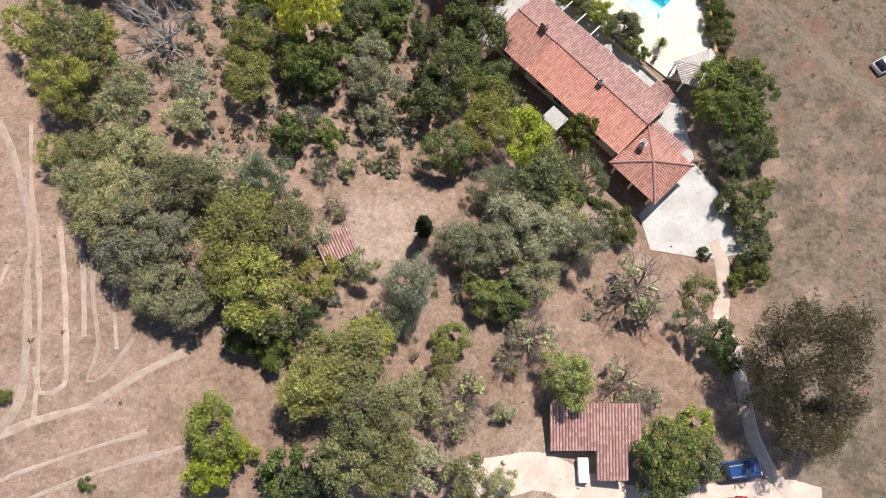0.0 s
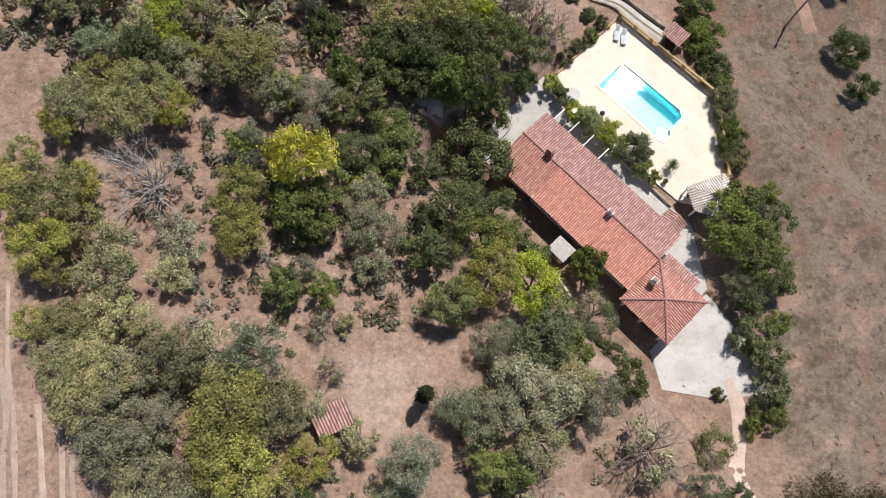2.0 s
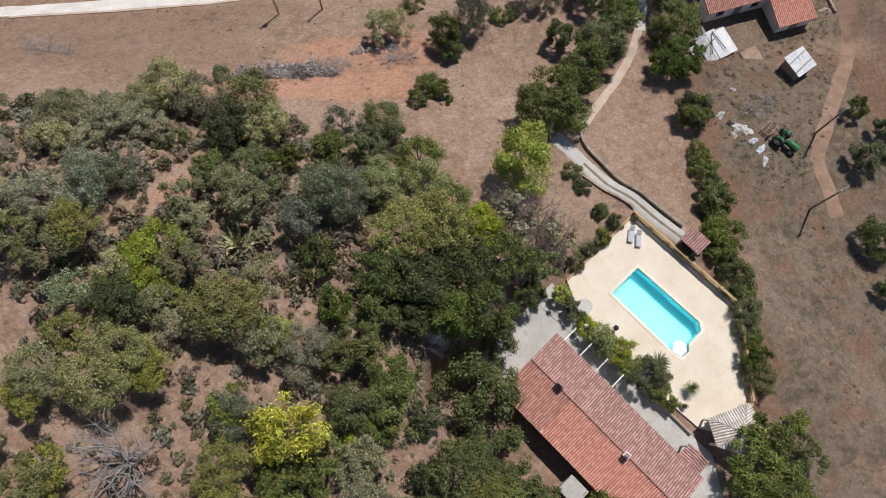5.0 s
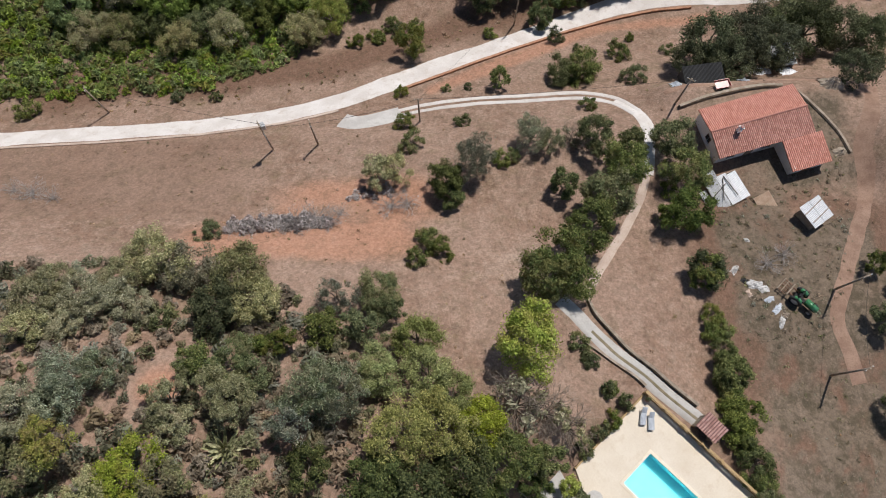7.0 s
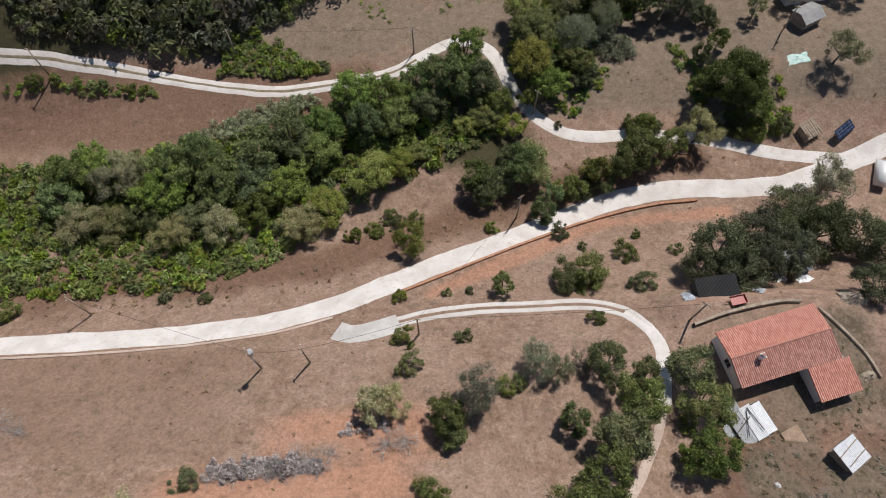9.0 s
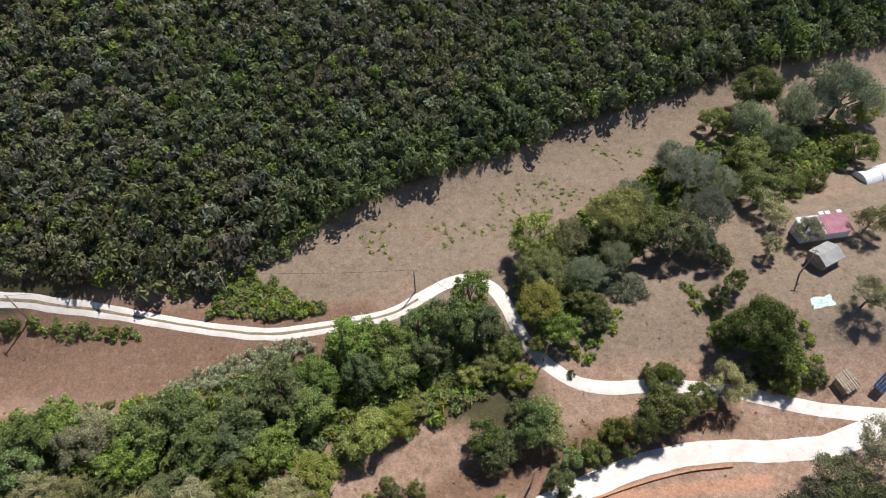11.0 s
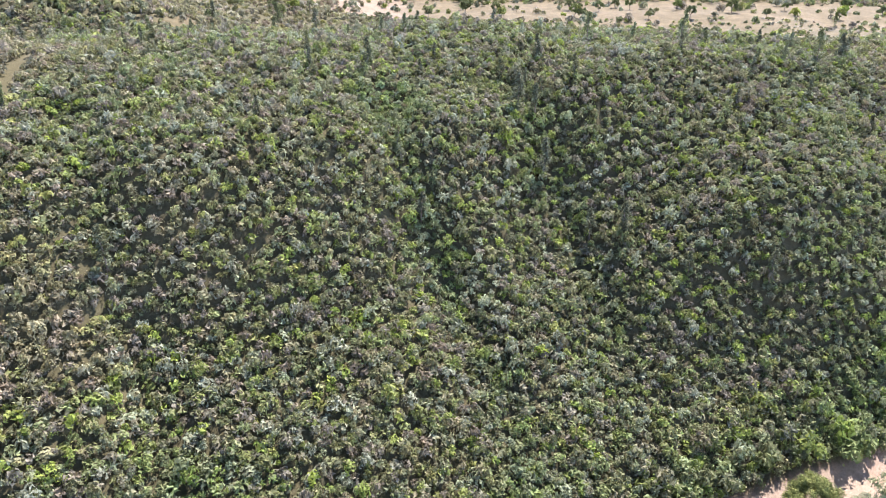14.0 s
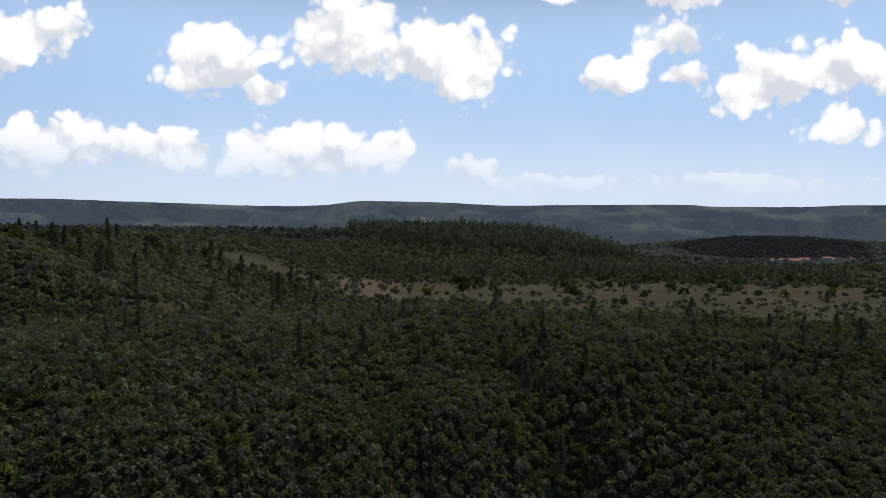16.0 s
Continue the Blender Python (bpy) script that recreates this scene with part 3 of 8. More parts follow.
col = n.mix(n.math("MULTIPLY", n.ramp(n.noise(co, 0.28, 5.0, 0.6), 0.55, 0.7), 0.3), col, (0.185, 0.154, 0.0815))
col = n.mix(soil_kind("brown", edge), col, n.mix(edge, (0.154, 0.0875, 0.0577), (0.231, 0.143, 0.098)))
col = n.mix(n.math("MULTIPLY", soil_kind("sage", edge), 0.8), col, n.mix(edge, (0.115, 0.093, 0.064), (0.25, 0.2, 0.147)))
col = n.mix(n.math("MULTIPLY", soil_kind("orange", edge), 0.85), col, n.mix(edge, (0.39, 0.19, 0.115), (0.5, 0.285, 0.19)))
col = n.mix(n.math("MULTIPLY", soil_kind("straw", edge), 0.85), col, n.mix(edge, (0.16, 0.122, 0.086), (0.29, 0.232, 0.172)))
col = n.mix(n.math("MULTIPLY", soil_kind("pale", edge), 0.8), col, n.mix(edge, (0.37, 0.266, 0.197), (0.477, 0.364, 0.285)))
col = n.mix(n.math("MULTIPLY", n.ramp(g_grit, 0.5, 0.68), 0.38), col, n.mix(0.62, col, (0.055, 0.038, 0.0243)))
col = n.mix(n.math("MULTIPLY", n.ramp(g_grit, 0.46, 0.3), 0.5), col, n.mix(0.4, col, (0.66, 0.5, 0.388)))
clump = n.noise(co, 0.55, 7.0, 0.72)
col = n.mix(n.math("MULTIPLY", n.ramp(clump, 0.5, 0.66), 0.5), col, n.mix(0.6, col, (0.09, 0.075, 0.04)))
col = n.mix(n.math("MULTIPLY", n.ramp(clump, 0.44, 0.32), 0.35), col, n.mix(0.5, col, (0.5, 0.36, 0.27)))
# litter made near-black so gaps between bushes read as deep shade
col = n.mix(n.math("MULTIPLY", soil_kind("litter_shade", edge), 0.95), col, n.mix(edge, (0.026, 0.027, 0.012), (0.085, 0.08, 0.038)))
col = n.mix(n.math("MULTIPLY", soil_kind("heath", edge), 0.9), col, n.mix(n.ramp(n.noise(co, 0.12, 6.0, 0.7), 0.38, 0.64), (0.078, 0.064, 0.033), (0.125, 0.1, 0.056)))
col = n.mix(soil_kind("woods", edge), col, n.mix(n.ramp(n.noise(co, 0.012, 6.0, 0.65), 0.4, 0.62), (0.035, 0.047, 0.03), (0.075, 0.082, 0.055)))
mottle = n.ramp(n.math("ADD", n.math("MULTIPLY", n.noise(co, 0.85, 8.0, 0.72), 0.7), n.math("MULTIPLY", n.noise(co, 0.16, 4.0, 0.6), 0.3)), 0.47, 0.6)
col = n.mix(n.math("MULTIPLY", mottle, n.math("ADD", 0.22, n.math("MULTIPLY", soil_kind("sage", edge), 0.5))), col, n.mix(0.8, col, (0.06, 0.052, 0.03)))
pebble = n.noise(co, 2.3, 9.0, 0.82)
col = n.mix(n.ramp(pebble, 0.42, 0.58), n.mix(1.0, col, (0.78, 0.78, 0.79), "MULTIPLY"), n.mix(1.0, col, (1.06, 1.05, 1.06), "MULTIPLY"))
finish(m, n, surface(n, col, 0.95, n.math("ADD", edge, g_grit), 0.6, spec=0.15, away=0.12))
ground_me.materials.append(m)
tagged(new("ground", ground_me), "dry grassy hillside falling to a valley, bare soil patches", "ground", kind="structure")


def smooth_line(pts, gap=0.7):
    """Points at even gaps along a smooth curve through pts."""
    p = np.array(pts, float)
    p = np.vstack((2 * p[0] - p[1], p, 2 * p[-1] - p[-2]))
    res = []
    for i in range(1, len(p) - 2):
        k = max(2, int(np.linalg.norm(p[i + 1] - p[i]) / gap))
        for s in np.arange(k) / k:
            res.append(0.5 * (2 * p[i] + (p[i + 1] - p[i - 1]) * s + (2 * p[i - 1] - 5 * p[i] + 4 * p[i + 1] - p[i + 2]) * s * s + (3 * p[i] - p[i - 1] - 3 * p[i + 1] + p[i + 2]) * s ** 3))
    res.append(p[-2])
    return np.array(res)


def ribbon(pts, width, lift=0.07, ragged=0.12, seed=0, cross=7):
    """Arrays of a strip of made ground that follows the land."""
    line = smooth_line(pts)
    d = np.gradient(line, axis=0)
    d /= np.linalg.norm(d, axis=1)[:, None]
    side_v = np.stack((d[:, 1], -d[:, 0]), 1)
    s = np.linspace(-1, 1, cross)
    w = width / 2 * (1 + ragged * rough_field(line[:, 0], line[:, 1], 3.0, seed, 2))
    w2 = width / 2 * (1 + ragged * rough_field(line[:, 0], line[:, 1], 3.0, seed + 5, 2))
    half = np.where(s[None, :] > 0, w[:, None], w2[:, None])
    q = line[:, None, :] + side_v[:, None, :] * (s[None, :] * half)[:, :, None]
    z = ground_z(q[..., 0], q[..., 1]) + lift - np.where(np.abs(s) > 0.99, lift + 0.06, 0)[None, :]
    return np.concatenate((q, z[..., None]), -1).reshape(-1, 3), grid_faces(cross, len(line))


def lane(name, pts, width, mat, label, category="road", lift=0.09, ragged=0.12, seed=0):
    v, f = ribbon(pts, width, lift, ragged, seed)
    return tagged(new(name, mesh_of(name, v, f[:, ::-1], [mat], True)), label, category, kind="structure")


MAIN = [(-140, 92), (-100, 96), (-63.9, 98.2), (-51.9, 98.9), (-39.4, 99.6), (-31.5, 100.5), (-23.5, 101.9), (-15.5, 104.5), (-7.3, 108.4), (-0.1, 111.8), (10.3, 116.5), (19.6, 120.6), (29, 124), (38.3, 125.5), (47.4, 125.4), (55, 126.2), (61.7, 128.6), (72, 133), (90, 142), (130, 150)]
UPPER = [(66, 130.4), (59.2, 130.9), (52.9, 131.9), (46, 133.8), (38.7, 135.2), (31.1, 135.8), (25, 135.6), (20, 136.6), (15.9, 139.6), (13.1, 143.2), (11.5, 146.2), (9.8, 150.5), (7.4, 154.4), (3.9, 156), (0, 155.3), (-4.8, 152.2), (-10, 149.2), (-21.6, 147), (-29, 146.3), (-36.7, 147.1), (-46.5, 148.8), (-56, 150.2), (-64.8, 150.5), (-76, 150.3), (-130, 146)]
DRIVE = [(-11.6, 99.3), (-6.9, 100.9), (-2.1, 102.2), (4.4, 103), (11.6, 103.1), (18.8, 103.2), (23.9, 101.7), (26.1, 98.7), (26.6, 95.2), (26.2, 92.5), (25.5, 88.2), (24.2, 84.5), (21.6, 80), (18, 74.8), (15.6, 71.4)]
lane("road_main", MAIN, 3.9, ROAD, "pale marl country road winding along the valley")
HILL_TRACK = [(-86, 243), (-90.3, 256.4), (-93, 268), (-95.6, 277.9)]
lane("road_upper", UPPER, 2.7, ROAD, "narrow pale gravel lane bending over a stream", lift=0.06, seed=4)
MIDDLE = plain("trodden_grass", (0.16, 0.13, 0.075), (0.27, 0.22, 0.15), 1.6, 0.95, 0.5, 8.0, dirt=(0.11, 0.1, 0.045))
lane("lane_strip", UPPER[15:], 0.62, MIDDLE, "worn grassy strip between the wheel tracks of the lane", "grass strip", 0.075, 0.5, 5)


def beside(pts, gap):
    """The line moved sideways, for one wheel track of two."""
    p = np.array(pts, float)
    d = np.gradient(p, axis=0)
    d /= np.linalg.norm(d, axis=1)[:, None]
    return [tuple(q) for q in p + gap * np.stack((d[:, 1], -d[:, 0]), 1)]


lane("drive_wheel_track", beside(DRIVE[1:8], 0.62), 0.85, ROAD, "pale concrete wheel track of the two-track drive", "drive", 0.08, 0.2, 3)
lane("drive_wheel_track", beside(DRIVE[1:8], -0.62), 0.85, ROAD, "pale concrete wheel track of the two-track drive", "drive", 0.08, 0.2, 6)
lane("drive_bend", DRIVE[6:11], 2.1, ROAD, "pale gravel bend of the drive", "drive", 0.06, 0.15, 7)
lane("drive_lower", DRIVE[9:], 1.3, TRACK, "rutted stony path between tree and field", "drive", 0.05, 0.35, 8)
lane("drive_mouth", [(-14.6, 99.9), (-12.4, 99.2), (-9.2, 99.9), (-6.2, 101)], 3.6, CONCRETE, "rounded concrete apron where drive meets road", "drive", 0.1, 0.1, 9)
CONC_LINE = [(13, 71.2), (14.4, 69.7), (16.2, 67.5), (18.8, 64.8), (21.2, 62.3), (23.8, 59.9), (26.4, 57.8)]
lane("garden_path", CONC_LINE, 2.0, CONCRETE, "cracked concrete path beside the retaining wall", "path", 0.09, 0.12, 10)
lane("path_strip", CONC_LINE[2:], 0.5, MIDDLE, "grassy strip along the middle of the concrete path", "grass strip", 0.105, 0.6, 12)
DIRT = [(72, 121), (67, 115.1), (60.9, 106.6), (54.8, 94.1), (54, 87.2), (51.2, 80.9), (48.3, 75.2), (45.8, 69.8), (46.5, 65.5), (47.2, 62)]
TRACKS = [DIRT[1:], [(30, 101.5), (38, 103.2), (46, 104.2), (52, 103), (57, 101.5)],
          [(-42, -6), (-34.8, -1.8), (-31.7, -0.5), (-28.9, 0.4), (-25.8, 2.4), (-21.7, 5)], [(-46, 32), (-39.3, 23.7), (-37, 19.2), (-35.5, 15.5), (-34.8, 10.5), (-34, 4.8), (-33.9, 0.4), (-36, -3)],
          [(-33.3, 15.6), (-32, 10.6), (-31.1, 5.8), (-30.7, 2.1), (-32.4, 1.4), (-33.1, 3.5)], [(-30.2, 14), (-29.4, 9), (-28.6, 5), (-29, 2.4), (-27.6, 3), (-26, 6)],
          [(-33, -7), (-27, -4.6), (-21, -2.8)], [(-41, 17), (-40, 10), (-39, 2)]]
TRACKS += [[(-44, 6), (-38, 8), (-36.5, 12)], [(-36, -6), (-30, -3.6), (-24, -1.6)], [(-38, 26), (-36.2, 19), (-34.4, 13), (-33.2, 6), (-32.6, -0.5)], [(-31.6, 16), (-30.6, 11), (-29.8, 6)], [(-28.4, 13), (-27.8, 9), (-27.2, 5)]]
for i, pts in enumerate(TRACKS):
    if i == 0:
        lane("farm_track", pts, 2.3, RED_TRACK, "rutted reddish farm track across dry field", "track", 0.045, 0.35, 20)
    elif i < 2:
        lane("farm_track", pts, 1.1, RED_TRACK, "rutted reddish farm track", "track", 0.05, 0.45, 20 + i)
    else:
        lane("wheel_rut", pts, 0.75 if i < 4 else 0.5, RUT, "pale wheel rut worn in the mown field", "track", 0.045, 0.95, 20 + i)

# ---- plants ----
rng = np.random.default_rng(7)


def unit_rows(k):
    q = rng.normal(size=(k, 3))
    return q / np.linalg.norm(q, axis=1)[:, None]


def leaf_cloud(centres, radii, per, size, long=1.5, up=0.35, squash=0.8, droop=0.0, loose=0.16):
    """Small leaf sprays on the skins of many puffs, some straying outside them: vertices and faces."""
    c, r = np.repeat(centres, per, 0), np.repeat(radii, per)
    k = len(c)
    d = unit_rows(k)
    d[:, 2] = np.abs(d[:, 2]) * np.where(rng.random(k) < 0.78, 1, -0.7)
    reach = np.where(rng.random(k) < loose, rng.uniform(0.9, 1.55, k), rng.uniform(0.5, 1.06, k))
    pos = c + d * (r * reach)[:, None] * np.array((1, 1, squash))
    nrm = d * 0.85 + unit_rows(k) * 0.62 + np.array((0, 0, up * 0.4))
    nrm /= np.linalg.norm(nrm, axis=1)[:, None]
    a = np.cross(nrm, unit_rows(k))
    a[:, 2] -= droop
    a /= np.linalg.norm(a, axis=1)[:, None]
    b = np.cross(nrm, a)
    s = size * rng.uniform(0.55, 1.35, k)[:, None]
    v = np.stack((pos - a * s * long * 0.5, pos + b * s * 0.5 + a * s * 0.15, pos + a * s * long * 0.45 - b * s * 0.3 - nrm * s * 0.2), 1)
    return v.reshape(-1, 3), np.arange(3 * k).reshape(-1, 3)


def tube(path, r0, r1, sides=6):
    """A tapered limb along a path."""
    p = np.array(path, float)
    d = np.gradient(p, axis=0)
    d /= np.linalg.norm(d, axis=1)[:, None] + 1e-9
    a = np.cross(d, np.array((0.31, 0.77, 0.2)))
    a /= np.linalg.norm(a, axis=1)[:, None] + 1e-9
    b = np.cross(d, a)
    t = np.linspace(0, 2 * math.pi, sides, endpoint=False)
    r = np.linspace(r0, r1, len(p))[:, None, None]
    v = p[:, None, :] + r * (np.cos(t)[None, :, None] * a[:, None, :] + np.sin(t)[None, :, None] * b[:, None, :])
    i = np.arange(len(p) - 1)[:, None] * sides + np.arange(sides)[None, :]
    j = np.arange(len(p) - 1)[:, None] * sides + (np.arange(sides)[None, :] + 1) % sides
    return v.reshape(-1, 3), np.stack((i, j, j + sides, i + sides), -1).reshape(-1, 4)


def joined(pieces):
    v, f, base = [], [], 0
    for a, b in pieces:
        v.append(a)
        f.append(b + base)
        base += len(a)
    return np.concatenate(v), np.concatenate(f)


def bent(a, b, sag=0.12, k=4):
    a, b = np.array(a, float), np.array(b, float)
    s = np.linspace(0, 1, k)[:, None]
    side_v = unit_rows(1)[0] * sag * np.linalg.norm(b - a)
    return a + (b - a) * s + side_v * np.sin(s * math.pi)


# crown radius of each size class, and the leaf sprays of a crown
CLASSES = ((1.0, 18, 110, 0.135), (1.9, 34, 150, 0.155), (2.9, 58, 185, 0.175), (6.0, 150, 300, 0.225))
SPECIES = {
    # leaf, height of the crown's middle, crown flatness, spray factor, open (share of gaps), label, category
    "stone_pine": ("pine", 1.45, 0.62, 0.8, 0.22, "olive-green pine with a broad billowing crown on dry soil", "pine tree"),
    "olive_tree": ("olive", 1.2, 0.75, 0.75, 0.3, "grey-green olive tree with a loose feathery crown", "olive tree"),
    "willow": ("willow", 1.15, 0.8, 0.8, 0.2, "silvery grey-green tree with soft fine foliage", "tree"),
    "oak_tree": ("oak", 1.15, 0.8, 1.0, 0.05, "mid-green evergreen oak with a dense lumpy crown", "oak tree"),
    "carob_tree": ("carob", 1.0, 0.8, 1.0, 0.0, "dark green carob tree with a thick shady crown", "tree"),
    "acacia": ("acacia", 1.1, 0.8, 0.95, 0.1, "bright yellow-green acacia with airy foliage", "acacia tree"),
    "gum_tree": ("gum", 1.2, 0.6, 0.8, 0.25, "huge brownish eucalyptus with spreading bare limbs and rusty leaves", "eucalyptus"),
    "wild_olive": ("wild_olive", 1.0, 0.8, 0.85, 0.05, "dark grey-green wild olive with a dense shady crown", "olive tree"),
    "stream_tree": ("alder", 1.15, 0.95, 1.0, 0.12, "bright green leafy tree growing along the stream", "tree"),
    "shrub": ("oak", 0.5, 0.8, 0.9, 0.0, "rounded dark green shrub growing from dry ground", "shrub"),
    "mimosa": ("gold", 1.6, 1.0, 1.5, 0.25, "tree covered in hanging golden-yellow foliage", "mimosa tree"),
}
grown = {}


def crown_centres(k, radius, mid, flat, gap, low=-0.5):
    pts, tries = [], 0
    lump = rng.uniform(0, 6.28, 3)
    while len(pts) < k:
        tries += 1
        d = unit_rows(1)[0]
        if d[2] < low:
            continue
        ang = math.atan2(d[1], d[0])
        edge_r = 1 + 0.16 * math.sin(2 * ang + lump[0]) + 0.12 * math.sin(3 * ang + lump[1]) + 0.08 * math.sin(5 * ang + lump[2])
        s = rng.uniform(0.3, 0.9) ** 0.55
        if gap and noise.noise(Vector(d * 2.2 + lump)) < -0.45 + gap and tries < 4000:
            continue
        pts.append((d[0] * s * radius * edge_r, d[1] * s * radius * edge_r, mid + d[2] * s * radius * flat))
    return np.array(pts)


def grow(kind, size, variant):
    """The first plant of a kind and size: trunk and crown under one base."""
    leaf, mid, flat, sprays, gap, label, category = SPECIES[kind]
    radius, puffs, per, spray = CLASSES[size]
    mid *= radius
    c = crown_centres(puffs, radius, mid, flat, gap)
    r = radius * rng.uniform(0.15, 0.3, puffs) * (1.25 if size == 0 else 1.0 if size < 3 else 0.75)
    droop = 0.9 if kind in ("mimosa", "gum_tree", "willow") else 0.15
    v, f = leaf_cloud(c, r, int(per * (0.62 if kind == "mimosa" else 1)), spray * sprays, 2.1 if kind in ("mimosa", "olive_tree", "willow") else 1.6, droop=droop)
    base = new(kind)
    part_of("trunk", mesh_of("trunk", *tube(bent((0, 0, -0.3), (0.05 * radius, 0, mid * 0.6), 0.06), radius * 0.075, radius * 0.045), [BARK], True), base)
    for q in c[:: max(1, len(c) // (2 + 2 * size))]:
        limb = tube(bent((0.04 * radius, 0, mid * rng.uniform(0.35, 0.55)), q, 0.1), radius * 0.04, radius * 0.01, 5)
        part_of("limb", mesh_of("limb", *limb, [BARK], True), base)
    part_of("crown", mesh_of("crown", v, f, [LEAF[leaf]]), base)
    return tagged(base, label, category)


def part_of(name, me, parent, label=""):
    ob = new(name, me)
    ob.parent = parent
    return tagged(ob, label) if label else ob


def stand(key, make, x, y, scale, turn=None, squash=1.0, sink=0.0, lean=3.0):
    """Places a plant: built the first time, copied after that."""
    turn = rng.uniform(0, 360) if turn is None else turn
    m = pose(x, y, gz(x, y) - sink, rng.uniform(-lean, lean), rng.uniform(-lean, lean), turn) @ Matrix.Diagonal((scale, scale, scale * squash, 1))
    if key not in grown:
        grown[key] = make()
        grown[key].matrix_basis = m
        grown[key + ("inv",)] = Matrix.Diagonal((1 / scale, 1 / scale, 1 / (scale * squash), 1))
        return grown[key]
    ob = grown[key]
    return copy_thing(ob, m @ grown[key + ("inv",)])


def plant(kind, places, group=""):
    for x, y, r in places:
        r *= 1.04
        size = 0 if r < 1.35 else 1 if r < 2.35 else 2 if r < 4.2 else 3
        size = min(size, 2) if kind == "willow" else size
        variant = int(rng.integers(3 if size < 3 else 1))
        ob = stand((kind, size, variant), lambda: grow(kind, size, variant), x, y, r / CLASSES[size][0], squash=rng.uniform(0.85, 1.2))
        if group:
            tagged(ob, group=group)

GARDEN_PINES = [(-30.3, 18.5, 2.3), (-21.8, 19, 2.6), (-16.8, 15.1, 3.7), (-13.9, 15.1, 2.7), (-17.7, 11.9, 2.7), (-19.3, 10.3, 1.8), (-15.4, 10.2, 3.1), (-14, 7.8, 2.2), (-11, 10.9, 2.1), (-8.4, 3.5, 3.5), (-6.5, 6, 2.3), (-10.3, 1.7, 2.7), (-6.6, -0.1, 3), (-4, 0.4, 2.4), (-7.4, -3.4, 2.6), (-4.5, -3.9, 2.7), (-2.1, 1.3, 2), (25.6, 11.6, 2), (0, 4, 1.4), (-10.4, 4.5, 1.8)]
GROVE_PINES = [(-38.7, 34.5, 2.2), (-37.6, 36.9, 1.7), (-34.2, 28.5, 2.3), (-33.7, 33.2, 2.6), (-32.5, 34.5, 2), (-37.2, 30.8, 1.5), (-32, 30.1, 2.2), (-33.5, 26.9, 1.8), (-18.9, 35, 2.3), (-18.5, 30.8, 2.5), (-16, 36, 1.9), (-33.9, 21.9, 1.7), (-30.8, 22, 2.3), (4.3, 27.7, 2.9), (-32.6, 46.2, 1.9), (-28.4, 44.6, 2.4), (-34.1, 42.7, 2.4), (-29.6, 41.8, 2.8), (-25.9, 43.2, 2.3), (-35, 40.6, 1.9), (-21.1, 47.2, 2.2)]
SLOPE_PINES = [(-38.6, 54.6, 2.2), (-36.1, 53.6, 2.2), (-33.6, 55.9, 2.2), (-19.4, 48.8, 3.1), (-17.4, 50.7, 2.1), (-4, 56.5, 3.1), (-0.5, 57, 2.9), (-24.2, 52.6, 2.2)]
VALLEY_PINES = [(28.4, 164.6, 4.5), (14.3, 147.6, 3.6), (21.4, 161.8, 3.5)]
GARDEN_OLIVES = [(-27.5, 18.5, 2.5), (-28.1, 15.8, 2.6), (-25.6, 16.7, 2.6), (-19.2, 19.8, 2.7), (-23.9, 10.8, 2.6), (-21.7, 9, 2.3), (-26, 12.5, 2.3), (-23.1, 13.8, 2.4), (-7.3, 12.7, 1.7), (7.7, 16.3, 3.3), (5.1, 15.3, 2.3), (11.8, 17.4, 2.4), (13.3, 15.7, 2.4), (8.2, 12.6, 2.6), (-1.6, -4.4, 2), (2.2, -5.6, 2.1), (4.9, -6, 1.3), (5.2, 17.7, 1.9), (-11.4, 15.2, 1.5), (5.3, 0.2, 1)]
GROVE_OLIVES = [(-28.3, 26.7, 2.7), (-23.7, 30, 2.2), (-24.1, 26.7, 1.8), (-7, 31.7, 2.4), (-7.7, 35.1, 2.1), (-6.9, 28.5, 1.8), (-27.6, 22.7, 2.5), (-24.2, 21, 1.7), (-8.9, 22.6, 0.9), (-24.4, 47, 1.7), (-12.9, 44.7, 2.3), (-16.6, 45.5, 2.1)]
SLOPE_OLIVES = [(-37.3, 58.5, 2.3), (-24.9, 59.4, 2.2), (-24.1, 57.2, 1.8), (-20, 59.8, 2.4), (-30.2, 51.7, 2), (-26.1, 49.1, 1.8), (-40.8, 58.2, 2.1), (-8.5, 88, 2.1), (-6.1, 88.8, 2), (-30.3, 74.7, 3), (-27, 73.8, 2.7), (-21.2, 72.1, 3.1), (-19.7, 69.7, 2.6), (-33.9, 72.7, 2.4), (-36.2, 69.5, 2.3), (-40.2, 69.4, 2.4), (-33.3, 69.6, 2), (-30.6, 68.8, 1.6), (-40.1, 72.1, 1.7), (-39.7, 66.1, 1.9), (-37.2, 66.7, 1.8)]
LANE_OLIVES = [(38.1, 110.4, 4), (45.1, 114.4, 3.8), (40.4, 107.1, 3.1), (52.8, 119.7, 3.6), (53.8, 114, 3.8), (58.5, 113.7, 3.8), (61.4, 111.6, 3.1), (55.8, 103.9, 2.9), (48, 110.7, 3.2), (-22.8, 118.8, 2.7), (-57.1, 119.4, 3.1), (-51.8, 119.5, 2.8), (-33.9, 117.7, 2.8), (-41.4, 116.9, 2.7), (-21, 118.4, 2.5)]
VALLEY_OLIVES = [(58.3, 123.4, 3.3), (-52.5, 126.2, 3.1), (-51.1, 129.3, 3), (57.4, 166.1, 2.4), (61, 161, 2.5), (54.1, 158.4, 1.9), (71.7, 162.8, 2.9), (64.8, 146.8, 2.9), (40.7, 134, 2.8), (44.2, 136.4, 1.7)]
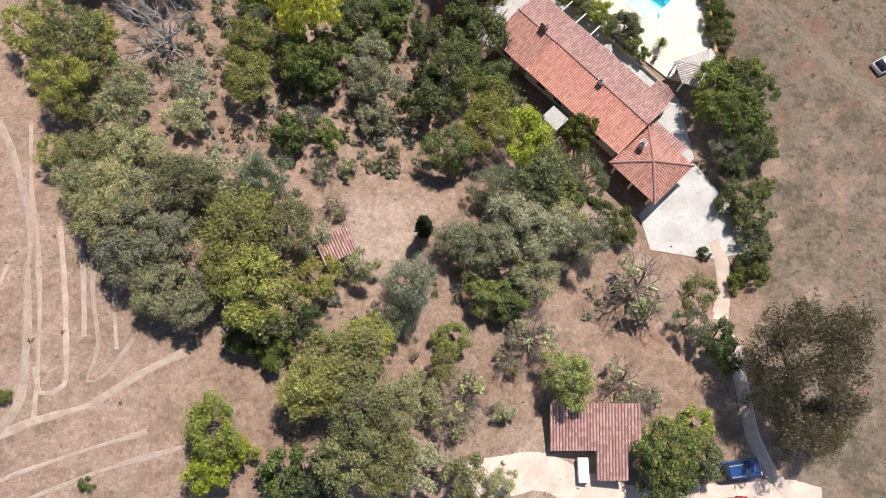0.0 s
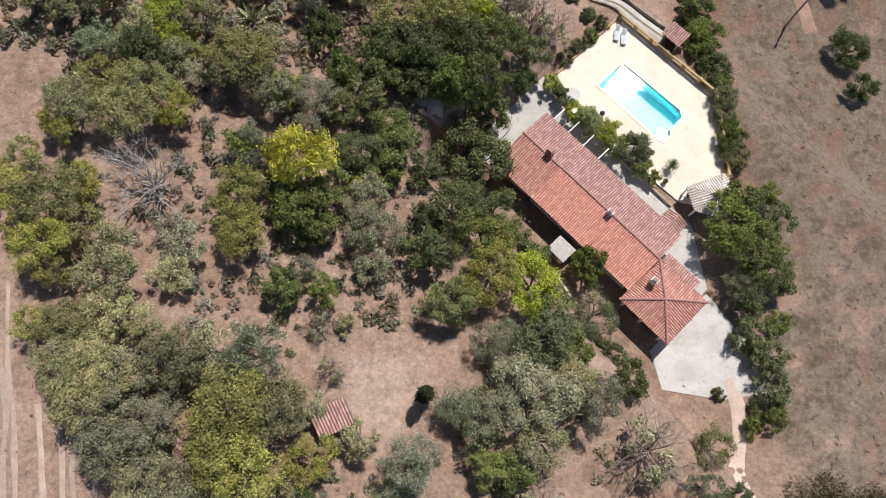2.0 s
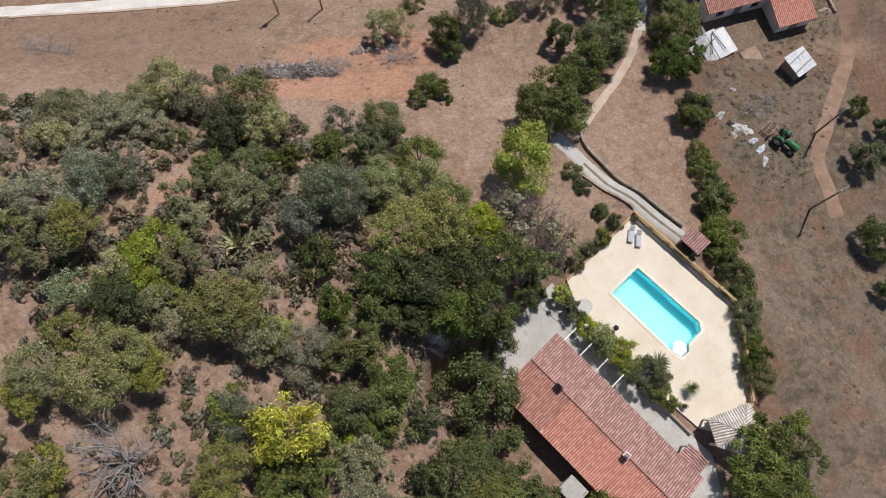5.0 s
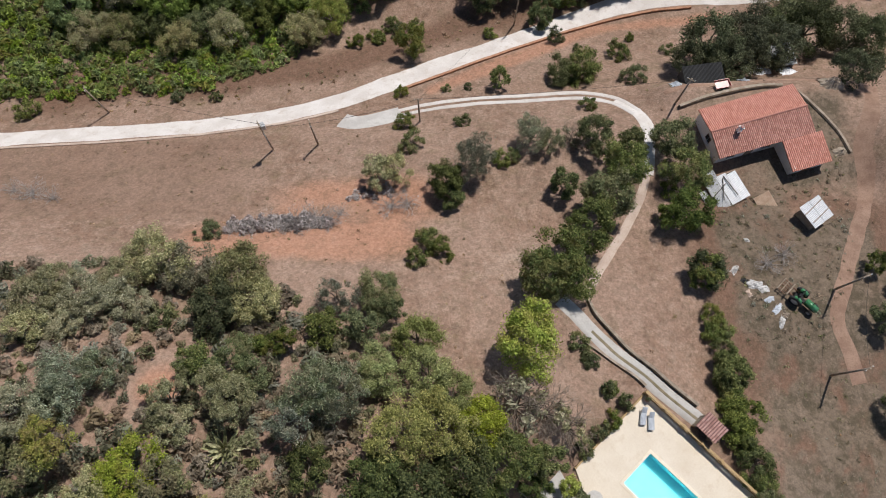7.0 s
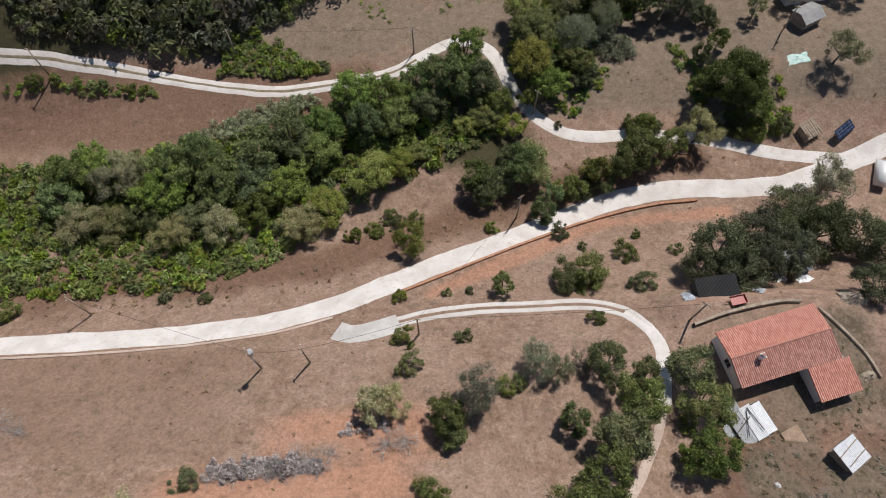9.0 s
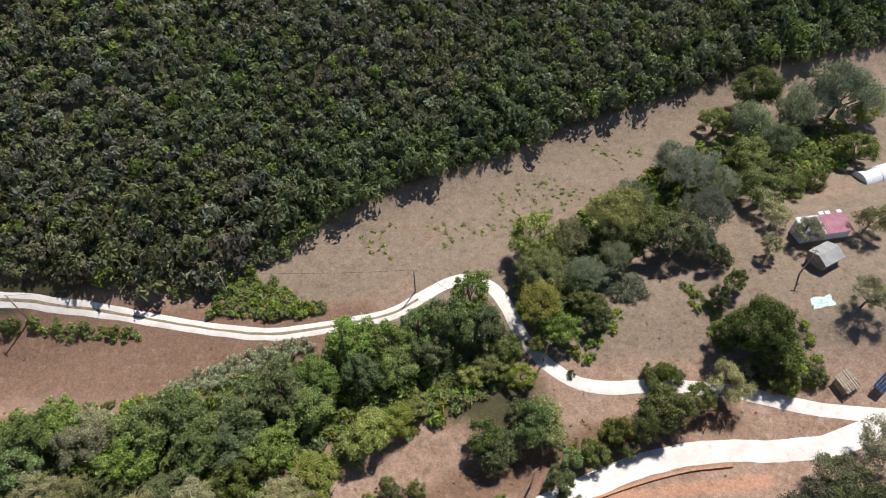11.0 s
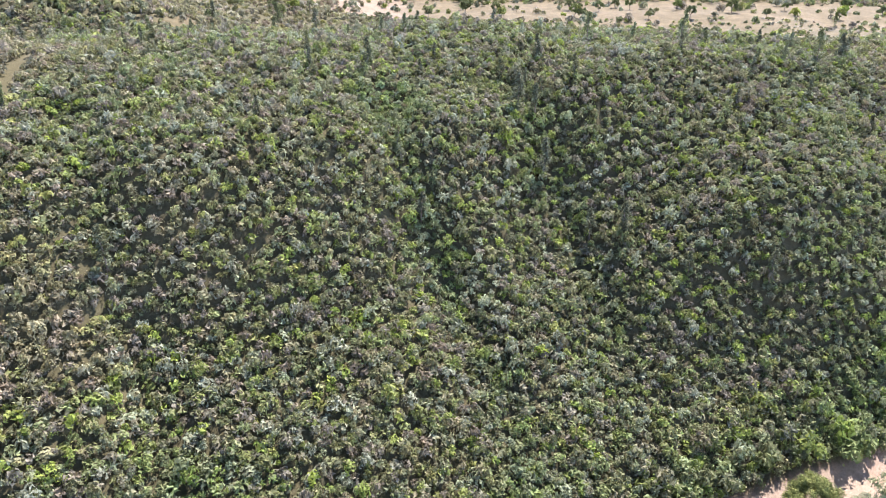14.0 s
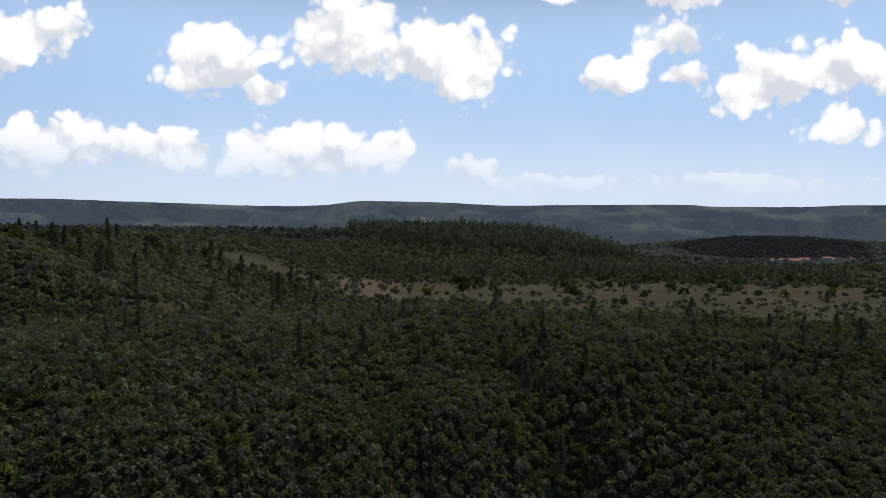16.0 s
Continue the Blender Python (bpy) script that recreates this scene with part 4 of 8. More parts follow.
GARDEN_WILLOWS = [(-15.8, 19.5, 2.8), (-3.2, 10.6, 2.6), (-4.2, 8.1, 1.8), (1.4, 15.4, 2.3), (2.9, 14.2, 2.1), (23.7, 8.1, 1.6)]
GROVE_WILLOWS = [(-13.1, 27.3, 1.5), (4.7, 21.2, 2.3), (15.3, 24.6, 2.4), (31.5, 28, 1.9), (-18, 38.9, 2.3)]
SLOPE_WILLOWS = [(-33.3, 49.4, 2), (-34.6, 59, 2.1), (-12.2, 60.3, 3), (-9.6, 60.1, 2.7), (-14.3, 57.6, 2.2), (-11.6, 70.6, 2), (-34.2, 61.5, 2.5), (-32.1, 62.2, 2.1)]
LANE_WILLOWS = [(3.7, 90, 2.7), (11.2, 93.6, 2.4), (13.6, 92.6, 1.8)]
VALLEY_WILLOWS = [(45.5, 166.2, 4), (45.2, 176.7, 4.6), (43.5, 182.3, 3.9), (50.2, 174.6, 3.3), (61.2, 191.5, 4.1), (70, 194.6, 4.1), (80.3, 198.3, 6), (75.1, 197.7, 4.8), (87.6, 199.4, 4.2), (22.3, 153.4, 3.3), (27.6, 157.3, 2.9), (66, 187.5, 3.3), (43.7, 161.7, 2.9), (34.4, 172.7, 3.3)]
GARDEN_OAKS = [(19.6, -3.5, 2.9), (23.1, -4, 2.2), (19.1, -5.9, 2.3)]
GROVE_OAKS = [(-18.9, 39, 2), (-13.5, 33.4, 2.6), (-12, 32, 2), (-11.1, 35.7, 1.9), (-11.1, 25.6, 1.5), (-1.4, 29.7, 2.2), (-8.4, 39.5, 2.3), (-5, 40.7, 2.2), (-2, 38.7, 1.8), (2.9, 41.5, 3.5), (0.9, 34.2, 2.8), (5.1, 35.5, 2.8), (3.8, 31.3, 2.7), (6.8, 32.2, 2.2), (9.2, 30.6, 1.9), (8.6, 21.2, 2.7), (11.6, 21.9, 1.8), (30.2, 34, 3), (32.5, 32, 3), (34.4, 29, 2.3), (32.1, 36.3, 2.2), (36, 35.2, 1.7), (32, 26.4, 1.6), (35.3, 38.2, 1.3), (-10.3, 44.4, 1.7), (-7.7, 45.6, 2.1), (-5.4, 42.7, 2.3), (5.5, 47.2, 2.2)]
SLOPE_OAKS = [(-6.1, 49.2, 2.2), (9.9, 54.3, 1.8), (5.4, 54.1, 2.7), (22, 88.2, 2.9), (19.9, 84.1, 3.1), (16.7, 79.8, 3), (13.2, 75.4, 3.1), (11.1, 73.4, 2.8), (14.3, 72.9, 2.3), (29.7, 88.1, 2.9), (30.1, 74.5, 2), (-7, 71.2, 2.4), (-5.8, 69.2, 1.6), (-8.4, 67.3, 2.1), (-12.2, 67, 2), (-24.4, 62.2, 1.6), (-23.5, 63.1, 1.7), (-20.3, 63, 2.3), (-18.6, 61.5, 1.9), (-16.4, 65.3, 1.5), (-18.6, 65.3, 1.2), (31, 63.4, 2), (31.1, 58.3, 2)]
LANE_OAKS = [(-5.2, 115.1, 2.3), (8.1, 106.5, 1.6), (19.2, 92.8, 2.4), (23.2, 91.1, 2.1), (28.8, 92.5, 2.7), (-38.6, 120.2, 2.8), (-29.5, 121.4, 2.7), (-46.5, 120.3, 2.8)]
VALLEY_OAKS = [(12.3, 128.3, 3.1), (16.8, 123.7, 1.8), (20.4, 124.5, 2), (24.1, 127.6, 2.2), (-60.4, 128.6, 3.5), (-61.2, 123.9, 3.4), (-57, 130.4, 3.3), (-44.2, 124.1, 3.7), (-42.9, 128.7, 3.8), (-39.5, 131.4, 3.7), (-35.9, 126.1, 3.6), (-30.3, 126.9, 3.6), (-29.5, 132.1, 3.7), (-25.3, 126.1, 3.2), (-24.8, 134.7, 3.9), (-20.3, 132.1, 3.4), (-20, 136.9, 3.1), (-15.2, 142.3, 3.7), (-9.8, 142.6, 3.7), (-8, 138.5, 3.1), (-4.6, 144.7, 3.2), (-13.1, 136.8, 2.9), (-2.3, 140.6, 2.6), (0.8, 145.7, 3.8), (6.1, 144.4, 3.2), (3.6, 150, 3.3), (17.7, 144.2, 2.8), (35.1, 162.7, 3.9), (39.6, 161.2, 3.7), (57.2, 172.6, 3.7), (64.6, 201.3, 4.7), (80.6, 185.4, 3.3)]
VALLEY_OAKS_MORE = [(31.6, 130.4, 3.3), (29, 128.8, 2.8), (36.3, 132.1, 2.3), (9.6, 141, 2.3), (29.6, 163.2, 3), (44.7, 158, 2.3), (46.7, 151.7, 2), (22.6, 148.3, 2.5), (24.3, 146, 2), (14.2, 142.2, 1.6)]
GARDEN_CAROBS = [(-12.2, 7.4, 1.7), (-14.4, 5, 1.7), (-12.8, -4.7, 2), (-10.1, -5.4, 2.1), (17.7, 17.9, 1.7), (6, 9.9, 2.1), (26.2, 6.7, 1.8), (-16.8, 5.9, 1.4), (27.4, 4.6, 1.3)]
GROVE_CAROBS = [(-14.7, 25.9, 1.9), (15.3, 29.9, 2), (12.7, 20.7, 1.7), (-6.1, 38.1, 1.8), (-1.4, 33.3, 1.7)]
SLOPE_CAROBS = [(-28.9, 48.5, 2.6), (-6.1, 52.2, 3), (-2.2, 50.9, 3.1), (1.8, 53.2, 3), (3.5, 49.2, 3.1), (0.6, 48.6, 2.6), (-2.8, 48.2, 2.2), (-10.5, 49.1, 1.7), (-12.4, 53.8, 2), (8.7, 51.4, 1.6), (30.3, 74.9, 2.2), (50.9, 69.3, 2.2), (51.5, 76, 1.4), (54.3, 73.1, 1.7), (50.1, 58.6, 2.4), (50.6, 52.9, 1.8), (0.2, 86.8, 2.3), (0.9, 85, 1.9), (14.6, 86.1, 1.9), (29.3, 82.7, 2.9), (-23.2, 69, 2.7), (27.3, 82.6, 1.4)]
LANE_CAROBS = [(15.3, 120.7, 2.2)]
VALLEY_CAROBS = [(7.2, 125.2, 3.1), (46.4, 141.5, 4.6), (50.1, 139.3, 3.4), (5.4, 126.5, 2.9), (25.6, 126.1, 1.8), (43.4, 142.3, 2.6), (43.7, 149.9, 1.8)]
GARDEN_ACACIAS = [(3.4, 10.2, 1.7), (0.8, 6.2, 1.7), (11.3, 2.8, 2.4), (23, -1.1, 1.8), (-18, -1.2, 2.3), (-18.3, -4.4, 1.9), (-16.3, -3.2, 1.4)]
GROVE_ACACIAS = [(8.3, 26.8, 2.9), (9.9, 24.1, 2.3), (0.3, 24.9, 2.3), (-8.5, 37, 1.1), (-15.6, 46.3, 1.9)]
SLOPE_ACACIAS = [(-27, 53.2, 2.8), (-25.7, 50.1, 1.5), (-3, 65.7, 2.4), (-1.7, 62.2, 2.6), (-6.5, 62.1, 2.5), (8.2, 65.4, 3.6), (3.4, 57.6, 2.7), (0.7, 59.9, 2.3), (12.2, 51.4, 1.2)]
LANE_ACACIAS = [(-18.3, 121.8, 3.1)]
VALLEY_ACACIAS = [(-11.6, 127.5, 3.3), (-7.6, 130, 2.5), (14.6, 161.7, 3.9), (55.4, 194.3, 3), (86.2, 196.3, 2.6), (78.3, 185.7, 1.9), (58.5, 182.9, 3.9), (13.7, 129.1, 3.1), (15.7, 153.9, 4.1), (-4.4, 132, 1.9), (11.1, 137, 2.2), (6.8, 138.5, 2.3), (4.2, 137.4, 1.9)]
GARDEN_SHRUBS = [(-27.9, -5.5, 0.6), (-34.8, 1.1, 0.7), (18.8, 19.3, 1), (33.5, 17.6, 2.1), (33.3, 14.7, 1.7), (28.3, 16.7, 0.7), (31.5, 13.3, 1.1), (19.3, 17.5, 0.8)]
GROVE_SHRUBS = [(16.8, 20.7, 1.4), (16.1, 21.7, 0.9), (-3.7, 31.1, 0.9), (32, 23.1, 1.9), (33.5, 20.8, 2.1), (32.6, 42.7, 1.8), (35.3, 24.2, 1.4), (32.4, 46.7, 1.2)]
SLOPE_SHRUBS = [(30.9, 65.6, 1.5), (31.0, 61.0, 1.7), (30.5, 59.7, 1.6), (30.9, 55.8, 1.8), (31.6, 52.0, 1.6), (31.8, 48.0, 1.5), (32.2, 44.8, 1.6), (15.5, 64.4, 0.9), (17.1, 61.1, 0.9), (15.8, 56.7, 1), (17.1, 57.9, 1), (14.3, 55.2, 1), (18.9, 59.8, 0.9), (13.4, 50.4, 0.9), (30.6, 67.8, 1.5), (31.2, 62.9, 1.9), (30.1, 57.5, 2.2), (31.3, 53.8, 1.9), (31.9, 49.8, 1.6), (-27.9, 79.6, 1.5), (-2.1, 78.3, 1.8), (-3.4, 75.9, 1.2), (-0.4, 77.3, 1.4), (-28.9, 67.5, 1.2), (28.1, 86.2, 1.1), (30.2, 69.5, 1.4), (30.2, 67.6, 1.2), (15.8, 63.9, 0.9), (17.4, 61.1, 0.8), (14.5, 66.2, 1.1)]
LANE_SHRUBS = [(-63.3, 104.2, 1.7), (17.2, 107.6, 2.5), (20, 108.2, 2.8), (26.4, 112.5, 1.7), (27.5, 106.6, 1.7), (17.7, 117.1, 1.4), (20.8, 114.2, 0.8), (29, 116.3, 0.8), (33.9, 113.1, 1), (-6.3, 105.5, 1.1), (0.4, 106, 0.7), (3.5, 106.2, 0.7), (-5.5, 97.7, 1.5), (-4.3, 93.8, 1.6), (20, 100.5, 1.2), (-40.7, 106.6, 1), (-34.6, 106.3, 1), (-14, 117.5, 1.3), (-11.3, 118.8, 1.1), (-8.7, 121.1, 1.3), (7.4, 90.7, 1.3), (8.9, 91.1, 1), (-4.8, 99.9, 0.6), (2.6, 97.9, 1.1), (-7.3, 119.6, 1.4), (-4.2, 120.4, 1.4), (-10.3, 118, 1.2), (7.5, 118.5, 1.1)]
VALLEY_SHRUBS = [(32.7, 137, 2.1), (31.1, 137.1, 1.6), (34.5, 137, 1.6), (46, 136.1, 2), (50.7, 135.1, 1.9), (55.2, 135.9, 1.5), (48.4, 135.6, 1.9), (10.7, 130.9, 2.3), (-70.9, 146.9, 1.3), (-67.6, 147.4, 1.1), (-64.2, 147.4, 1.1), (-59.8, 147.3, 1.1), (-55.2, 147.1, 1.1), (-52.5, 146.9, 0.9), (19.2, 137.8, 0.7), (47.1, 157.8, 1.3), (18.4, 125, 1.6), (21.7, 125.3, 1.8), (23.7, 127.9, 1.5), (64.4, 175.4, 2.7), (69.6, 177.4, 2.4), (63.7, 181.5, 2.2)]
GARDEN_BARE = [(-10, 18.6, 1.1), (8, 6.4, 2), (18.6, 11.4, 2.7), (16.6, 2.7, 1.9), (1.8, 1.3, 1.9), (0.3, -0.8, 1.7), (18.6, 1.2, 1.4), (-22.2, 17.4, 1.5), (5.9, 4.4, 1.2)]
GROVE_BARE = [(-26.9, 35.3, 2.4), (-11.2, 22.4, 1.2), (-26.5, 21, 1.5)]
SLOPE_BARE = [(6.9, 59.2, 2.6), (10.1, 58.6, 2.1), (12.3, 57.2, 1.9)]
LANE_BARE = [(16.4, 93.6, 1.4)]
GARDEN_GUMS = [(32.5, 4.0, 5.8), (33.6, -1.6, 3.4), (30.0, 1.4, 2.1)]
WILD_OLIVES = [p for p in LANE_OLIVES if p[0] > 30] + [(35.2, 107.6, 2.8), (42.6, 109.2, 3.2), (49.5, 114.8, 3.2)]
STREAM_TREES = [p for p in VALLEY_OAKS if p[0] < 20 and p[1] < 151]
for kind, lists in (("wild_olive", (WILD_OLIVES,)), ("stream_tree", (STREAM_TREES,)), ("stone_pine", (GARDEN_PINES, GROVE_PINES, SLOPE_PINES, VALLEY_PINES)),
                    ("olive_tree", (GARDEN_OLIVES, GROVE_OLIVES, SLOPE_OLIVES, [p for p in LANE_OLIVES if p[0] < 30], VALLEY_OLIVES)),
                    ("willow", (GARDEN_WILLOWS, GROVE_WILLOWS, SLOPE_WILLOWS, LANE_WILLOWS, VALLEY_WILLOWS)),
                    ("oak_tree", (GARDEN_OAKS, GROVE_OAKS, SLOPE_OAKS, LANE_OAKS, [p for p in VALLEY_OAKS if p not in STREAM_TREES], VALLEY_OAKS_MORE)),
                    ("carob_tree", (GARDEN_CAROBS, GROVE_CAROBS, SLOPE_CAROBS, LANE_CAROBS, VALLEY_CAROBS)),
                    ("acacia", (GARDEN_ACACIAS, GROVE_ACACIAS, SLOPE_ACACIAS, LANE_ACACIAS, VALLEY_ACACIAS)),
                    ("shrub", (GARDEN_SHRUBS, GROVE_SHRUBS, SLOPE_SHRUBS, LANE_SHRUBS, VALLEY_SHRUBS)),
                    ("gum_tree", (GARDEN_GUMS,))):
    for places in lists:
        plant(kind, places, kind.replace("_", " ") + "s of the valley")
plant("mimosa", [(-13.2, 38.2, 2.9)])


# ---- scrub on the hill: uncountable ----
def tuft(k, size, long, tall, lumps=6):
    """One bush of k triangles, a unit wide, of a few rounded lumps."""
    a = np.arange(lumps) * 2.4 + rng.uniform(0, 1, lumps)
    reach = np.sqrt((np.arange(lumps) + 0.3) / lumps) * 0.62
    centre = np.stack((np.cos(a) * reach, np.sin(a) * reach, (0.85 - 0.6 * reach) * rng.uniform(0.7, 1.15, lumps)), 1)
    pick = rng.integers(lumps, size=k)
    d = unit_rows(k)
    d[:, 2] = np.where(rng.random(k) < 0.75, np.abs(d[:, 2]), d[:, 2])
    pos = (centre[pick] + d * rng.uniform(0.27, 0.43, k)[:, None]) * np.array((1, 1, tall))
    pos[:, 2] = np.maximum(pos[:, 2], 0.0)
    nrm = d * 1.2 + unit_rows(k) * 0.5 + np.array((0, 0, 0.15))
    nrm /= np.linalg.norm(nrm, axis=1)[:, None]
    a = np.cross(nrm, unit_rows(k))
    a /= np.linalg.norm(a, axis=1)[:, None] + 1e-9
    b = np.cross(nrm, a)
    s = size * rng.uniform(0.6, 1.4, k)[:, None]
    return np.stack((pos - a * s * long * 0.5, pos + b * s * 0.5 + a * s * 0.2, pos + a * s * 0.5 * long - nrm * s * 0.2), 1).reshape(-1, 3)


def scatter(name, x, y, r, tall, tufts, mat, label, category, sink=0.1):
    """Many bushes as one piece of growth."""
    k = len(x)
    z = ground_z(x, y) - sink
    t, pick = rng.uniform(0, 6.28, k), rng.integers(len(tufts), size=k)
    verts, tint = [], []
    one = rng.random(k)
    for i, shape in enumerate(tufts):
        q = np.nonzero(pick == i)[0]
        ca, sa = np.cos(t[q])[:, None], np.sin(t[q])[:, None]
        vx = (shape[None, :, 0] * ca - shape[None, :, 1] * sa) * r[q][:, None] + x[q][:, None]
        vy = (shape[None, :, 0] * sa + shape[None, :, 1] * ca) * r[q][:, None] + y[q][:, None]
        vz = shape[None, :, 2] * (r[q] * tall[q])[:, None] + z[q][:, None]
        verts.append(np.stack((vx, vy, vz), -1).reshape(-1, 3))
        tint.append(np.repeat(one[q], len(shape)))
    v = np.concatenate(verts)
    me = mesh_of(name, v, np.arange(len(v)).reshape(-1, 3), [mat])
    give(me, "tint", np.concatenate(tint))
    if mat == LEAF["scrub"]:
        gully = np.minimum.reduce([near_line(v[:, 0], v[:, 1], line) for line, _, _ in GULLIES])
        give(me, "zone", 0.46 + 0.36 * rough_field(v[:, 0], v[:, 1], 30.0, 95, 4) + 0.2 * step(-v[:, 0], 22, 55) * step(v[:, 1], 150, 200) - 0.3 * np.exp(-(gully / 9) ** 2) - 0.32 * (1 - step(v[:, 1] - 55 * np.tanh(v[:, 0] / 110), 182, 200)) * step(v[:, 0], -45, -10) + 0.12 * step(v[:, 1], 300, 340))
    return tagged(new(name, me), label, category, kind="stuff")


def jitter(x0, x1, y0, y1, gap):
    x, y = np.meshgrid(np.arange(x0, x1, gap), np.arange(y0, y1, gap))
    x, y = x.ravel() + rng.uniform(-0.5, 0.5, x.size) * gap, y.ravel() + rng.uniform(-0.5, 0.5, y.size) * gap
    return x, y, y - 0.5 * 110 * np.tanh(x / 110)


tufts_near = [tuft(86, 0.3, 1.3, 1.15, int(rng.integers(4, 9))) for _ in range(12)]
x, y, v = jitter(-140, 140, 115, 330, 1.52)
x, y = x + 0.5 * rng.normal(size=len(x)), y + 0.5 * rng.normal(size=len(x))
foot_line = 180.3 + 1.5 * rough_field(x, y, 12, 31) + 0.26 * np.minimum(0, x + 12)
keep = (v > foot_line) & ((x > -6) | (y > 153.5)) & (np.abs(x) < 36 + 0.66 * (y - 100)) & (y < 322) & (near_line(x, y, UPPER) > 3.5) & (near_line(x, y, HILL_TRACK) > 2.2)
x, y, v = x[keep], y[keep], v[keep]
big = np.clip(rough_field(x, y, 16.0, 40) + 0.2, 0, 1)
foot = 1 - step(v, 178, 198)
r = (0.6 + 1.15 * rng.random(len(x)) ** 2.8) * (1 + 0.3 * big + 0.9 * foot)
scatter("hill_scrub", x, y, r, 1.05 + 0.8 * rng.random(len(x)) ** 1.5, tufts_near, LEAF["scrub"], "dense evergreen scrub covering the steep hillside", "scrub")
low_tufts = [tuft(44, 0.44, 1.3, 1.0, 5) for _ in range(6)]
x, y, v = jitter(-140, 140, 115, 330, 1.6)
foot_line = 180.8 + 1.5 * rough_field(x, y, 12, 31) + 0.26 * np.minimum(0, x + 12)
keep = (v > foot_line) & ((x > -6) | (y > 153.5)) & (np.abs(x) < 36 + 0.66 * (y - 100)) & (y < 322) & (near_line(x, y, UPPER) > 3.0) & (near_line(x, y, HILL_TRACK) > 1.7) & (rough_field(x, y, 9, 36) > -0.75)
x, y = x[keep], y[keep]
scatter("low_scrub", x, y, 1.0 + 0.7 * rng.random(len(x)), 0.9 + 0.5 * rng.random(len(x)), low_tufts, LEAF["scrub"], "lower bushes filling gaps in hillside scrub", "scrub")


def inside(x, y, loop):
    """Which points lie in a polygon."""
    res = np.zeros(np.shape(x), bool)
    for (ax, ay), (bx, by) in zip(loop, loop[1:] + loop[:1]):
        if ay != by:
            res ^= ((ay > y) != (by > y)) & (x < (bx - ax) * (y - ay) / (by - ay) + ax)
    return res


def thicket(name, loop, gap, low, high, tall, mat, label, category, bare=-9.0, seed=60, leaves=90, blade=1.5):
    xs_l, ys_l = [p[0] for p in loop], [p[1] for p in loop]
    x, y, _ = jitter(min(xs_l), max(xs_l), min(ys_l), max(ys_l), gap)
    keep = inside(x, y, loop) & (rough_field(x, y, 6.0, seed) > bare)
    for line, half in ((MAIN, 2.6), (UPPER, 1.9), (DRIVE, 1.6)):
        keep &= near_line(x, y, line) > half
    x, y = x[keep], y[keep]
    shapes = [tuft(leaves, 0.36 if blade < 2 else 0.2, blade, 1.0) for _ in range(5)]
    keep = np.hypot(x + 27.5, y - 61.5) > 2.9
    x, y = x[keep], y[keep]
    scatter(name, x, y, low + (high - low) * rng.random(len(x)) ** 1.5, tall * rng.uniform(0.7, 1.2, len(x)), shapes, mat, label, category)


thicket("bramble_thicket", [(-75, 107), (-40, 107.5), (-27, 112), (-18, 121.5), (-8, 127.5), (4, 133), (11, 138.5), (11, 141), (7, 148), (-4, 147), (-18, 143), (-30, 139.5), (-45, 135.5), (-75, 132)], 1.35, 0.8, 1.9, 0.95, LEAF["bramble"], "green brambles and saplings filling the stream bed", "brambles")
thicket("bramble_thicket", [(11, 152), (14, 161), (25, 171), (45, 186), (60, 194), (85, 196), (80, 184), (62, 178), (48, 172), (36, 163), (28, 157), (20, 146), (15, 143)], 1.35, 0.8, 2.0, 1.1, LEAF["bramble"], "brambles and reeds between field and lane", "brambles", -0.85)
thicket("bramble_thicket", [(43, 135), (47, 141), (50, 150), (56, 148), (58, 140), (57, 134.5), (50, 133.8)], 1.9, 0.7, 1.4, 0.7, LEAF["bramble"], "brambles beside the upper lane", "brambles", -0.3)
thicket("bramble_thicket", [(-39.5, 149.8), (-33, 149.4), (-27, 148.9), (-20.5, 149.6), (-20, 151.6), (-25, 153), (-29, 156.4), (-35, 157), (-39.5, 154)], 0.95, 0.7, 1.3, 1.1, LEAF["bramble"], "bright green bramble hedge along the lane", "brambles", -9.0)
thicket("bramble_thicket", [(-76, 146.6), (-64, 147.9), (-53, 147.6), (-50, 146.2), (-53, 145.4), (-66, 145.7), (-76, 144.6)], 1.1, 0.5, 0.95, 0.9, LEAF["bramble"], "low dark hedge along the field side of the lane", "brambles", -9.0)
thicket("cane_bed", [(-45, 137.5), (-38, 140.5), (-31, 143.6), (-24, 145.6), (-21, 144.2), (-26, 141), (-33, 138), (-42, 135.5)], 0.8, 0.6, 1.0, 1.7, LEAF["reed"], "pale green giant reeds between field and stream", "reeds", -9.0, 60, 80, 4.2)
thicket("cane_bed", [(24, 162), (30, 159), (33.5, 152), (30, 150), (26, 152.5), (22, 157)], 0.9, 0.7, 1.1, 1.6, LEAF["reed"], "clump of pale giant reeds beside the lane", "reeds", -9.0, 60, 80, 4.2)
thicket("bramble_thicket", [(17, 148), (21, 151.5), (27, 150.5), (29, 148.5), (25, 143), (21.5, 139.4), (19, 140.6), (16.5, 144)], 1.05, 0.5, 1.1, 0.9, LEAF["bramble"], "brambles on the bank of the upper lane", "brambles", -9.0)
thicket("bramble_thicket", [(39.2, 155), (42, 153), (44.5, 145), (44, 139.8), (42.6, 139.6), (41.5, 146), (39.5, 151)], 1.05, 0.5, 1.1, 0.9, LEAF["bramble"], "band of brambles between the two plots", "brambles", -9.0)
thicket("bramble_thicket", [(44.5, 138.8), (50, 140.5), (56.5, 139.4), (57.2, 135), (51, 134.6), (46, 136)], 1.1, 0.4, 0.95, 0.8, LEAF["bramble"], "low brambles above the upper lane", "brambles", -0.6)
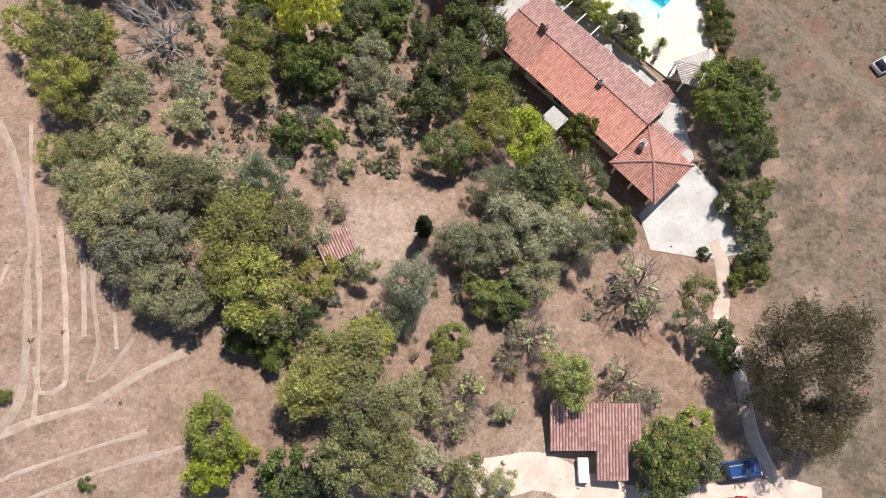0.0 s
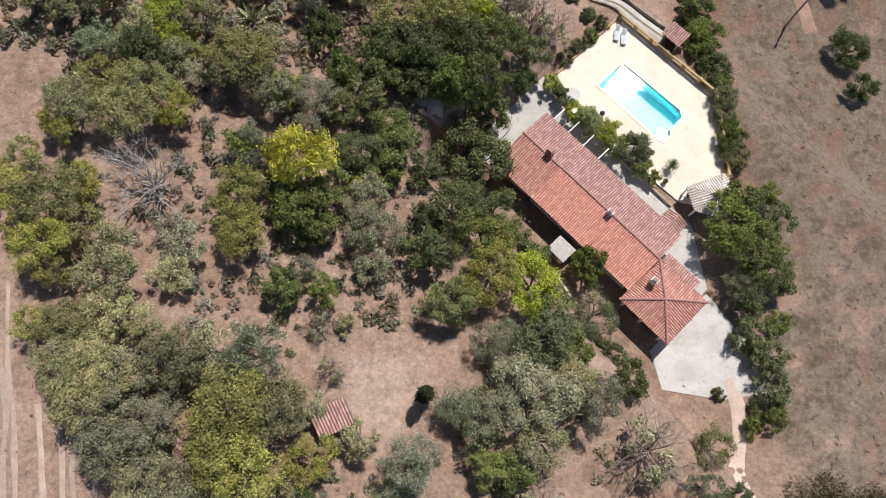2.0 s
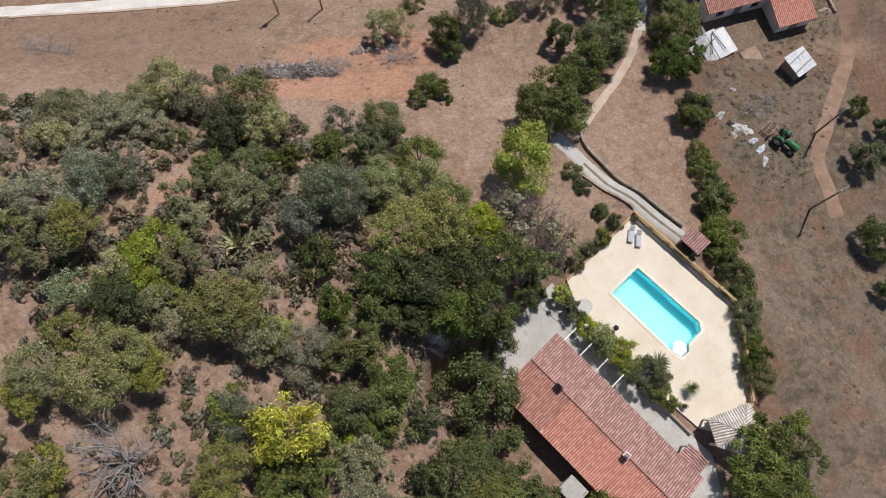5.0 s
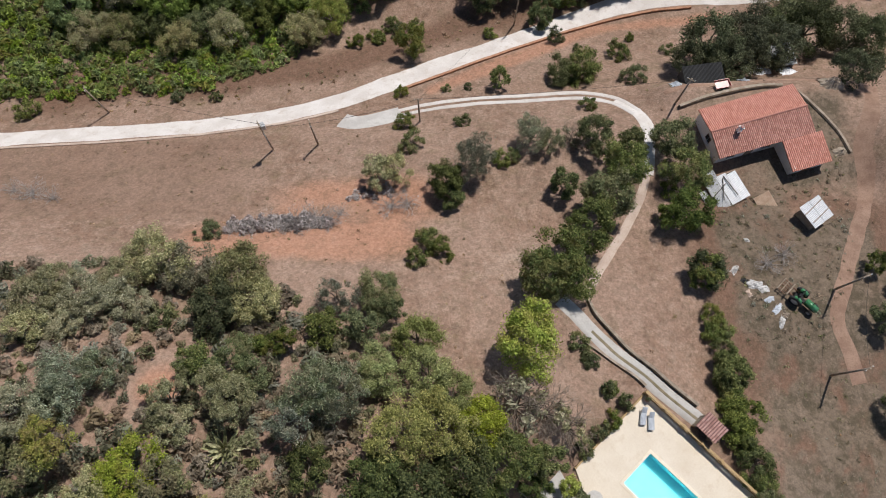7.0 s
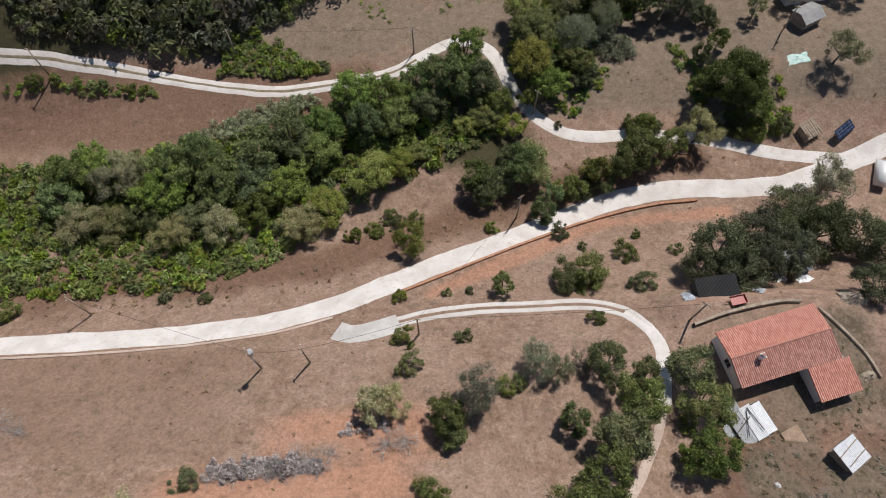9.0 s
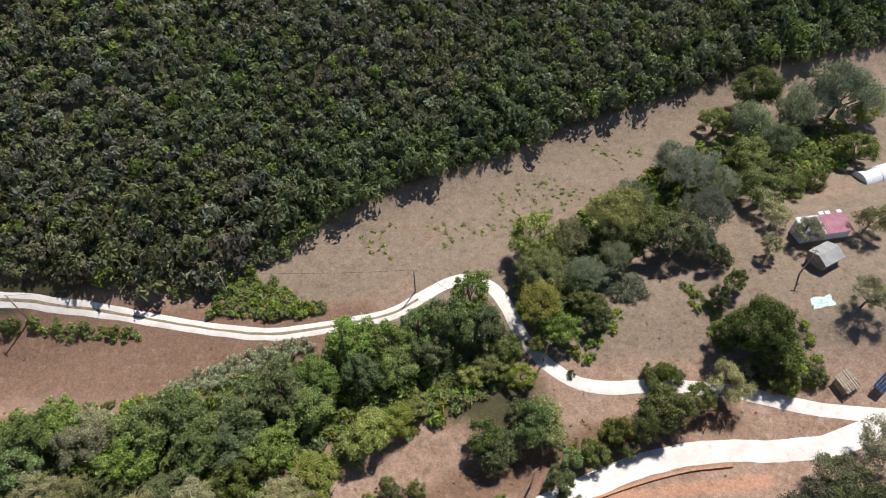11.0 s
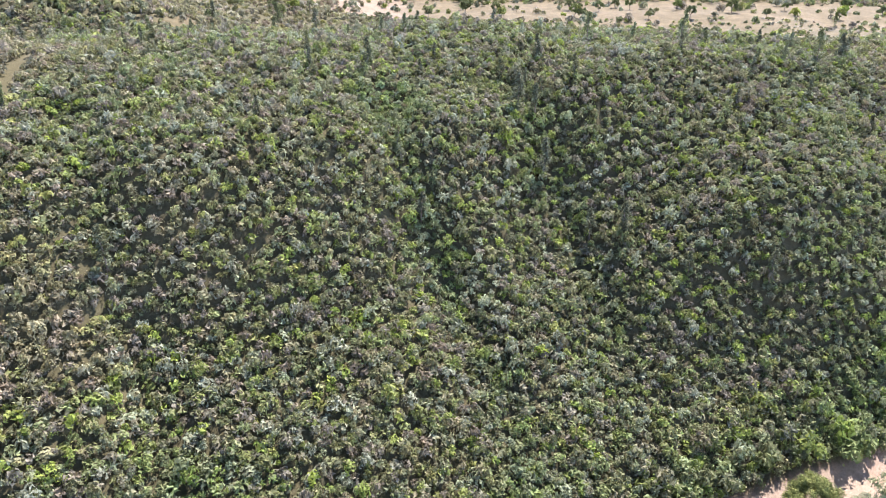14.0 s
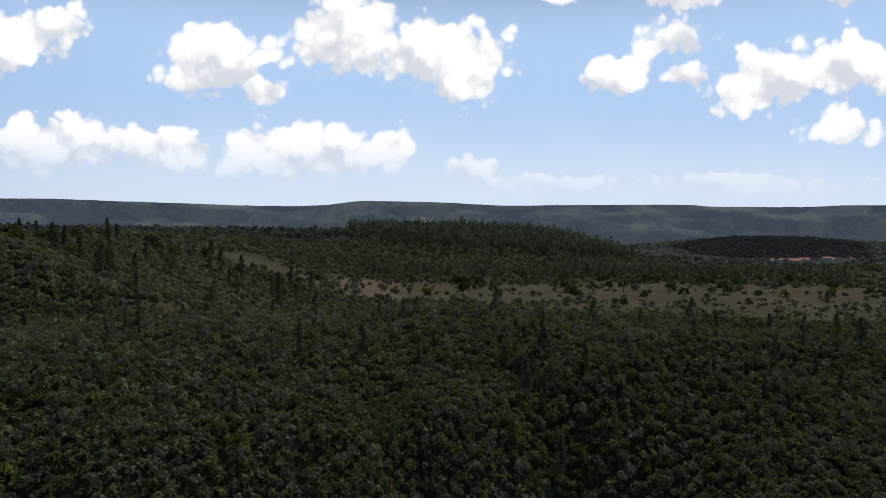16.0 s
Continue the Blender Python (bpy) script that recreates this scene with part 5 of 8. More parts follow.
thicket("garrigue_thicket", [(-75, 58), (-75, 77), (-48, 74), (-34, 76), (-22, 75), (-12, 68), (-6, 62), (-8, 54), (-20, 48), (-45, 50)], 1.3, 0.5, 1.5, 0.95, LEAF["garrigue"], "low grey-green heath and dry bushes", "heath", -0.5)
thicket("garrigue_thicket", [(-34, 20), (-38, 48), (-20, 50), (0, 56), (10, 54), (4, 44), (6, 30), (2, 24), (-4, 22), (-14, 22)], 1.4, 0.35, 1.25, 0.95, LEAF["garrigue"], "dry undergrowth between grove trees", "undergrowth", -0.22, 70, 60)
thicket("field_weeds", [(33, -34), (78, -34), (78, 50), (60, 66), (36, 66), (38, 40), (36, 12)], 1.25, 0.15, 0.5, 0.55, LEAF["garrigue"], "low grey weeds and thistles over the fallow field", "weeds", -0.1, 86, 18)
thicket("field_weeds", [(33, 66), (44, 66), (50, 78), (53, 92), (50, 100), (46, 98), (44, 88), (34, 84)], 0.95, 0.2, 0.6, 0.6, LEAF["garrigue"], "dry olive weeds round the sheds and dumped sheeting", "weeds", -0.35, 87, 22)
thicket("garrigue_thicket", [(-24, 8), (-28, 20), (-14, 22), (-11, 12), (-2, 12), (4, 20), (14, 20), (18, 12), (10, 6), (2, 8), (-2, 0), (2, -12), (-14, -12), (-12, 2)], 1.5, 0.3, 0.9, 0.9, LEAF["garrigue"], "dry undergrowth between garden trees", "undergrowth", -0.02, 75, 60)
thicket("field_weeds", [(-22, 160), (0, 160), (12, 164), (26, 176), (44, 191), (40, 196), (22, 184), (4, 174), (-14, 168)], 1.4, 0.3, 0.8, 0.6, LEAF["bramble"], "green weeds dotted over the mown field", "weeds", 0.0, 85, 40)
thicket("dead_hedge", [(-26.5, 79.6), (-26, 81.6), (-20, 82.4), (-14, 82.6), (-13.6, 80.9), (-19, 80.1)], 0.6, 0.5, 1.0, 1.1, LEAF["dead"], "bank of dead silver-grey brush on bare orange soil", "dead brush", -9.0, 88, 110)
thicket("dead_hedge", [(-12.5, 84.6), (-11.5, 86.8), (-6.5, 87.4), (-6.5, 85.4)], 0.75, 0.4, 0.8, 1.0, LEAF["dead"], "patch of dead grey brush below olive trees", "dead brush", -9.0, 88, 100)
thicket("verge_weeds", [(-70, 102.5), (-25, 105), (-8, 112.5), (8, 119), (22, 126), (38, 129.5), (38, 132), (20, 132), (4, 124), (-10, 116), (-26, 109), (-70, 106)], 1.3, 0.2, 0.6, 0.8, LEAF["weed"], "dry brown weeds on the bank under the road", "weeds", -0.2, 80, 30)

# ---- tussocks and stones over the open ground ----
blades = [tuft(14, 0.5, 2.2, 1.2) for _ in range(6)]
x, y, v = jitter(-75, 78, -34, 178, 1.05)
x, y = x + 0.5 * rng.normal(size=len(x)), y + 0.5 * rng.normal(size=len(x))
keep = (rough_field(x, y, 4.0, 90) + 0.6 * rough_field(x, y, 14.0, 91) + 0.5 * rng.normal(size=len(x)) > 0.62) & (v < 178)
for line, half in ((MAIN, 2.2), (UPPER, 1.6), (DRIVE, 1.5), (CONC_LINE, 1.2), (DIRT, 1.3)):
    keep &= near_line(x, y, line) > half
a, b = (x - 8.8) * 0.694 - (y - 44.9) * 0.72, (x - 8.8) * 0.72 + (y - 44.9) * 0.694
keep &= ~((a > -8) & (a < 38) & (b > -7) & (b < 20.5)) & ~((x > 32) & (x < 51) & (y > 87) & (y < 101))
x, y = x[keep], y[keep]
scatter("dry_tussocks", x, y, 0.08 + 0.26 * rng.random(len(x)) ** 2.5, rng.uniform(0.4, 0.9, len(x)), blades, LEAF["weed"], "dry grass tussocks over the fields", "dry grass", 0.03)

# ---- the country behind the hill ----
tufts_far = [tuft(26, 0.75, 1.4, 1.0) for _ in range(5)]
x, y, v = jitter(-420, 420, 316, 560, 3.4)
strip = (x < -10) & (x > -95) & (y > 322) & (y < 344)
keep = (np.abs(x) < 50 + 0.72 * (y - 110)) & (rng.random(len(x)) > np.where(strip, 0.55, 0.1)) & ((y < 420) | (x < -40) | (rng.random(len(x)) < np.where(x > 30, 0.3, 0.4)))
x, y = x[keep], y[keep]
scatter("ridge_scrub", x, y, 1.0 + 1.3 * rng.random(len(x)) ** 2, 0.7 + 0.5 * rng.random(len(x)), tufts_far, LEAF["scrub"], "low scrub on the rolling ground behind the hill", "scrub")
x, y, v = jitter(-210, -60, 310, 425, 2.5)
keep = (y < 322) | (y > 344) | (x < -95) | (rng.random(len(x)) < 0.4)
x, y = x[keep], y[keep]
scatter("ridge_scrub", x, y, 0.9 + 1.3 * rng.random(len(x)) ** 2, 0.8 + 0.6 * rng.random(len(x)), tufts_far, LEAF["scrub"], "scrub on the knoll beside the hill", "scrub")
x, y, v = jitter(-300, 300, 165, 322, 3.2)
keep = (np.abs(x) > 137) & (v > 184) & (np.abs(x) < 60 + 0.72 * (y - 110))
x, y = x[keep], y[keep]
scatter("flank_scrub", x, y, 1.1 + 1.2 * rng.random(len(x)) ** 2, 0.8 + 0.5 * rng.random(len(x)), tufts_far, LEAF["scrub"], "scrub on the outer flanks of the hill", "scrub")
x, y, v = jitter(-520, 520, 545, 900, 6.0)
open_land = step(y + 0.12 * x, 550, 565) * (1 - step(y + 0.1 * x, 650, 675)) * step(x, -120, -40)
wood = step(x, -130, -100) * (1 - step(x, 165, 190)) * step(y + 0.45 * x, 828, 842)
keep = (np.abs(x) < 0.72 * (y - 110)) & (rng.random(len(x)) > 0.06 + 0.84 * open_land) & (rng.random(len(x)) > 0.8 * wood) & (np.hypot((x + 130) / 26, (y - 600) / 34) > 0.95 + 0.2 * rng.random(len(x)))
x, y = x[keep], y[keep]
scatter("meadow_scrub", x, y, 1.6 + 2.4 * rng.random(len(x)) ** 2, 0.8 + 0.6 * rng.random(len(x)), tufts_far, LEAF["scrub"], "scrub and small trees round a dry meadow", "scrub", 0.3)
spires = [tuft(22, 0.6, 1.3, 2.3) for _ in range(5)]
x, y, v = jitter(-125, 200, 745, 1040, 5.0)
keep = (y + 0.45 * x > 836 + 12 * rough_field(x, y, 60, 55)) & (x < 180 + 14 * rough_field(x, y, 40, 59)) & (x > -110 + 30 * rough_field(x, y, 50, 56)) & (rng.random(len(x)) > 0.08)
x, y = x[keep], y[keep]
scatter("pine_plantation", x, y, 2.3 + 1.2 * rng.random(len(x)), 1.5 + 0.9 * rng.random(len(x)), spires, LEAF["plantation"], "dark close-set pine plantation on a long low hill", "woods", -1.5)
x, y, v = jitter(-260, 330, 664, 700, 5.0)
keep = rng.random(len(x)) < 0.3 + 0.7 * np.clip(rough_field(x, y, 70, 57) + 0.4, 0, 1) * (x > -60)
x, y = x[keep], y[keep]
scatter("pine_belt", x, y + 20 - 0.1 * x, 1.7 + 1.2 * rng.random(len(x)), 1.4 + 1.0 * rng.random(len(x)), spires, LEAF["plantation"], "belt of slim pines behind the dry meadow", "woods", -1.0)
tufts_wood = [tuft(14, 0.9, 1.3, 1.0) for _ in range(5)]
x, y, v = jitter(-1100, 1100, 880, 1750, 10.0)
keep = ~((x > 370) & (x < 680) & (y > 1000) & (y < 1350)) & (np.abs(x) < 0.75 * (y - 100)) & ~((x > -120) & (x < 340) & (y < 1040)) & (rng.random(len(x)) < 0.7 + 0.3 * np.clip(0.5 + 1.3 * rough_field(x, y, 220, 50), 0, 1))
x, y = x[keep], y[keep]
# leaf colour here carries the haze of distance
scatter("far_woods", x, y, 3.4 + 2.6 * rng.random(len(x)), 0.8 + 0.5 * rng.random(len(x)), tufts_wood, LEAF["distant"], "haze-tinted woods on distant hills", "woods", 0.5)
x, y, v = jitter(-1900, 1900, 1700, 2480, 19.0)
cloud_patch = np.hypot((x - 985) / 260, (y - 2130) / 270) < 1 + 0.25 * rough_field(x, y, 90, 58)
keep = (np.abs(x) < 0.75 * y) & (rng.random(len(x)) < 0.5 + 0.5 * np.clip(0.5 + 1.6 * rough_field(x, y, 300, 51), 0, 1)) & ~cloud_patch
x, y = x[keep], y[keep]
scatter("valley_woods", x, y, 6 + 5 * rng.random(len(x)), 0.4 + 0.3 * rng.random(len(x)), [tuft(8, 1.0, 1.2, 1.0) for _ in range(5)], LEAF["distant"], "haze-tinted woods in the broad valley before the farthest ridge", "woods", 1.0)

# trees over the cloud-shadowed hill, the shadow put into their leaf colour
x, y, v = jitter(690, 1280, 1830, 2420, 11.0)
keep = np.hypot((x - 985) / 260, (y - 2130) / 270) < 1 + 0.25 * rough_field(x, y, 90, 58)
x, y = x[keep], y[keep]
scatter("hill_wood", x, y, 8 + 3 * rng.random(len(x)), 0.6 + 0.25 * rng.random(len(x)), [tuft(44, 0.42, 1.2, 1.0) for _ in range(5)], LEAF["cloud_shaded"], "wood on the hill behind the village, coloured dark as cloud shadow", "woods", 1.0)

# the farthest ridge: a plain backdrop of distance, over two kilometres away
bx = np.linspace(-2700, 2700, 900)
crest = knots(bx, (-2700, -1525, -1133, -780, -583, -425, -266, 18, 269, 446, 923, 1042, 1420, 1577, 2700), (80, 81, 73, 63, 60, 65, 82, 77, 68, 71, 76, 70, 73, 80, 76))
crest = crest + 1.2 * rough_field(bx, bx * 0, 60, 71) + 1.3 * np.abs(rough_field(bx, bx * 0 + 9, 16, 72))
bh = np.linspace(0, 1, 14)
bz = -90 + (crest[None, :] + 90) * bh[:, None] ** 0.8
by = 2500 + 150 * bh[:, None] + 60 * rough_field(bx[None, :] + 0 * bz, 900 * bh[:, None] + 0 * bz, 260, 73)
ridge_me = mesh_of("backdrop_ridge", np.stack((bx[None, :] + 0 * bz, by, bz), -1).reshape(-1, 3), grid_faces(len(bx), len(bh)), smooth=True)
m, n = fresh("distant_ridge_haze")
co = place(n)
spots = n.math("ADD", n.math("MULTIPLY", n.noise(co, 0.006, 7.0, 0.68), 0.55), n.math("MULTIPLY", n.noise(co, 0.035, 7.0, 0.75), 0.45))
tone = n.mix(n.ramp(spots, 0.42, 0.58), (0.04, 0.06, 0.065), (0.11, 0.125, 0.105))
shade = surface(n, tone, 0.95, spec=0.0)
# air haze is put in as a faint blue glow of the surface
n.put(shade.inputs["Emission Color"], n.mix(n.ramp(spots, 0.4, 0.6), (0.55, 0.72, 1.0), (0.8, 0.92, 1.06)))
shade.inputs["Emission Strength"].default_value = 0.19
finish(m, n, shade)
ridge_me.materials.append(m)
tagged(new("backdrop_ridge", ridge_me), "long wooded ridge on the far horizon, its blue haze a faint glow", "ridge", kind="structure")

# ---- buildings ----


def solid(boxes, mat, bevel=0.02, name="body"):
    """One mesh of several boxes (x0, x1, y0, y1, z0, z1) with worn edges."""
    bm = bmesh.new()
    for x0, x1, y0, y1, z0, z1 in boxes:
        made = bmesh.ops.create_cube(bm, size=1)["verts"]
        bmesh.ops.scale(bm, vec=(x1 - x0, y1 - y0, z1 - z0), verts=made)
        bmesh.ops.translate(bm, vec=((x0 + x1) / 2, (y0 + y1) / 2, (z0 + z1) / 2), verts=made)
    if bevel:
        bmesh.ops.bevel(bm, geom=bm.edges[:], offset=bevel, segments=1, affect="EDGES", clamp_overlap=True)
    return bm_mesh(bm, mat, name)


def bm_mesh(bm, mat, name="body", smooth=False):
    bmesh.ops.recalc_face_normals(bm, faces=bm.faces)
    me = bpy.data.meshes.new(name)
    bm.to_mesh(me)
    bm.free()
    if smooth:
        me.polygons.foreach_set("use_smooth", np.ones(len(me.polygons), bool))
    me.materials.append(mat)
    return me


def prism(points, z0, z1, mat, bevel=0.0, name="body"):
    """An upright block over a polygon."""
    bm = bmesh.new()
    f = bm.faces.new([bm.verts.new((x, y, z0)) for x, y in points])
    up = bmesh.ops.extrude_face_region(bm, geom=[f])["geom"]
    bmesh.ops.translate(bm, vec=(0, 0, z1 - z0), verts=[v for v in up if isinstance(v, bmesh.types.BMVert)])
    if bevel:
        bmesh.ops.bevel(bm, geom=bm.edges[:], offset=bevel, segments=1, affect="EDGES", clamp_overlap=True)
    return bm_mesh(bm, mat, name)


def rod(a, b, r0, r1, mat, sides=8, name="rod"):
    v, f = tube([a, b], r0, r1, sides)
    k = len(v)
    me = mesh_of(name, np.vstack((v, [a, b])), f, [mat], True)
    bm = bmesh.new()
    bm.from_mesh(me)
    bm.verts.ensure_lookup_table()
    for start, tip in ((0, k), (sides, k + 1)):
        for i in range(sides):
            bm.faces.new((bm.verts[start + i], bm.verts[start + (i + 1) % sides], bm.verts[tip]))
    bmesh.ops.recalc_face_normals(bm, faces=bm.faces)
    bm.to_mesh(me)
    bm.free()
    return me


def tiled(e0, e1, r0, r1, mat, col=0.26, row=0.38, name="roof_slope"):
    """A slope of barrel tiles between an eave e0-e1 and a ridge r0-r1 (r0 may be r1: a hip)."""
    e0, e1, r0, r1 = (np.array(p, float) for p in (e0, e1, r0, r1))
    length = np.linalg.norm(e1 - e0)
    along = (e1 - e0) / length
    a0, a1 = np.dot(r0 - e0, along), np.dot(r1 - e0, along)
    up_v = (r0 - e0) - a0 * along
    rise = np.linalg.norm(up_v)
    up_v /= rise
    out_v = np.cross(along, up_v)
    out_v *= np.sign(out_v[2])
    cols, rows = max(2, int(length / col)), max(2, int(rise / row))
    w, h = length / cols, rise / rows
    prof = ((0.0, -0.035), (0.12, 0.01), (0.3, 0.045), (0.52, 0.045), (0.7, 0.01), (0.82, -0.035))
    s = np.array([i * w + p * w for i in range(cols) for p, _ in prof] + [length])
    lift = np.array([q for i in range(cols) for _, q in prof] + [0.0])
    bump = rng.normal(0, 0.004, (rows * 2, len(s)))
    t, over = [], []
    for j in range(rows):
        t += [j * h - (0.03 if j else 0), (j + 1) * h - 0.03]
        over += [0.018, 0.0]
    t[-1] = rise
    t, over = np.array(t), np.array(over)
    lo = np.where(a0 > 1e-6, a0, 0) * (t / rise)
    hi = length + (a1 - length) * (t / rise)
    ss = np.clip(s[None, :], lo[:, None], hi[:, None])
    p = e0 + ss[..., None] * along + t[:, None, None] * up_v + (lift[None, :] + over[:, None] + bump)[..., None] * out_v
    v = p.reshape(-1, 3)
    f = grid_faces(len(s), len(t))
    skirt = v[: len(s)] - out_v * 0.06
    k = len(v)
    i = np.arange(len(s) - 1)
    f = np.vstack((f, np.stack((i + k, i + k + 1, i + 1, i), 1)))
    # a solid deck under the tiles
    deck = np.array([e0, e1, r1, r0]) - out_v * 0.085
    low = deck - np.array((0, 0, 0.07))
    v = np.vstack((v, skirt, deck, low))
    k += len(s)
    f = np.vstack((f, [(k, k + 1, k + 2, k + 3), (k + 7, k + 6, k + 5, k + 4), (k, k + 4, k + 5, k + 1), (k + 1, k + 5, k + 6, k + 2), (k + 3, k + 2, k + 6, k + 7), (k, k + 3, k + 7, k + 4)]))
    me = mesh_of(name, v, f, [mat])
    k = len(me.vertices) - p.shape[0] * p.shape[1]
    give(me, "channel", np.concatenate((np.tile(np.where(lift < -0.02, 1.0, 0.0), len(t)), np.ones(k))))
    one = np.repeat(rng.random((rows, cols)), 2, 0)
    give(me, "tone", np.concatenate((np.hstack((np.repeat(one, len(prof), 1), one[:, -1:])).ravel(), np.full(k, 0.3))))
    return me


def caps(a, b, mat, r=0.13, name="ridge_tiles"):
    """A row of overlapping cap tiles along a ridge or hip."""
    a, b = np.array(a, float), np.array(b, float)
    k = max(2, int(np.linalg.norm(b - a) / 0.4))
    return mesh_of(name, *joined([tube([a + (b - a) * (i - 0.08) / k, a + (b - a) * (i + 1) / k], r * 1.12, r * 0.92, 8) for i in range(k)]), [mat])


def part(name, me, parent, label=""):
    return part_of(name, me, parent, label)


GLASS_M, gn = fresh("window_glass")
gp = surface(gn, (0.03, 0.04, 0.05), 0.05, spec=0.6)
finish(GLASS_M, gn, gp)
FRAME_M = plain("brown_frames", (0.13, 0.075, 0.045), (0.2, 0.12, 0.08), 3.0, 0.6)


def opening(parent, at, width, high, turn, door=False, mat=None):
    """A door or window set in a wall: frame, leaves or panes and a sill, standing 3 cm proud."""
    base = part("door" if door else "window", solid([(-width / 2, -width / 2 + 0.08, -0.06, 0.06, 0, high), (width / 2 - 0.08, width / 2, -0.06, 0.06, 0, high), (-width / 2 + 0.08, width / 2 - 0.08, -0.06, 0.06, high - 0.08, high)], mat or FRAME_M, 0.01), parent)
    base.matrix_local = pose(*at, 0, 0, turn)
    if door:
        part("door_leaf", solid([(-width / 2 + 0.08, width / 2 - 0.08, -0.02, 0.02, 0, high - 0.08)], WOOD, 0.01), base)
    else:
        part("pane", solid([(-width / 2 + 0.08, -0.02, -0.01, 0.01, 0.02, high - 0.08), (0.02, width / 2 - 0.08, -0.01, 0.01, 0.02, high - 0.08)], GLASS_M, 0), base)
        part("sill", solid([(-width / 2 - 0.08, width / 2 + 0.08, -0.12, 0.08, -0.07, -0.005)], WHITE, 0.01), base)
    return base


BRICK = plain("red_brick", (0.3, 0.15, 0.11), (0.42, 0.23, 0.18), 2.0, 0.9, 0.4, 8.0, dirt=(0.2, 0.11, 0.08))


def chimney(parent, x, y, z0, z1, w=0.55, d=0.45, mat=WHITE, label="whitewashed chimney with a dark cap"):
    stack = part("chimney", solid([(x - w / 2, x + w / 2, y - d / 2, y + d / 2, z0, z1), (x - w / 2 - 0.06, x + w / 2 + 0.06, y - d / 2 - 0.06, y + d / 2 + 0.06, z1 - 0.16, z1 - 0.04)], mat, 0.015), parent, label)
    part("cap", solid([(x - w / 2 + 0.05, x + w / 2 - 0.05, y - d / 2 + 0.05, y + d / 2 - 0.05, z1 + 0.12, z1 + 0.2), (x - w / 2 + 0.08, x - w / 2 + 0.14, y - 0.06, y + 0.06, z1, z1 + 0.12), (x + w / 2 - 0.14, x + w / 2 - 0.08, y - 0.06, y + 0.06, z1, z1 + 0.12)], OLD_TILE, 0.01), stack)


# the villa, in its own axes: x along the ridge, y towards the pool
VILLA = pose(8.8, 44.9, -8.9, 0, 0, -46.05)
villa = tagged(new("villa"), "long low white villa with terracotta tiled roofs", "house")
villa.matrix_basis = VILLA
E_H, R_H = 2.8, 3.55
part("wall", solid([(0.6, 19.5, -4.35, -4.05, -0.3, E_H - 0.1), (0.6, 19.5, 2.75, 3.05, -0.3, E_H), (0.6, 0.9, -4.05, 2.75, -0.3, E_H - 0.1), (19.2, 19.5, -4.05, 2.75, -0.3, E_H - 0.1), (12, 12.2, -4.05, 2.75, -0.3, E_H - 0.1)], WHITE, 0.03), villa)
for x in (0.62, 19.22):
    gable = prism([(-4.3, -0.1), (3.0, -0.1), (-0.42, R_H - E_H - 0.12)], 0, 0.26, WHITE, name="gable")
    gable.transform(Matrix(((0, 0, 1, x), (1, 0, 0, 0), (0, 1, 0, E_H), (0, 0, 0, 1))))
    part("gable", gable, villa)
for x0, x1, dz, mat in ((0.15, 5.85, 0.0, OLD_TILE), (5.85, 19.9, 0.14, TILE)):
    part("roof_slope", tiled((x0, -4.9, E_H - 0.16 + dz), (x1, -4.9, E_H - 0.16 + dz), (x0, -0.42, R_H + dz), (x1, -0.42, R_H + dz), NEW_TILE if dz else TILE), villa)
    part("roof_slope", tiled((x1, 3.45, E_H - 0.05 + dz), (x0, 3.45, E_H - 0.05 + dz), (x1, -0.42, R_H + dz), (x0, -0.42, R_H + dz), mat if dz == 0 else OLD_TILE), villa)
    part("ridge_tiles", caps((x0, -0.42, R_H + dz + 0.02), (x1, -0.42, R_H + dz + 0.02), OLD_TILE), villa)
part("roof_edge", solid([(5.78, 5.9, -4.8, -0.5, E_H - 0.1, E_H - 0.08)], WHITE, 0), villa)
chimney(villa, 3.85, -0.15, R_H - 0.6, R_H + 0.95, 0.75, 0.6, BRICK, "brick-red chimney with a dark cap")
chimney(villa, 12.9, -0.55, R_H - 0.5, R_H + 0.9)
# the square pavilion with its hipped roof
P0, P1, Q0, Q1, PA = 19.85, 26.45, -6.2, 0.1, 3.6
part("wall", solid([(20.4, 20.7, -5.6, -0.5, -0.3, 2.6), (25.6, 25.9, -5.6, -0.5, -0.3, 2.6), (20.7, 25.6, -0.8, -0.5, -0.3, 2.6), (20.7, 25.6, -4.4, -4.1, -0.3, 2.6)], WHITE, 0.03), villa)
corners, apex = [(P0, Q0, 2.66), (P1, Q0, 2.66), (P1, Q1, 2.66), (P0, Q1, 2.66)], (23.1, -3.1, PA)
for a, b in zip(corners, corners[1:] + corners[:1]):
    part("roof_slope", tiled(a, b, apex, apex, TILE), villa)
    part("hip_tiles", caps((a[0], a[1], a[2] + 0.05), (apex[0], apex[1], apex[2] + 0.05), OLD_TILE, 0.14), villa)
chimney(villa, 21.0, -2.6, 2.95, 4.3, 0.6, 0.5)
for x in (20.6, 23.1, 25.7):
    part("porch_post", solid([(x - 0.13, x + 0.13, -5.85, -5.59, -0.3, 2.62)], WHITE, 0.02), villa)
# the lean-to on the pool side of the pavilion and the tiled porch
part("roof_slope", tiled((24.6, 1.3, 2.35), (20.2, 1.3, 2.35), (24.6, 0.05, 2.75), (20.2, 0.05, 2.75), OLD_TILE), villa)
part("wall", solid([(20.3, 24.5, 0.95, 1.15, -0.3, 2.3)], WHITE, 0.02), villa)
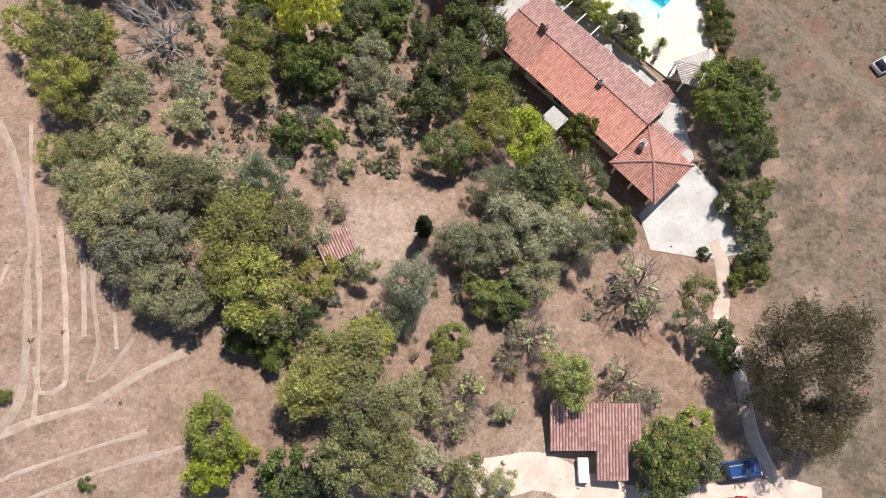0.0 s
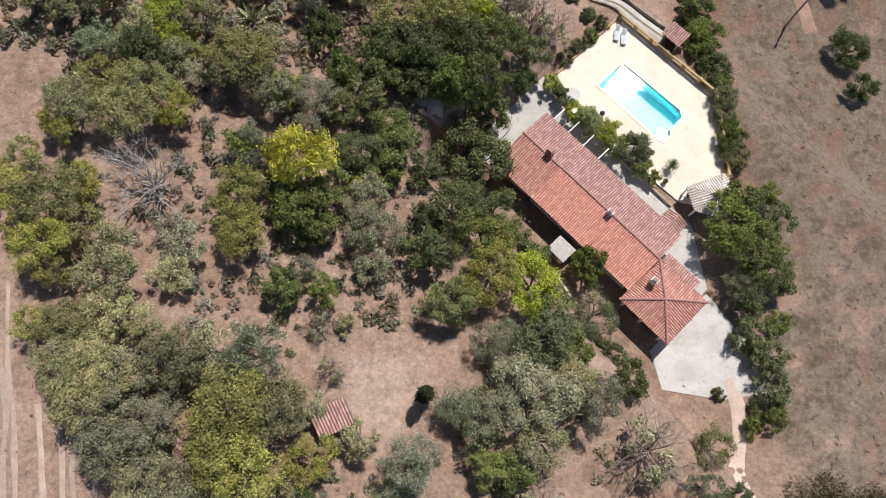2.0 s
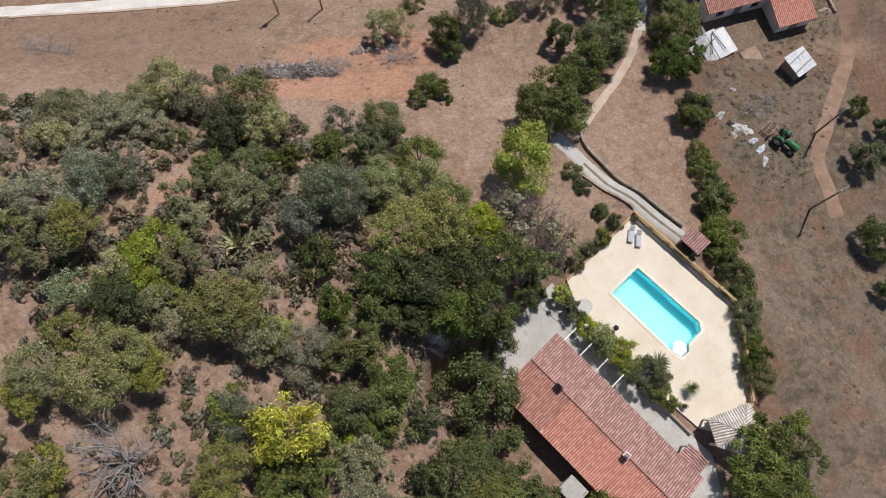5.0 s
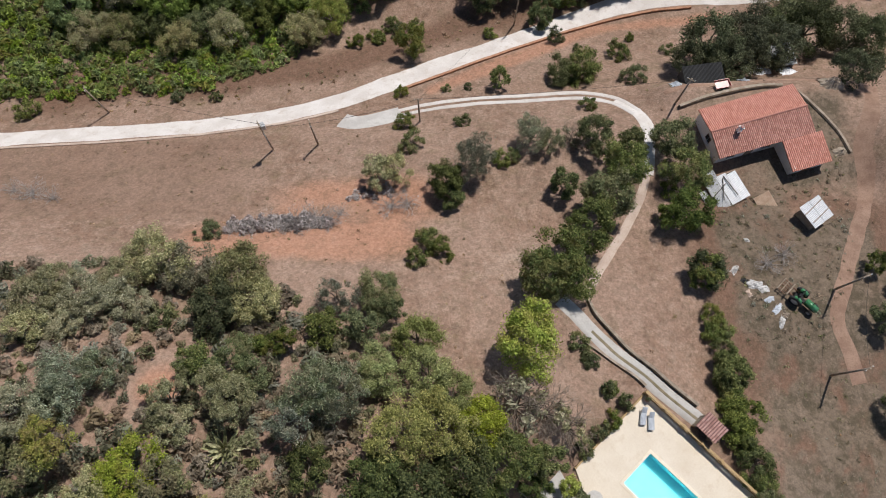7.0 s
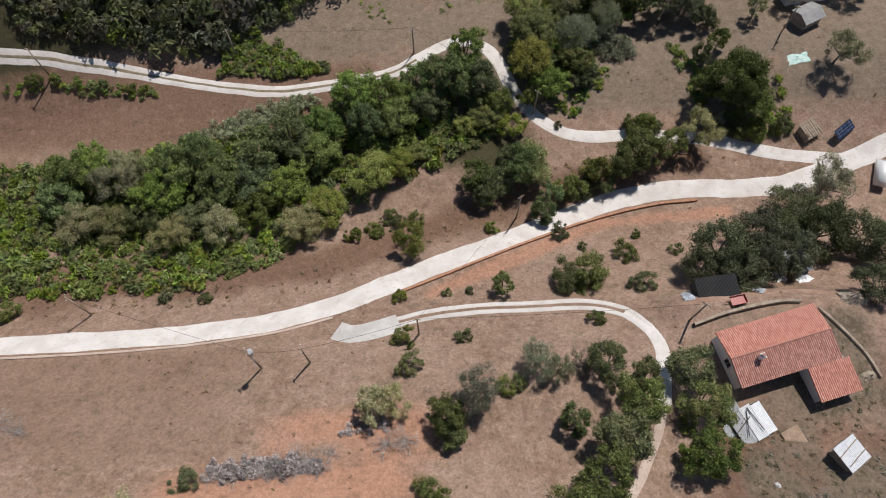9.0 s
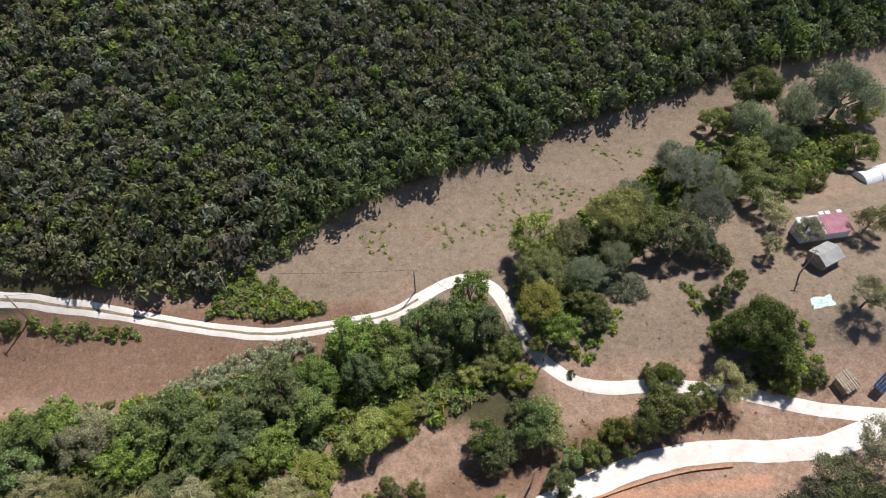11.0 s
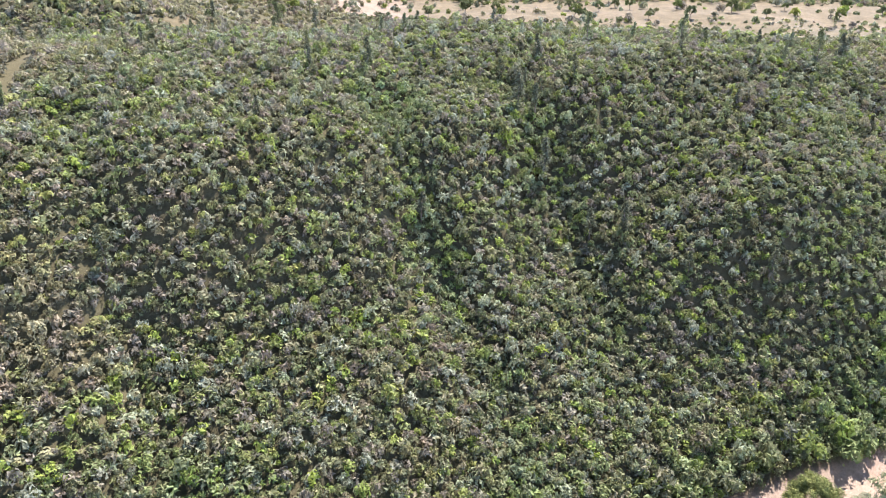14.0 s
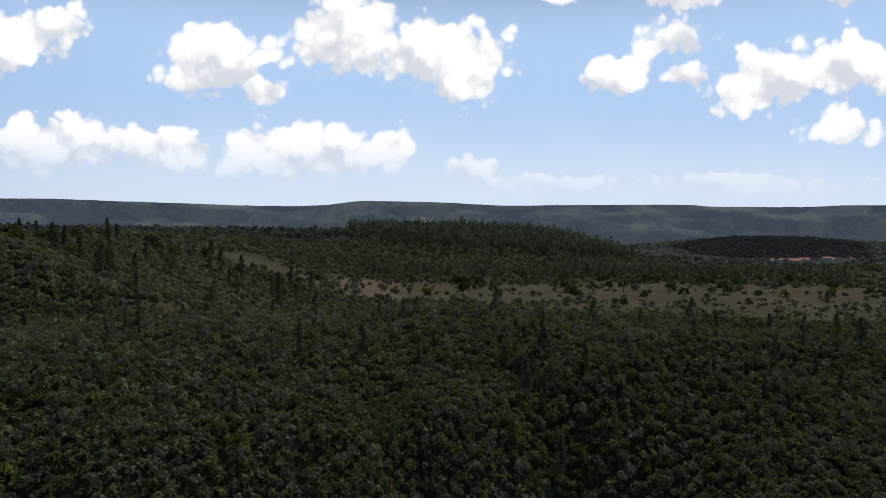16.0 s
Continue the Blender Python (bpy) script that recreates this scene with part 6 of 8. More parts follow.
for a, b in (((16.9, 3.5, 2.3), (16.9, 5.1, 2.3)), ((19.5, 5.1, 2.3), (19.5, 3.5, 2.3))):
    part("porch_roof", tiled(b, a, (18.2, b[1], 2.85), (18.2, a[1], 2.85), OLD_TILE), villa)
part("porch_ridge", caps((18.2, 3.5, 2.9), (18.2, 5.1, 2.9), OLD_TILE, 0.1), villa)
for x in (17.1, 19.3):
    part("porch_post", solid([(x - 0.1, x + 0.1, 4.75, 4.95, -0.3, 2.3)], WHITE, 0.02), villa)
for x, door in ((2.5, False), (5.0, True), (8.0, False), (10.6, False), (13.5, True), (16.5, False)):
    opening(villa, (x, -4.36, 0.0 if door else 0.9), 1.0 if door else 1.2, 2.1 if door else 1.2, 0, door)
    opening(villa, (x + 0.6, 3.06, 0.0 if door else 0.9), 1.0 if door else 1.2, 2.1 if door else 1.2, 180, door)
# beams that carry the vine along the pool side
for x in (1.2, 3.4, 5.6, 7.8):
    part("pergola_beam", solid([(x - 0.06, x + 0.06, 2.9, 5.3, 2.45, 2.6)], WHITE, 0.01), villa, "whitewashed pergola beam")

# ---- terrace and pool ----
TZ = 0.22
OUTER = [(-2.85, 8.85), (-2.85, 19.5), (11.5, 19.9), (19.1, 13.2), (19.1, 8.6), (17.2, 7.4), (4.4, 6.6), (1.4, 6.7)]
POOL = [(1.45, 11.35), (1.45, 15.45), (10.0, 15.75), (10.75, 15.2), (10.75, 13.2), (11.3, 12.7), (11.2, 11.7), (10.4, 11.4)]


def plate_with_hole(outer, hole, z0, z1, mat, name):
    bm = bmesh.new()
    edges = []
    for loop in (outer, hole):
        vs = [bm.verts.new((x, y, z1)) for x, y in loop]
        edges += [bm.edges.new((vs[i], vs[(i + 1) % len(vs)])) for i in range(len(vs))]
    bmesh.ops.triangle_fill(bm, edges=edges, use_beauty=True)
    made = bmesh.ops.extrude_face_region(bm, geom=bm.faces[:])["geom"]
    bmesh.ops.translate(bm, vec=(0, 0, z0 - z1), verts=[v for v in made if isinstance(v, bmesh.types.BMVert)])
    return bm_mesh(bm, mat, name)


def grown_loop(loop, d):
    cx, cy = sum(p[0] for p in loop) / len(loop), sum(p[1] for p in loop) / len(loop)
    return [(x + d * np.sign(x - cx), y + d * np.sign(y - cy)) for x, y in loop]


ob = tagged(new("pavement_terrace", plate_with_hole(OUTER, grown_loop(POOL, 0.32), -0.6, TZ, TERRACE, "terrace")), "cream sandstone pool terrace", "terrace", kind="structure")
ob.matrix_basis = VILLA
POOL_M = plain("pool_lining", (0.22, 0.68, 0.75), (0.28, 0.74, 0.79), 0.6, 0.5, 0.05)
WATER, wn = fresh("pool_water")
wco = place(wn)
wp = surface(wn, (0.7, 0.98, 1.0), 0.02, wn.noise(wco, 3.0, 3.0), 0.12, spec=0.5)
wp.inputs["Transmission Weight"].default_value, wp.inputs["IOR"].default_value = 1.0, 1.33
finish(WATER, wn, wp)
pool = tagged(new("swimming_pool"), "turquoise swimming pool with pale stone coping and curved steps", "pool")
pool.matrix_basis = VILLA
part("coping", plate_with_hole(grown_loop(POOL, 0.31), POOL, -0.1, TZ + 0.04, TERRACE, "coping"), pool)
bm = bmesh.new()
top = [bm.verts.new((x, y, TZ - 0.02)) for x, y in POOL]
low = [bm.verts.new((x, y, -1.35)) for x, y in POOL]
for i in range(len(POOL)):
    bm.faces.new((top[i], top[(i + 1) % len(POOL)], low[(i + 1) % len(POOL)], low[i]))
bm.faces.new(low)
bmesh.ops.recalc_face_normals(bm, faces=bm.faces)
part("basin", bm_mesh(bm, POOL_M, "basin"), pool)
part("step", prism([(10.2, 11.5), (11.15, 11.8), (11.2, 12.6), (10.6, 13.1), (9.9, 12.9), (9.6, 12.2)], -1.3, -0.15, WHITE, 0.03, "step"), pool, "white rounded entry step under water")
water = part("water", prism(POOL, 0.02, 0.06, WATER, 0, "water"), pool, "clear turquoise water")
water.visible_shadow = False

# balustrade of ochre piers and pale balusters on two sides of the terrace
fence = tagged(new("balustrade"), "ochre terrace wall with groups of stubby balusters", "balustrade")
fence.matrix_basis = VILLA
FENCE = [(-2.95, 19.6), (11.55, 20.0), (19.2, 13.25), (19.3, 9.4)]
for (ax, ay), (bx, by) in zip(FENCE[:-1], FENCE[1:]):
    run = math.hypot(bx - ax, by - ay)
    turn_m = pose(ax, ay, 0, 0, 0, math.degrees(math.atan2(by - ay, bx - ax)))
    k = max(1, int(run / 2.4))
    for nm, z0, z1, half in (("base_wall", -0.6, TZ + 0.34, 0.12), ("hand_rail", TZ + 0.82, TZ + 0.95, 0.14)):
        me = solid([(0.08, run - 0.08, -half, half, z0, z1)], OCHRE, 0.02, nm)
        part("rail" if nm == "hand_rail" else nm, me, fence).matrix_local = turn_m
    for i in range(k + 1):
        x = run * i / k
        me = solid([(x - 0.17, x + 0.17, -0.17, 0.17, -0.6, TZ + 1.06)], OCHRE, 0.03, "pier")
        part("pier", me, fence).matrix_local = turn_m
        if i < k:
            for j in range(1, 9):
                q = x + (run / k) * j / 9
                part("baluster", rod((q, 0, TZ + 0.34), (q, 0, TZ + 0.82), 0.065, 0.045, TERRACE, 6, "baluster"), fence).matrix_local = turn_m
low_wall = tagged(new("low_wall"), "low rendered wall along the garden edge of terrace", "wall")
low_wall.matrix_basis = VILLA
part("wall", solid([(-3.05, -2.86, 8.8, 19.4, -0.8, TZ + 0.3)], OCHRE, 0.03), low_wall)
part("wall", solid([(1.2, 17.0, 6.25, 6.5, -0.3, TZ + 0.25)], STONE, 0.03), low_wall)


def yard_slab(name, loop, z, mat, label, category="yard"):
    o = tagged(new(name, prism(loop, -0.5, z, mat, 0.02, name)), label, category, kind="structure")
    o.matrix_basis = VILLA
    return o


yard_slab("pavement_yard", [(-3.2, -4.6), (0.5, -4.6), (0.5, 3.3), (20, 3.3), (20, 1.2), (25.9, 1.2), (25.9, 2.2), (20, 6.4), (1.3, 6.2), (-4.5, 7.8), (-7.4, 2.5)], 0.06, CONCRETE, "grey concrete yard round the villa")
yard_slab("pavement_apron", [(26.0, -7.2), (29.6, -9.3), (34.6, -5.6), (37.5, -1.6), (32.9, 0.8), (26.2, 1.8), (26.0, -4.2)], 0.07, CONCRETE, "sunlit concrete apron in front of the villa")
lane("drive_villa", [(29.6, 18.2), (30.4, 15.4), (30.3, 12.5), (29.3, 9.3), (29.0, 4.8), (29.4, 0.4), (30, -3.2), (33, -8), (40, -12), (50, -14)], 1.7, TRACK, "pale gravel drive from the apron past the trees", "drive", 0.08, 0.25, 31)
lane("yard_forecourt", [(2, -6.2), (8, -5.2), (13, -7.2), (20, -9), (27, -8), (36, -8.5)], 4.2, TRACK, "pale trodden forecourt by the garage", "yard", 0.05, 0.3, 33)

# ---- the round summerhouse and the barbecue hut ----
hut = tagged(new("summerhouse"), "small open summerhouse with a bleached tile roof", "summerhouse")
hut.matrix_basis = VILLA
ring = [(16.6, 8.2), (18.5, 12.4), (21.5, 11.5), (21.8, 8.3), (19.0, 6.8)]
for i, (a, b) in enumerate(zip(ring, ring[1:] + ring[:1])):
    part("roof_slope", tiled((*b, 2.35), (*a, 2.35), (19.6, 9.5, 3.15), (19.6, 9.5, 3.15), PALE_TILE), hut)
    part("post", solid([(a[0] * 0.9 + 1.96 - 0.1, a[0] * 0.9 + 1.96 + 0.1, a[1] * 0.9 + 0.95 - 0.1, a[1] * 0.9 + 0.95 + 0.1, -0.3, 2.4)], WHITE, 0.02), hut)
part("finial", solid([(19.35, 19.85, 9.3, 9.7, 3.1, 3.5)], OLD_TILE, 0.03), hut)
grill = tagged(new("barbecue_hut"), "brick barbecue shelter with a small terracotta roof", "barbecue")
grill.matrix_basis = VILLA
part("roof_slope", tiled((4.9, 20.4, 2.2), (2.4, 20.4, 2.2), (4.9, 22.3, 2.55), (2.4, 22.3, 2.55), OLD_TILE), grill)
part("wall", solid([(2.6, 4.7, 21.9, 22.1, -1.5, 2.4), (2.6, 2.8, 20.6, 21.9, -1.5, 2.2), (4.5, 4.7, 20.6, 21.9, -1.5, 2.2)], STONE, 0.03), grill)

# ---- garage ----
garage = tagged(new("garage"), "low garage with an L-shaped old-rose tile roof", "garage")
garage.matrix_basis = pose(0, 0, -1.9)
part("roof_slope", tiled((9.5, -3.4, 2.55), (13.6, -3.4, 2.55), (9.5, 0.7, 3.3), (13.6, 0.7, 3.3), OLD_TILE, 0.27), garage)
part("roof_slope", tiled((13.6, -5.95, 2.1), (16.4, -5.95, 2.1), (13.6, 0.7, 3.3), (16.4, 0.7, 3.3), OLD_TILE, 0.27), garage)
part("roof_slope", tiled((16.4, -3.5, 2.54), (17.6, -3.5, 2.54), (16.4, 0.7, 3.3), (17.6, 0.7, 3.3), OLD_TILE, 0.27), garage)
part("wall", solid([(9.75, 9.95, -3.15, 0.5, -1.2, 2.6), (9.95, 17.3, 0.3, 0.5, -1.2, 3.1), (9.95, 13.8, -3.15, -2.95, -1.2, 2.5), (13.85, 14.05, -5.7, -3.15, -1.2, 2.05), (14.05, 16.2, -5.7, -5.5, -1.2, 2.05), (16.0, 16.2, -5.5, -3.2, -1.2, 2.05), (17.15, 17.35, -3.2, 0.3, -1.2, 2.5)], WHITE, 0.02), garage)
opening(garage, (11.8, -3.16, -0.2), 2.0, 2.1, 0, True)
chest = tagged(new("chest_freezer"), "white enamel chest standing outside by the garage", "freezer")
chest.matrix_basis = pose(12.5, -5.1, gz(12.5, -5.1) - 0.05)
part("body", solid([(-0.45, 0.45, -1.05, 1.05, 0, 0.82)], PLASTIC, 0.04), chest)
part("lid", solid([(-0.47, 0.47, -1.07, 1.07, 0.825, 0.93)], PLASTIC, 0.03), chest)
ruin = tagged(new("garden_hut"), "half-hidden garden hut with old rose tiles", "hut")
ruin.matrix_basis = pose(-9.6, 14.4, gz(-9.6, 14.4), 0, 0, 25)
part("roof_slope", tiled((-1.6, -1.2, 1.75), (1.6, -1.2, 1.75), (-1.6, 1.2, 2.2), (1.6, 1.2, 2.2), OLD_TILE), ruin)
part("wall", solid([(-1.5, 1.5, -1.1, -0.9, -0.3, 1.68), (-1.5, 1.5, 0.9, 1.1, -0.3, 2.05), (-1.5, -1.3, -0.9, 0.9, -0.3, 1.7), (1.3, 1.5, -0.9, 0.9, -0.3, 1.7)], STONE, 0.03), ruin)

# ---- the farm ----
FARM = pose(34.8, 90.1, -18.2, 0, 0, 16.3)
farmhouse = tagged(new("farmhouse"), "long farmhouse with bright orange and weathered tile slopes", "house")
farmhouse.matrix_basis = FARM
FE, FR = 2.6, 3.3
part("wall", solid([(0.3, 13.0, 0.35, 0.65, -2.5, FE - 0.05), (0.3, 13.0, 6.5, 6.8, -2.5, FE - 0.05), (0.3, 0.6, 0.65, 6.5, -2.5, FE + 0.0), (12.7, 13.0, 0.65, 6.5, -2.5, FE)], WHITE, 0.03), farmhouse)
for x in (0.32, 12.72):
    gable = prism([(0.4, 0), (6.75, 0), (3.55, FR - FE - 0.1)], 0, 0.26, WHITE, name="gable")
    gable.transform(Matrix(((0, 0, 1, x), (1, 0, 0, 0), (0, 1, 0, FE - 0.02), (0, 0, 0, 1))))
    part("gable", gable, farmhouse)
part("roof_slope", tiled((0, 0, FE), (13.3, 0, FE), (0, 3.55, FR), (13.3, 3.55, FR), TILE), farmhouse)
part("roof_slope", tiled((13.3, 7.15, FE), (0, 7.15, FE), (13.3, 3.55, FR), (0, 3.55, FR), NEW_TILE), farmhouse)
part("ridge_tiles", caps((0, 3.55, FR + 0.03), (13.3, 3.55, FR + 0.03), TILE), farmhouse)
chimney(farmhouse, 3.4, 2.7, 3.2, 4.35, 0.5, 0.5)
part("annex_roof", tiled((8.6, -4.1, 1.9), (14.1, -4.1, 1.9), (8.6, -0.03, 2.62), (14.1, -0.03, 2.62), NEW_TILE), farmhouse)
part("annex_wall", solid([(8.9, 9.1, -3.8, 0.3, -2, 2.0), (9.1, 13.8, -3.8, -3.6, -2, 1.85), (13.6, 13.8, -3.6, 0.3, -2, 2.0)], WHITE, 0.03), farmhouse)
for x, door in ((2.2, False), (4.8, True), (7.2, False)):
    opening(farmhouse, (x, 0.34, 0.0 if door else 0.9), 1.0, 2.05 if door else 1.1, 0, door)
opening(farmhouse, (11.3, -3.81, 0.0), 1.1, 1.75, 0, True)
opening(farmhouse, (0.29, 3.4, 0.9), 1.0, 1.1, 90)


def sheet_roof(parent, x0, x1, y0, y1, z0, z1, mat, wave=0.18, name="roof_sheet"):
    """Corrugated sheet that rises from y0 to y1."""
    k = int((x1 - x0) / wave) * 4
    x = np.linspace(x0, x1, k)
    top = np.stack((np.repeat(x[None], 2, 0), np.stack((np.full(k, y0), np.full(k, y1))), np.stack((z0 + 0.03 * np.sin((x - x0) / wave * 6.283), z1 + 0.03 * np.sin((x - x0) / wave * 6.283)))), -1).reshape(-1, 3)
    v = np.vstack((top, top - (0, 0, 0.015)))
    f = grid_faces(k, 2)
    return part(name, mesh_of(name, v, np.vstack((f, f[:, ::-1] + 2 * k)), [mat]), parent)


shed = tagged(new("tin_shed"), "patched tin shed roofed with bent white sheets", "shed")
shed.matrix_basis = pose(35.6, 86.3, -18.4, 0, 0, 27)
part("wall", solid([(-2.1, 2.1, -1.9, -1.8, -0.8, 1.7), (-2.1, 2.1, 1.8, 1.9, -0.8, 1.9), (-2.1, -2.0, -1.8, 1.8, -0.8, 1.7), (2.0, 2.1, -1.8, 1.8, -0.8, 1.7)], WOOD, 0.01), shed)
for x0, x1, y0, y1, dz, mat in ((-2.2, -0.5, -2.0, 1.5, 0, TIN), (-0.45, 1.0, -2.05, 2.0, 0.05, PLASTIC), (1.02, 2.3, -2.0, 1.7, 0.02, PLASTIC), (-2.0, -0.2, 1.3, 3.0, 0.12, TIN), (-3.2, -2.25, -0.9, 1.2, -0.4, TIN)):
    sheet_roof(shed, x0, x1, y0, y1, 1.78 + dz, 2.0 + dz, mat)
for x, turn in ((-0.5, 60), (0.6, 95), (-1.2, 20)):
    q = part("loose_batten", solid([(-1.5, 1.5, -0.05, 0.05, 2.12, 2.18)], DARK, 0.005), shed)
    q.matrix_local = pose(x, 0.2, 0, 0, 0, turn)
rust = tagged(new("sheet_panel"), "rusty corrugated sheet lying against the tin shed", "metal sheet")
rust.matrix_basis = pose(40.4, 84.6, gz(40.4, 84.6) + 0.15, 6, -8, 27)
sheet_roof(rust, -1.1, 1.1, -1.2, 1.2, 0.0, 0.1, plain("rusty_sheet", (0.36, 0.24, 0.16), (0.5, 0.37, 0.27), 1.5, 0.8), 0.2, "sheet")
shed = tagged(new("tool_shed"), "leaning little shed with white sheet roof and battens", "shed")
shed.matrix_basis = pose(45.3, 82.6, gz(45.3, 82.6), 0, 0, 34)
part("wall", solid([(-1.3, 1.3, -1.3, -1.22, -0.3, 1.55), (-1.3, 1.3, 1.22, 1.3, -0.3, 1.8), (-1.3, -1.22, -1.22, 1.22, -0.3, 1.6), (1.22, 1.3, -1.22, 1.22, -0.3, 1.6)], WOOD, 0.01), shed)
sheet_roof(shed, -1.5, 0.1, -1.5, 1.6, 1.62, 1.95, PLASTIC)
sheet_roof(shed, 0.05, 1.55, -1.45, 1.55, 1.66, 1.98, PLASTIC)
for y in (-0.6, 0.7):
    part("batten", solid([(-1.5, 1.7, y - 0.05, y + 0.05, 1.95, 2.02)], WOOD, 0.005), shed).matrix_local = pose(0, 0, 0, 0, 0, 8)

# ---- holding across the valley ----
barn = tagged(new("barn"), "low barn with faded pink and grey sheet roofing", "barn")
barn.matrix_basis = pose(64.3, 163.0, gz(64.3, 163.0), 0, 0, 8)
PINK = plain("pink_sheet", (0.27, 0.1, 0.13), (0.36, 0.16, 0.2), 1.0, 0.6, 0.1)
part("wall", solid([(-4.2, 4.2, -1.7, -1.55, -1.0, 2.3), (-4.2, 4.2, 1.55, 1.7, -1.0, 2.6), (-4.2, -4.05, -1.55, 1.55, -1.0, 2.3), (4.05, 4.2, -1.55, 1.55, -1.0, 2.3)], WHITE, 0.02), barn)
sheet_roof(barn, -4.4, -0.4, -1.9, 1.9, 2.4, 2.85, TIN, 0.3)
sheet_roof(barn, -0.4, 4.5, -1.95, 1.9, 2.42, 2.88, PINK, 0.3)
for x in (0.3, 1.5, 3.6):
    part("roof_panel", solid([(x, x + 0.8, 1.95, 2.75, 2.5, 2.56)], PLASTIC, 0.01), barn, "white panel leaning at the roof edge")
cabin = tagged(new("cabin"), "weathered grey plank cabin with pitched roof", "cabin")
cabin.matrix_basis = pose(62.3, 156.4, gz(62.3, 156.4), 0, 0, 28)
part("wall", solid([(-1.9, 1.9, -1.6, -1.5, -0.6, 2.0), (-1.9, 1.9, 1.5, 1.6, -0.6, 2.0), (-1.9, -1.8, -1.5, 1.5, -0.6, 2.2), (1.8, 1.9, -1.5, 1.5, -0.6, 2.2)], WOOD, 0.02), cabin)
GREY_SHEET = plain("grey_roofing", (0.3, 0.29, 0.28), (0.4, 0.39, 0.37), 0.8, 0.8, 0.2)
sheet_roof(cabin, -2.2, 2.2, -1.9, 0.02, 1.95, 2.75, GREY_SHEET, 0.25)
sheet_roof(cabin, -2.2, 2.2, 0.02, 1.9, 2.75, 1.95, GREY_SHEET, 0.25)
tunnel = tagged(new("polytunnel"), "white rounded plastic tunnel on a mown plot", "polytunnel")
tunnel.matrix_basis = pose(85.5, 181.5, gz(85.5, 181.5), 0, 0, 20)
arc = [(2.0 * math.cos(a), 1.9 * math.sin(a)) for a in np.linspace(0.0, math.pi, 13)]
cover_me = prism(arc, -6, 6, PLASTIC, 0.0, "cover")
cover_me.transform(Matrix(((0, 0, 1, 0), (1, 0, 0, 0), (0, 1, 0, -0.1), (0, 0, 0, 1))))
part("cover", cover_me, tunnel)
for x in (-6.04, -2, 2, 6.04):
    part("hoop", mesh_of("hoop", *tube([(x, a * 1.02, b * 1.02 - 0.1) for a, b in arc], 0.05, 0.05, 5), [TIN]), tunnel)
PV, pn = fresh("solar_cells")
pco = place(pn)
pb = pn.add("ShaderNodeTexBrick")
pb.offset = 0
pn.link(pco, pb.inputs["Vector"])
pb.inputs["Color1"].default_value, pb.inputs["Color2"].default_value, pb.inputs["Mortar"].default_value = (0.012, 0.02, 0.05, 1), (0.016, 0.026, 0.06, 1), (0.25, 0.27, 0.3, 1)
pb.inputs["Scale"].default_value, pb.inputs["Mortar Size"].default_value, pb.inputs["Brick Width"].default_value, pb.inputs["Row Height"].default_value = 1.0, 0.02, 0.5, 0.5
finish(PV, pn, surface(pn, pb.outputs[0], 0.15, spec=0.6))
array = tagged(new("solar_panel"), "tilted rack of dark blue solar panels", "solar panel")
array.matrix_basis = pose(64.9, 135.0, gz(64.9, 135.0) + 0.1, 0, 0, 38)
for i in range(4):
    q = part("panel", solid([(-0.49, 0.49, -0.85, 0.85, 0, 0.05)], PV, 0.01), array)
    q.matrix_local = pose(-1.5 + i, 0, 0.95, 24, 0, 0)
    part("frame_bar", solid([(-1.55 + i, -1.45 + i, -0.7, -0.6, -0.4, 0.66), (-1.55 + i, -1.45 + i, 0.6, 0.7, -0.4, 1.2)], TIN, 0.005), array)
lean_to = tagged(new("woodpile_hut"), "tumbledown hut of dark planks beside the lane", "hut")
lean_to.matrix_basis = pose(59.5, 135.2, gz(59.5, 135.2), 0, 0, 30)
part("wall", solid([(-1.4, 1.4, -1.2, -1.1, -0.2, 1.0), (-1.4, -1.3, -1.1, 1.1, -0.2, 1.3), (1.3, 1.4, -1.1, 1.1, -0.2, 1.2)], WOOD, 0.01), lean_to)
for i in range(7):
    q = part("roof_board", solid([(-0.18, 0.18, -1.5, 1.5, 0, 0.05)], WOOD, 0.008), lean_to)
    q.matrix_local = pose(-1.3 + 0.43 * i, 0, 1.25 + 0.03 * (i % 3), 10 + 3 * (i % 2), 0, -4 + 3 * (i % 4))
rack = tagged(new("timber_frame"), "open rusty steel frame over a small bush", "frame")
rack.matrix_basis = pose(38.7, 129.9, gz(38.7, 129.9) - 0.1)
RUST = plain("rusty_steel", (0.14, 0.07, 0.045), (0.24, 0.13, 0.08), 3, 0.8, 0.3)
for a in (-1.2, 1.2):
    for b in (-1.1, 1.1):
        part("post", solid([(a - 0.06, a + 0.06, b - 0.06, b + 0.06, -0.3, 1.5)], RUST, 0.01), rack)
    part("bar", solid([(a - 0.06, a + 0.06, -1.04, 1.04, 1.38, 1.5)], RUST, 0.01), rack)
part("bar", solid([(-1.14, 1.14, 1.04, 1.16, 1.39, 1.51)], RUST, 0.01), rack)

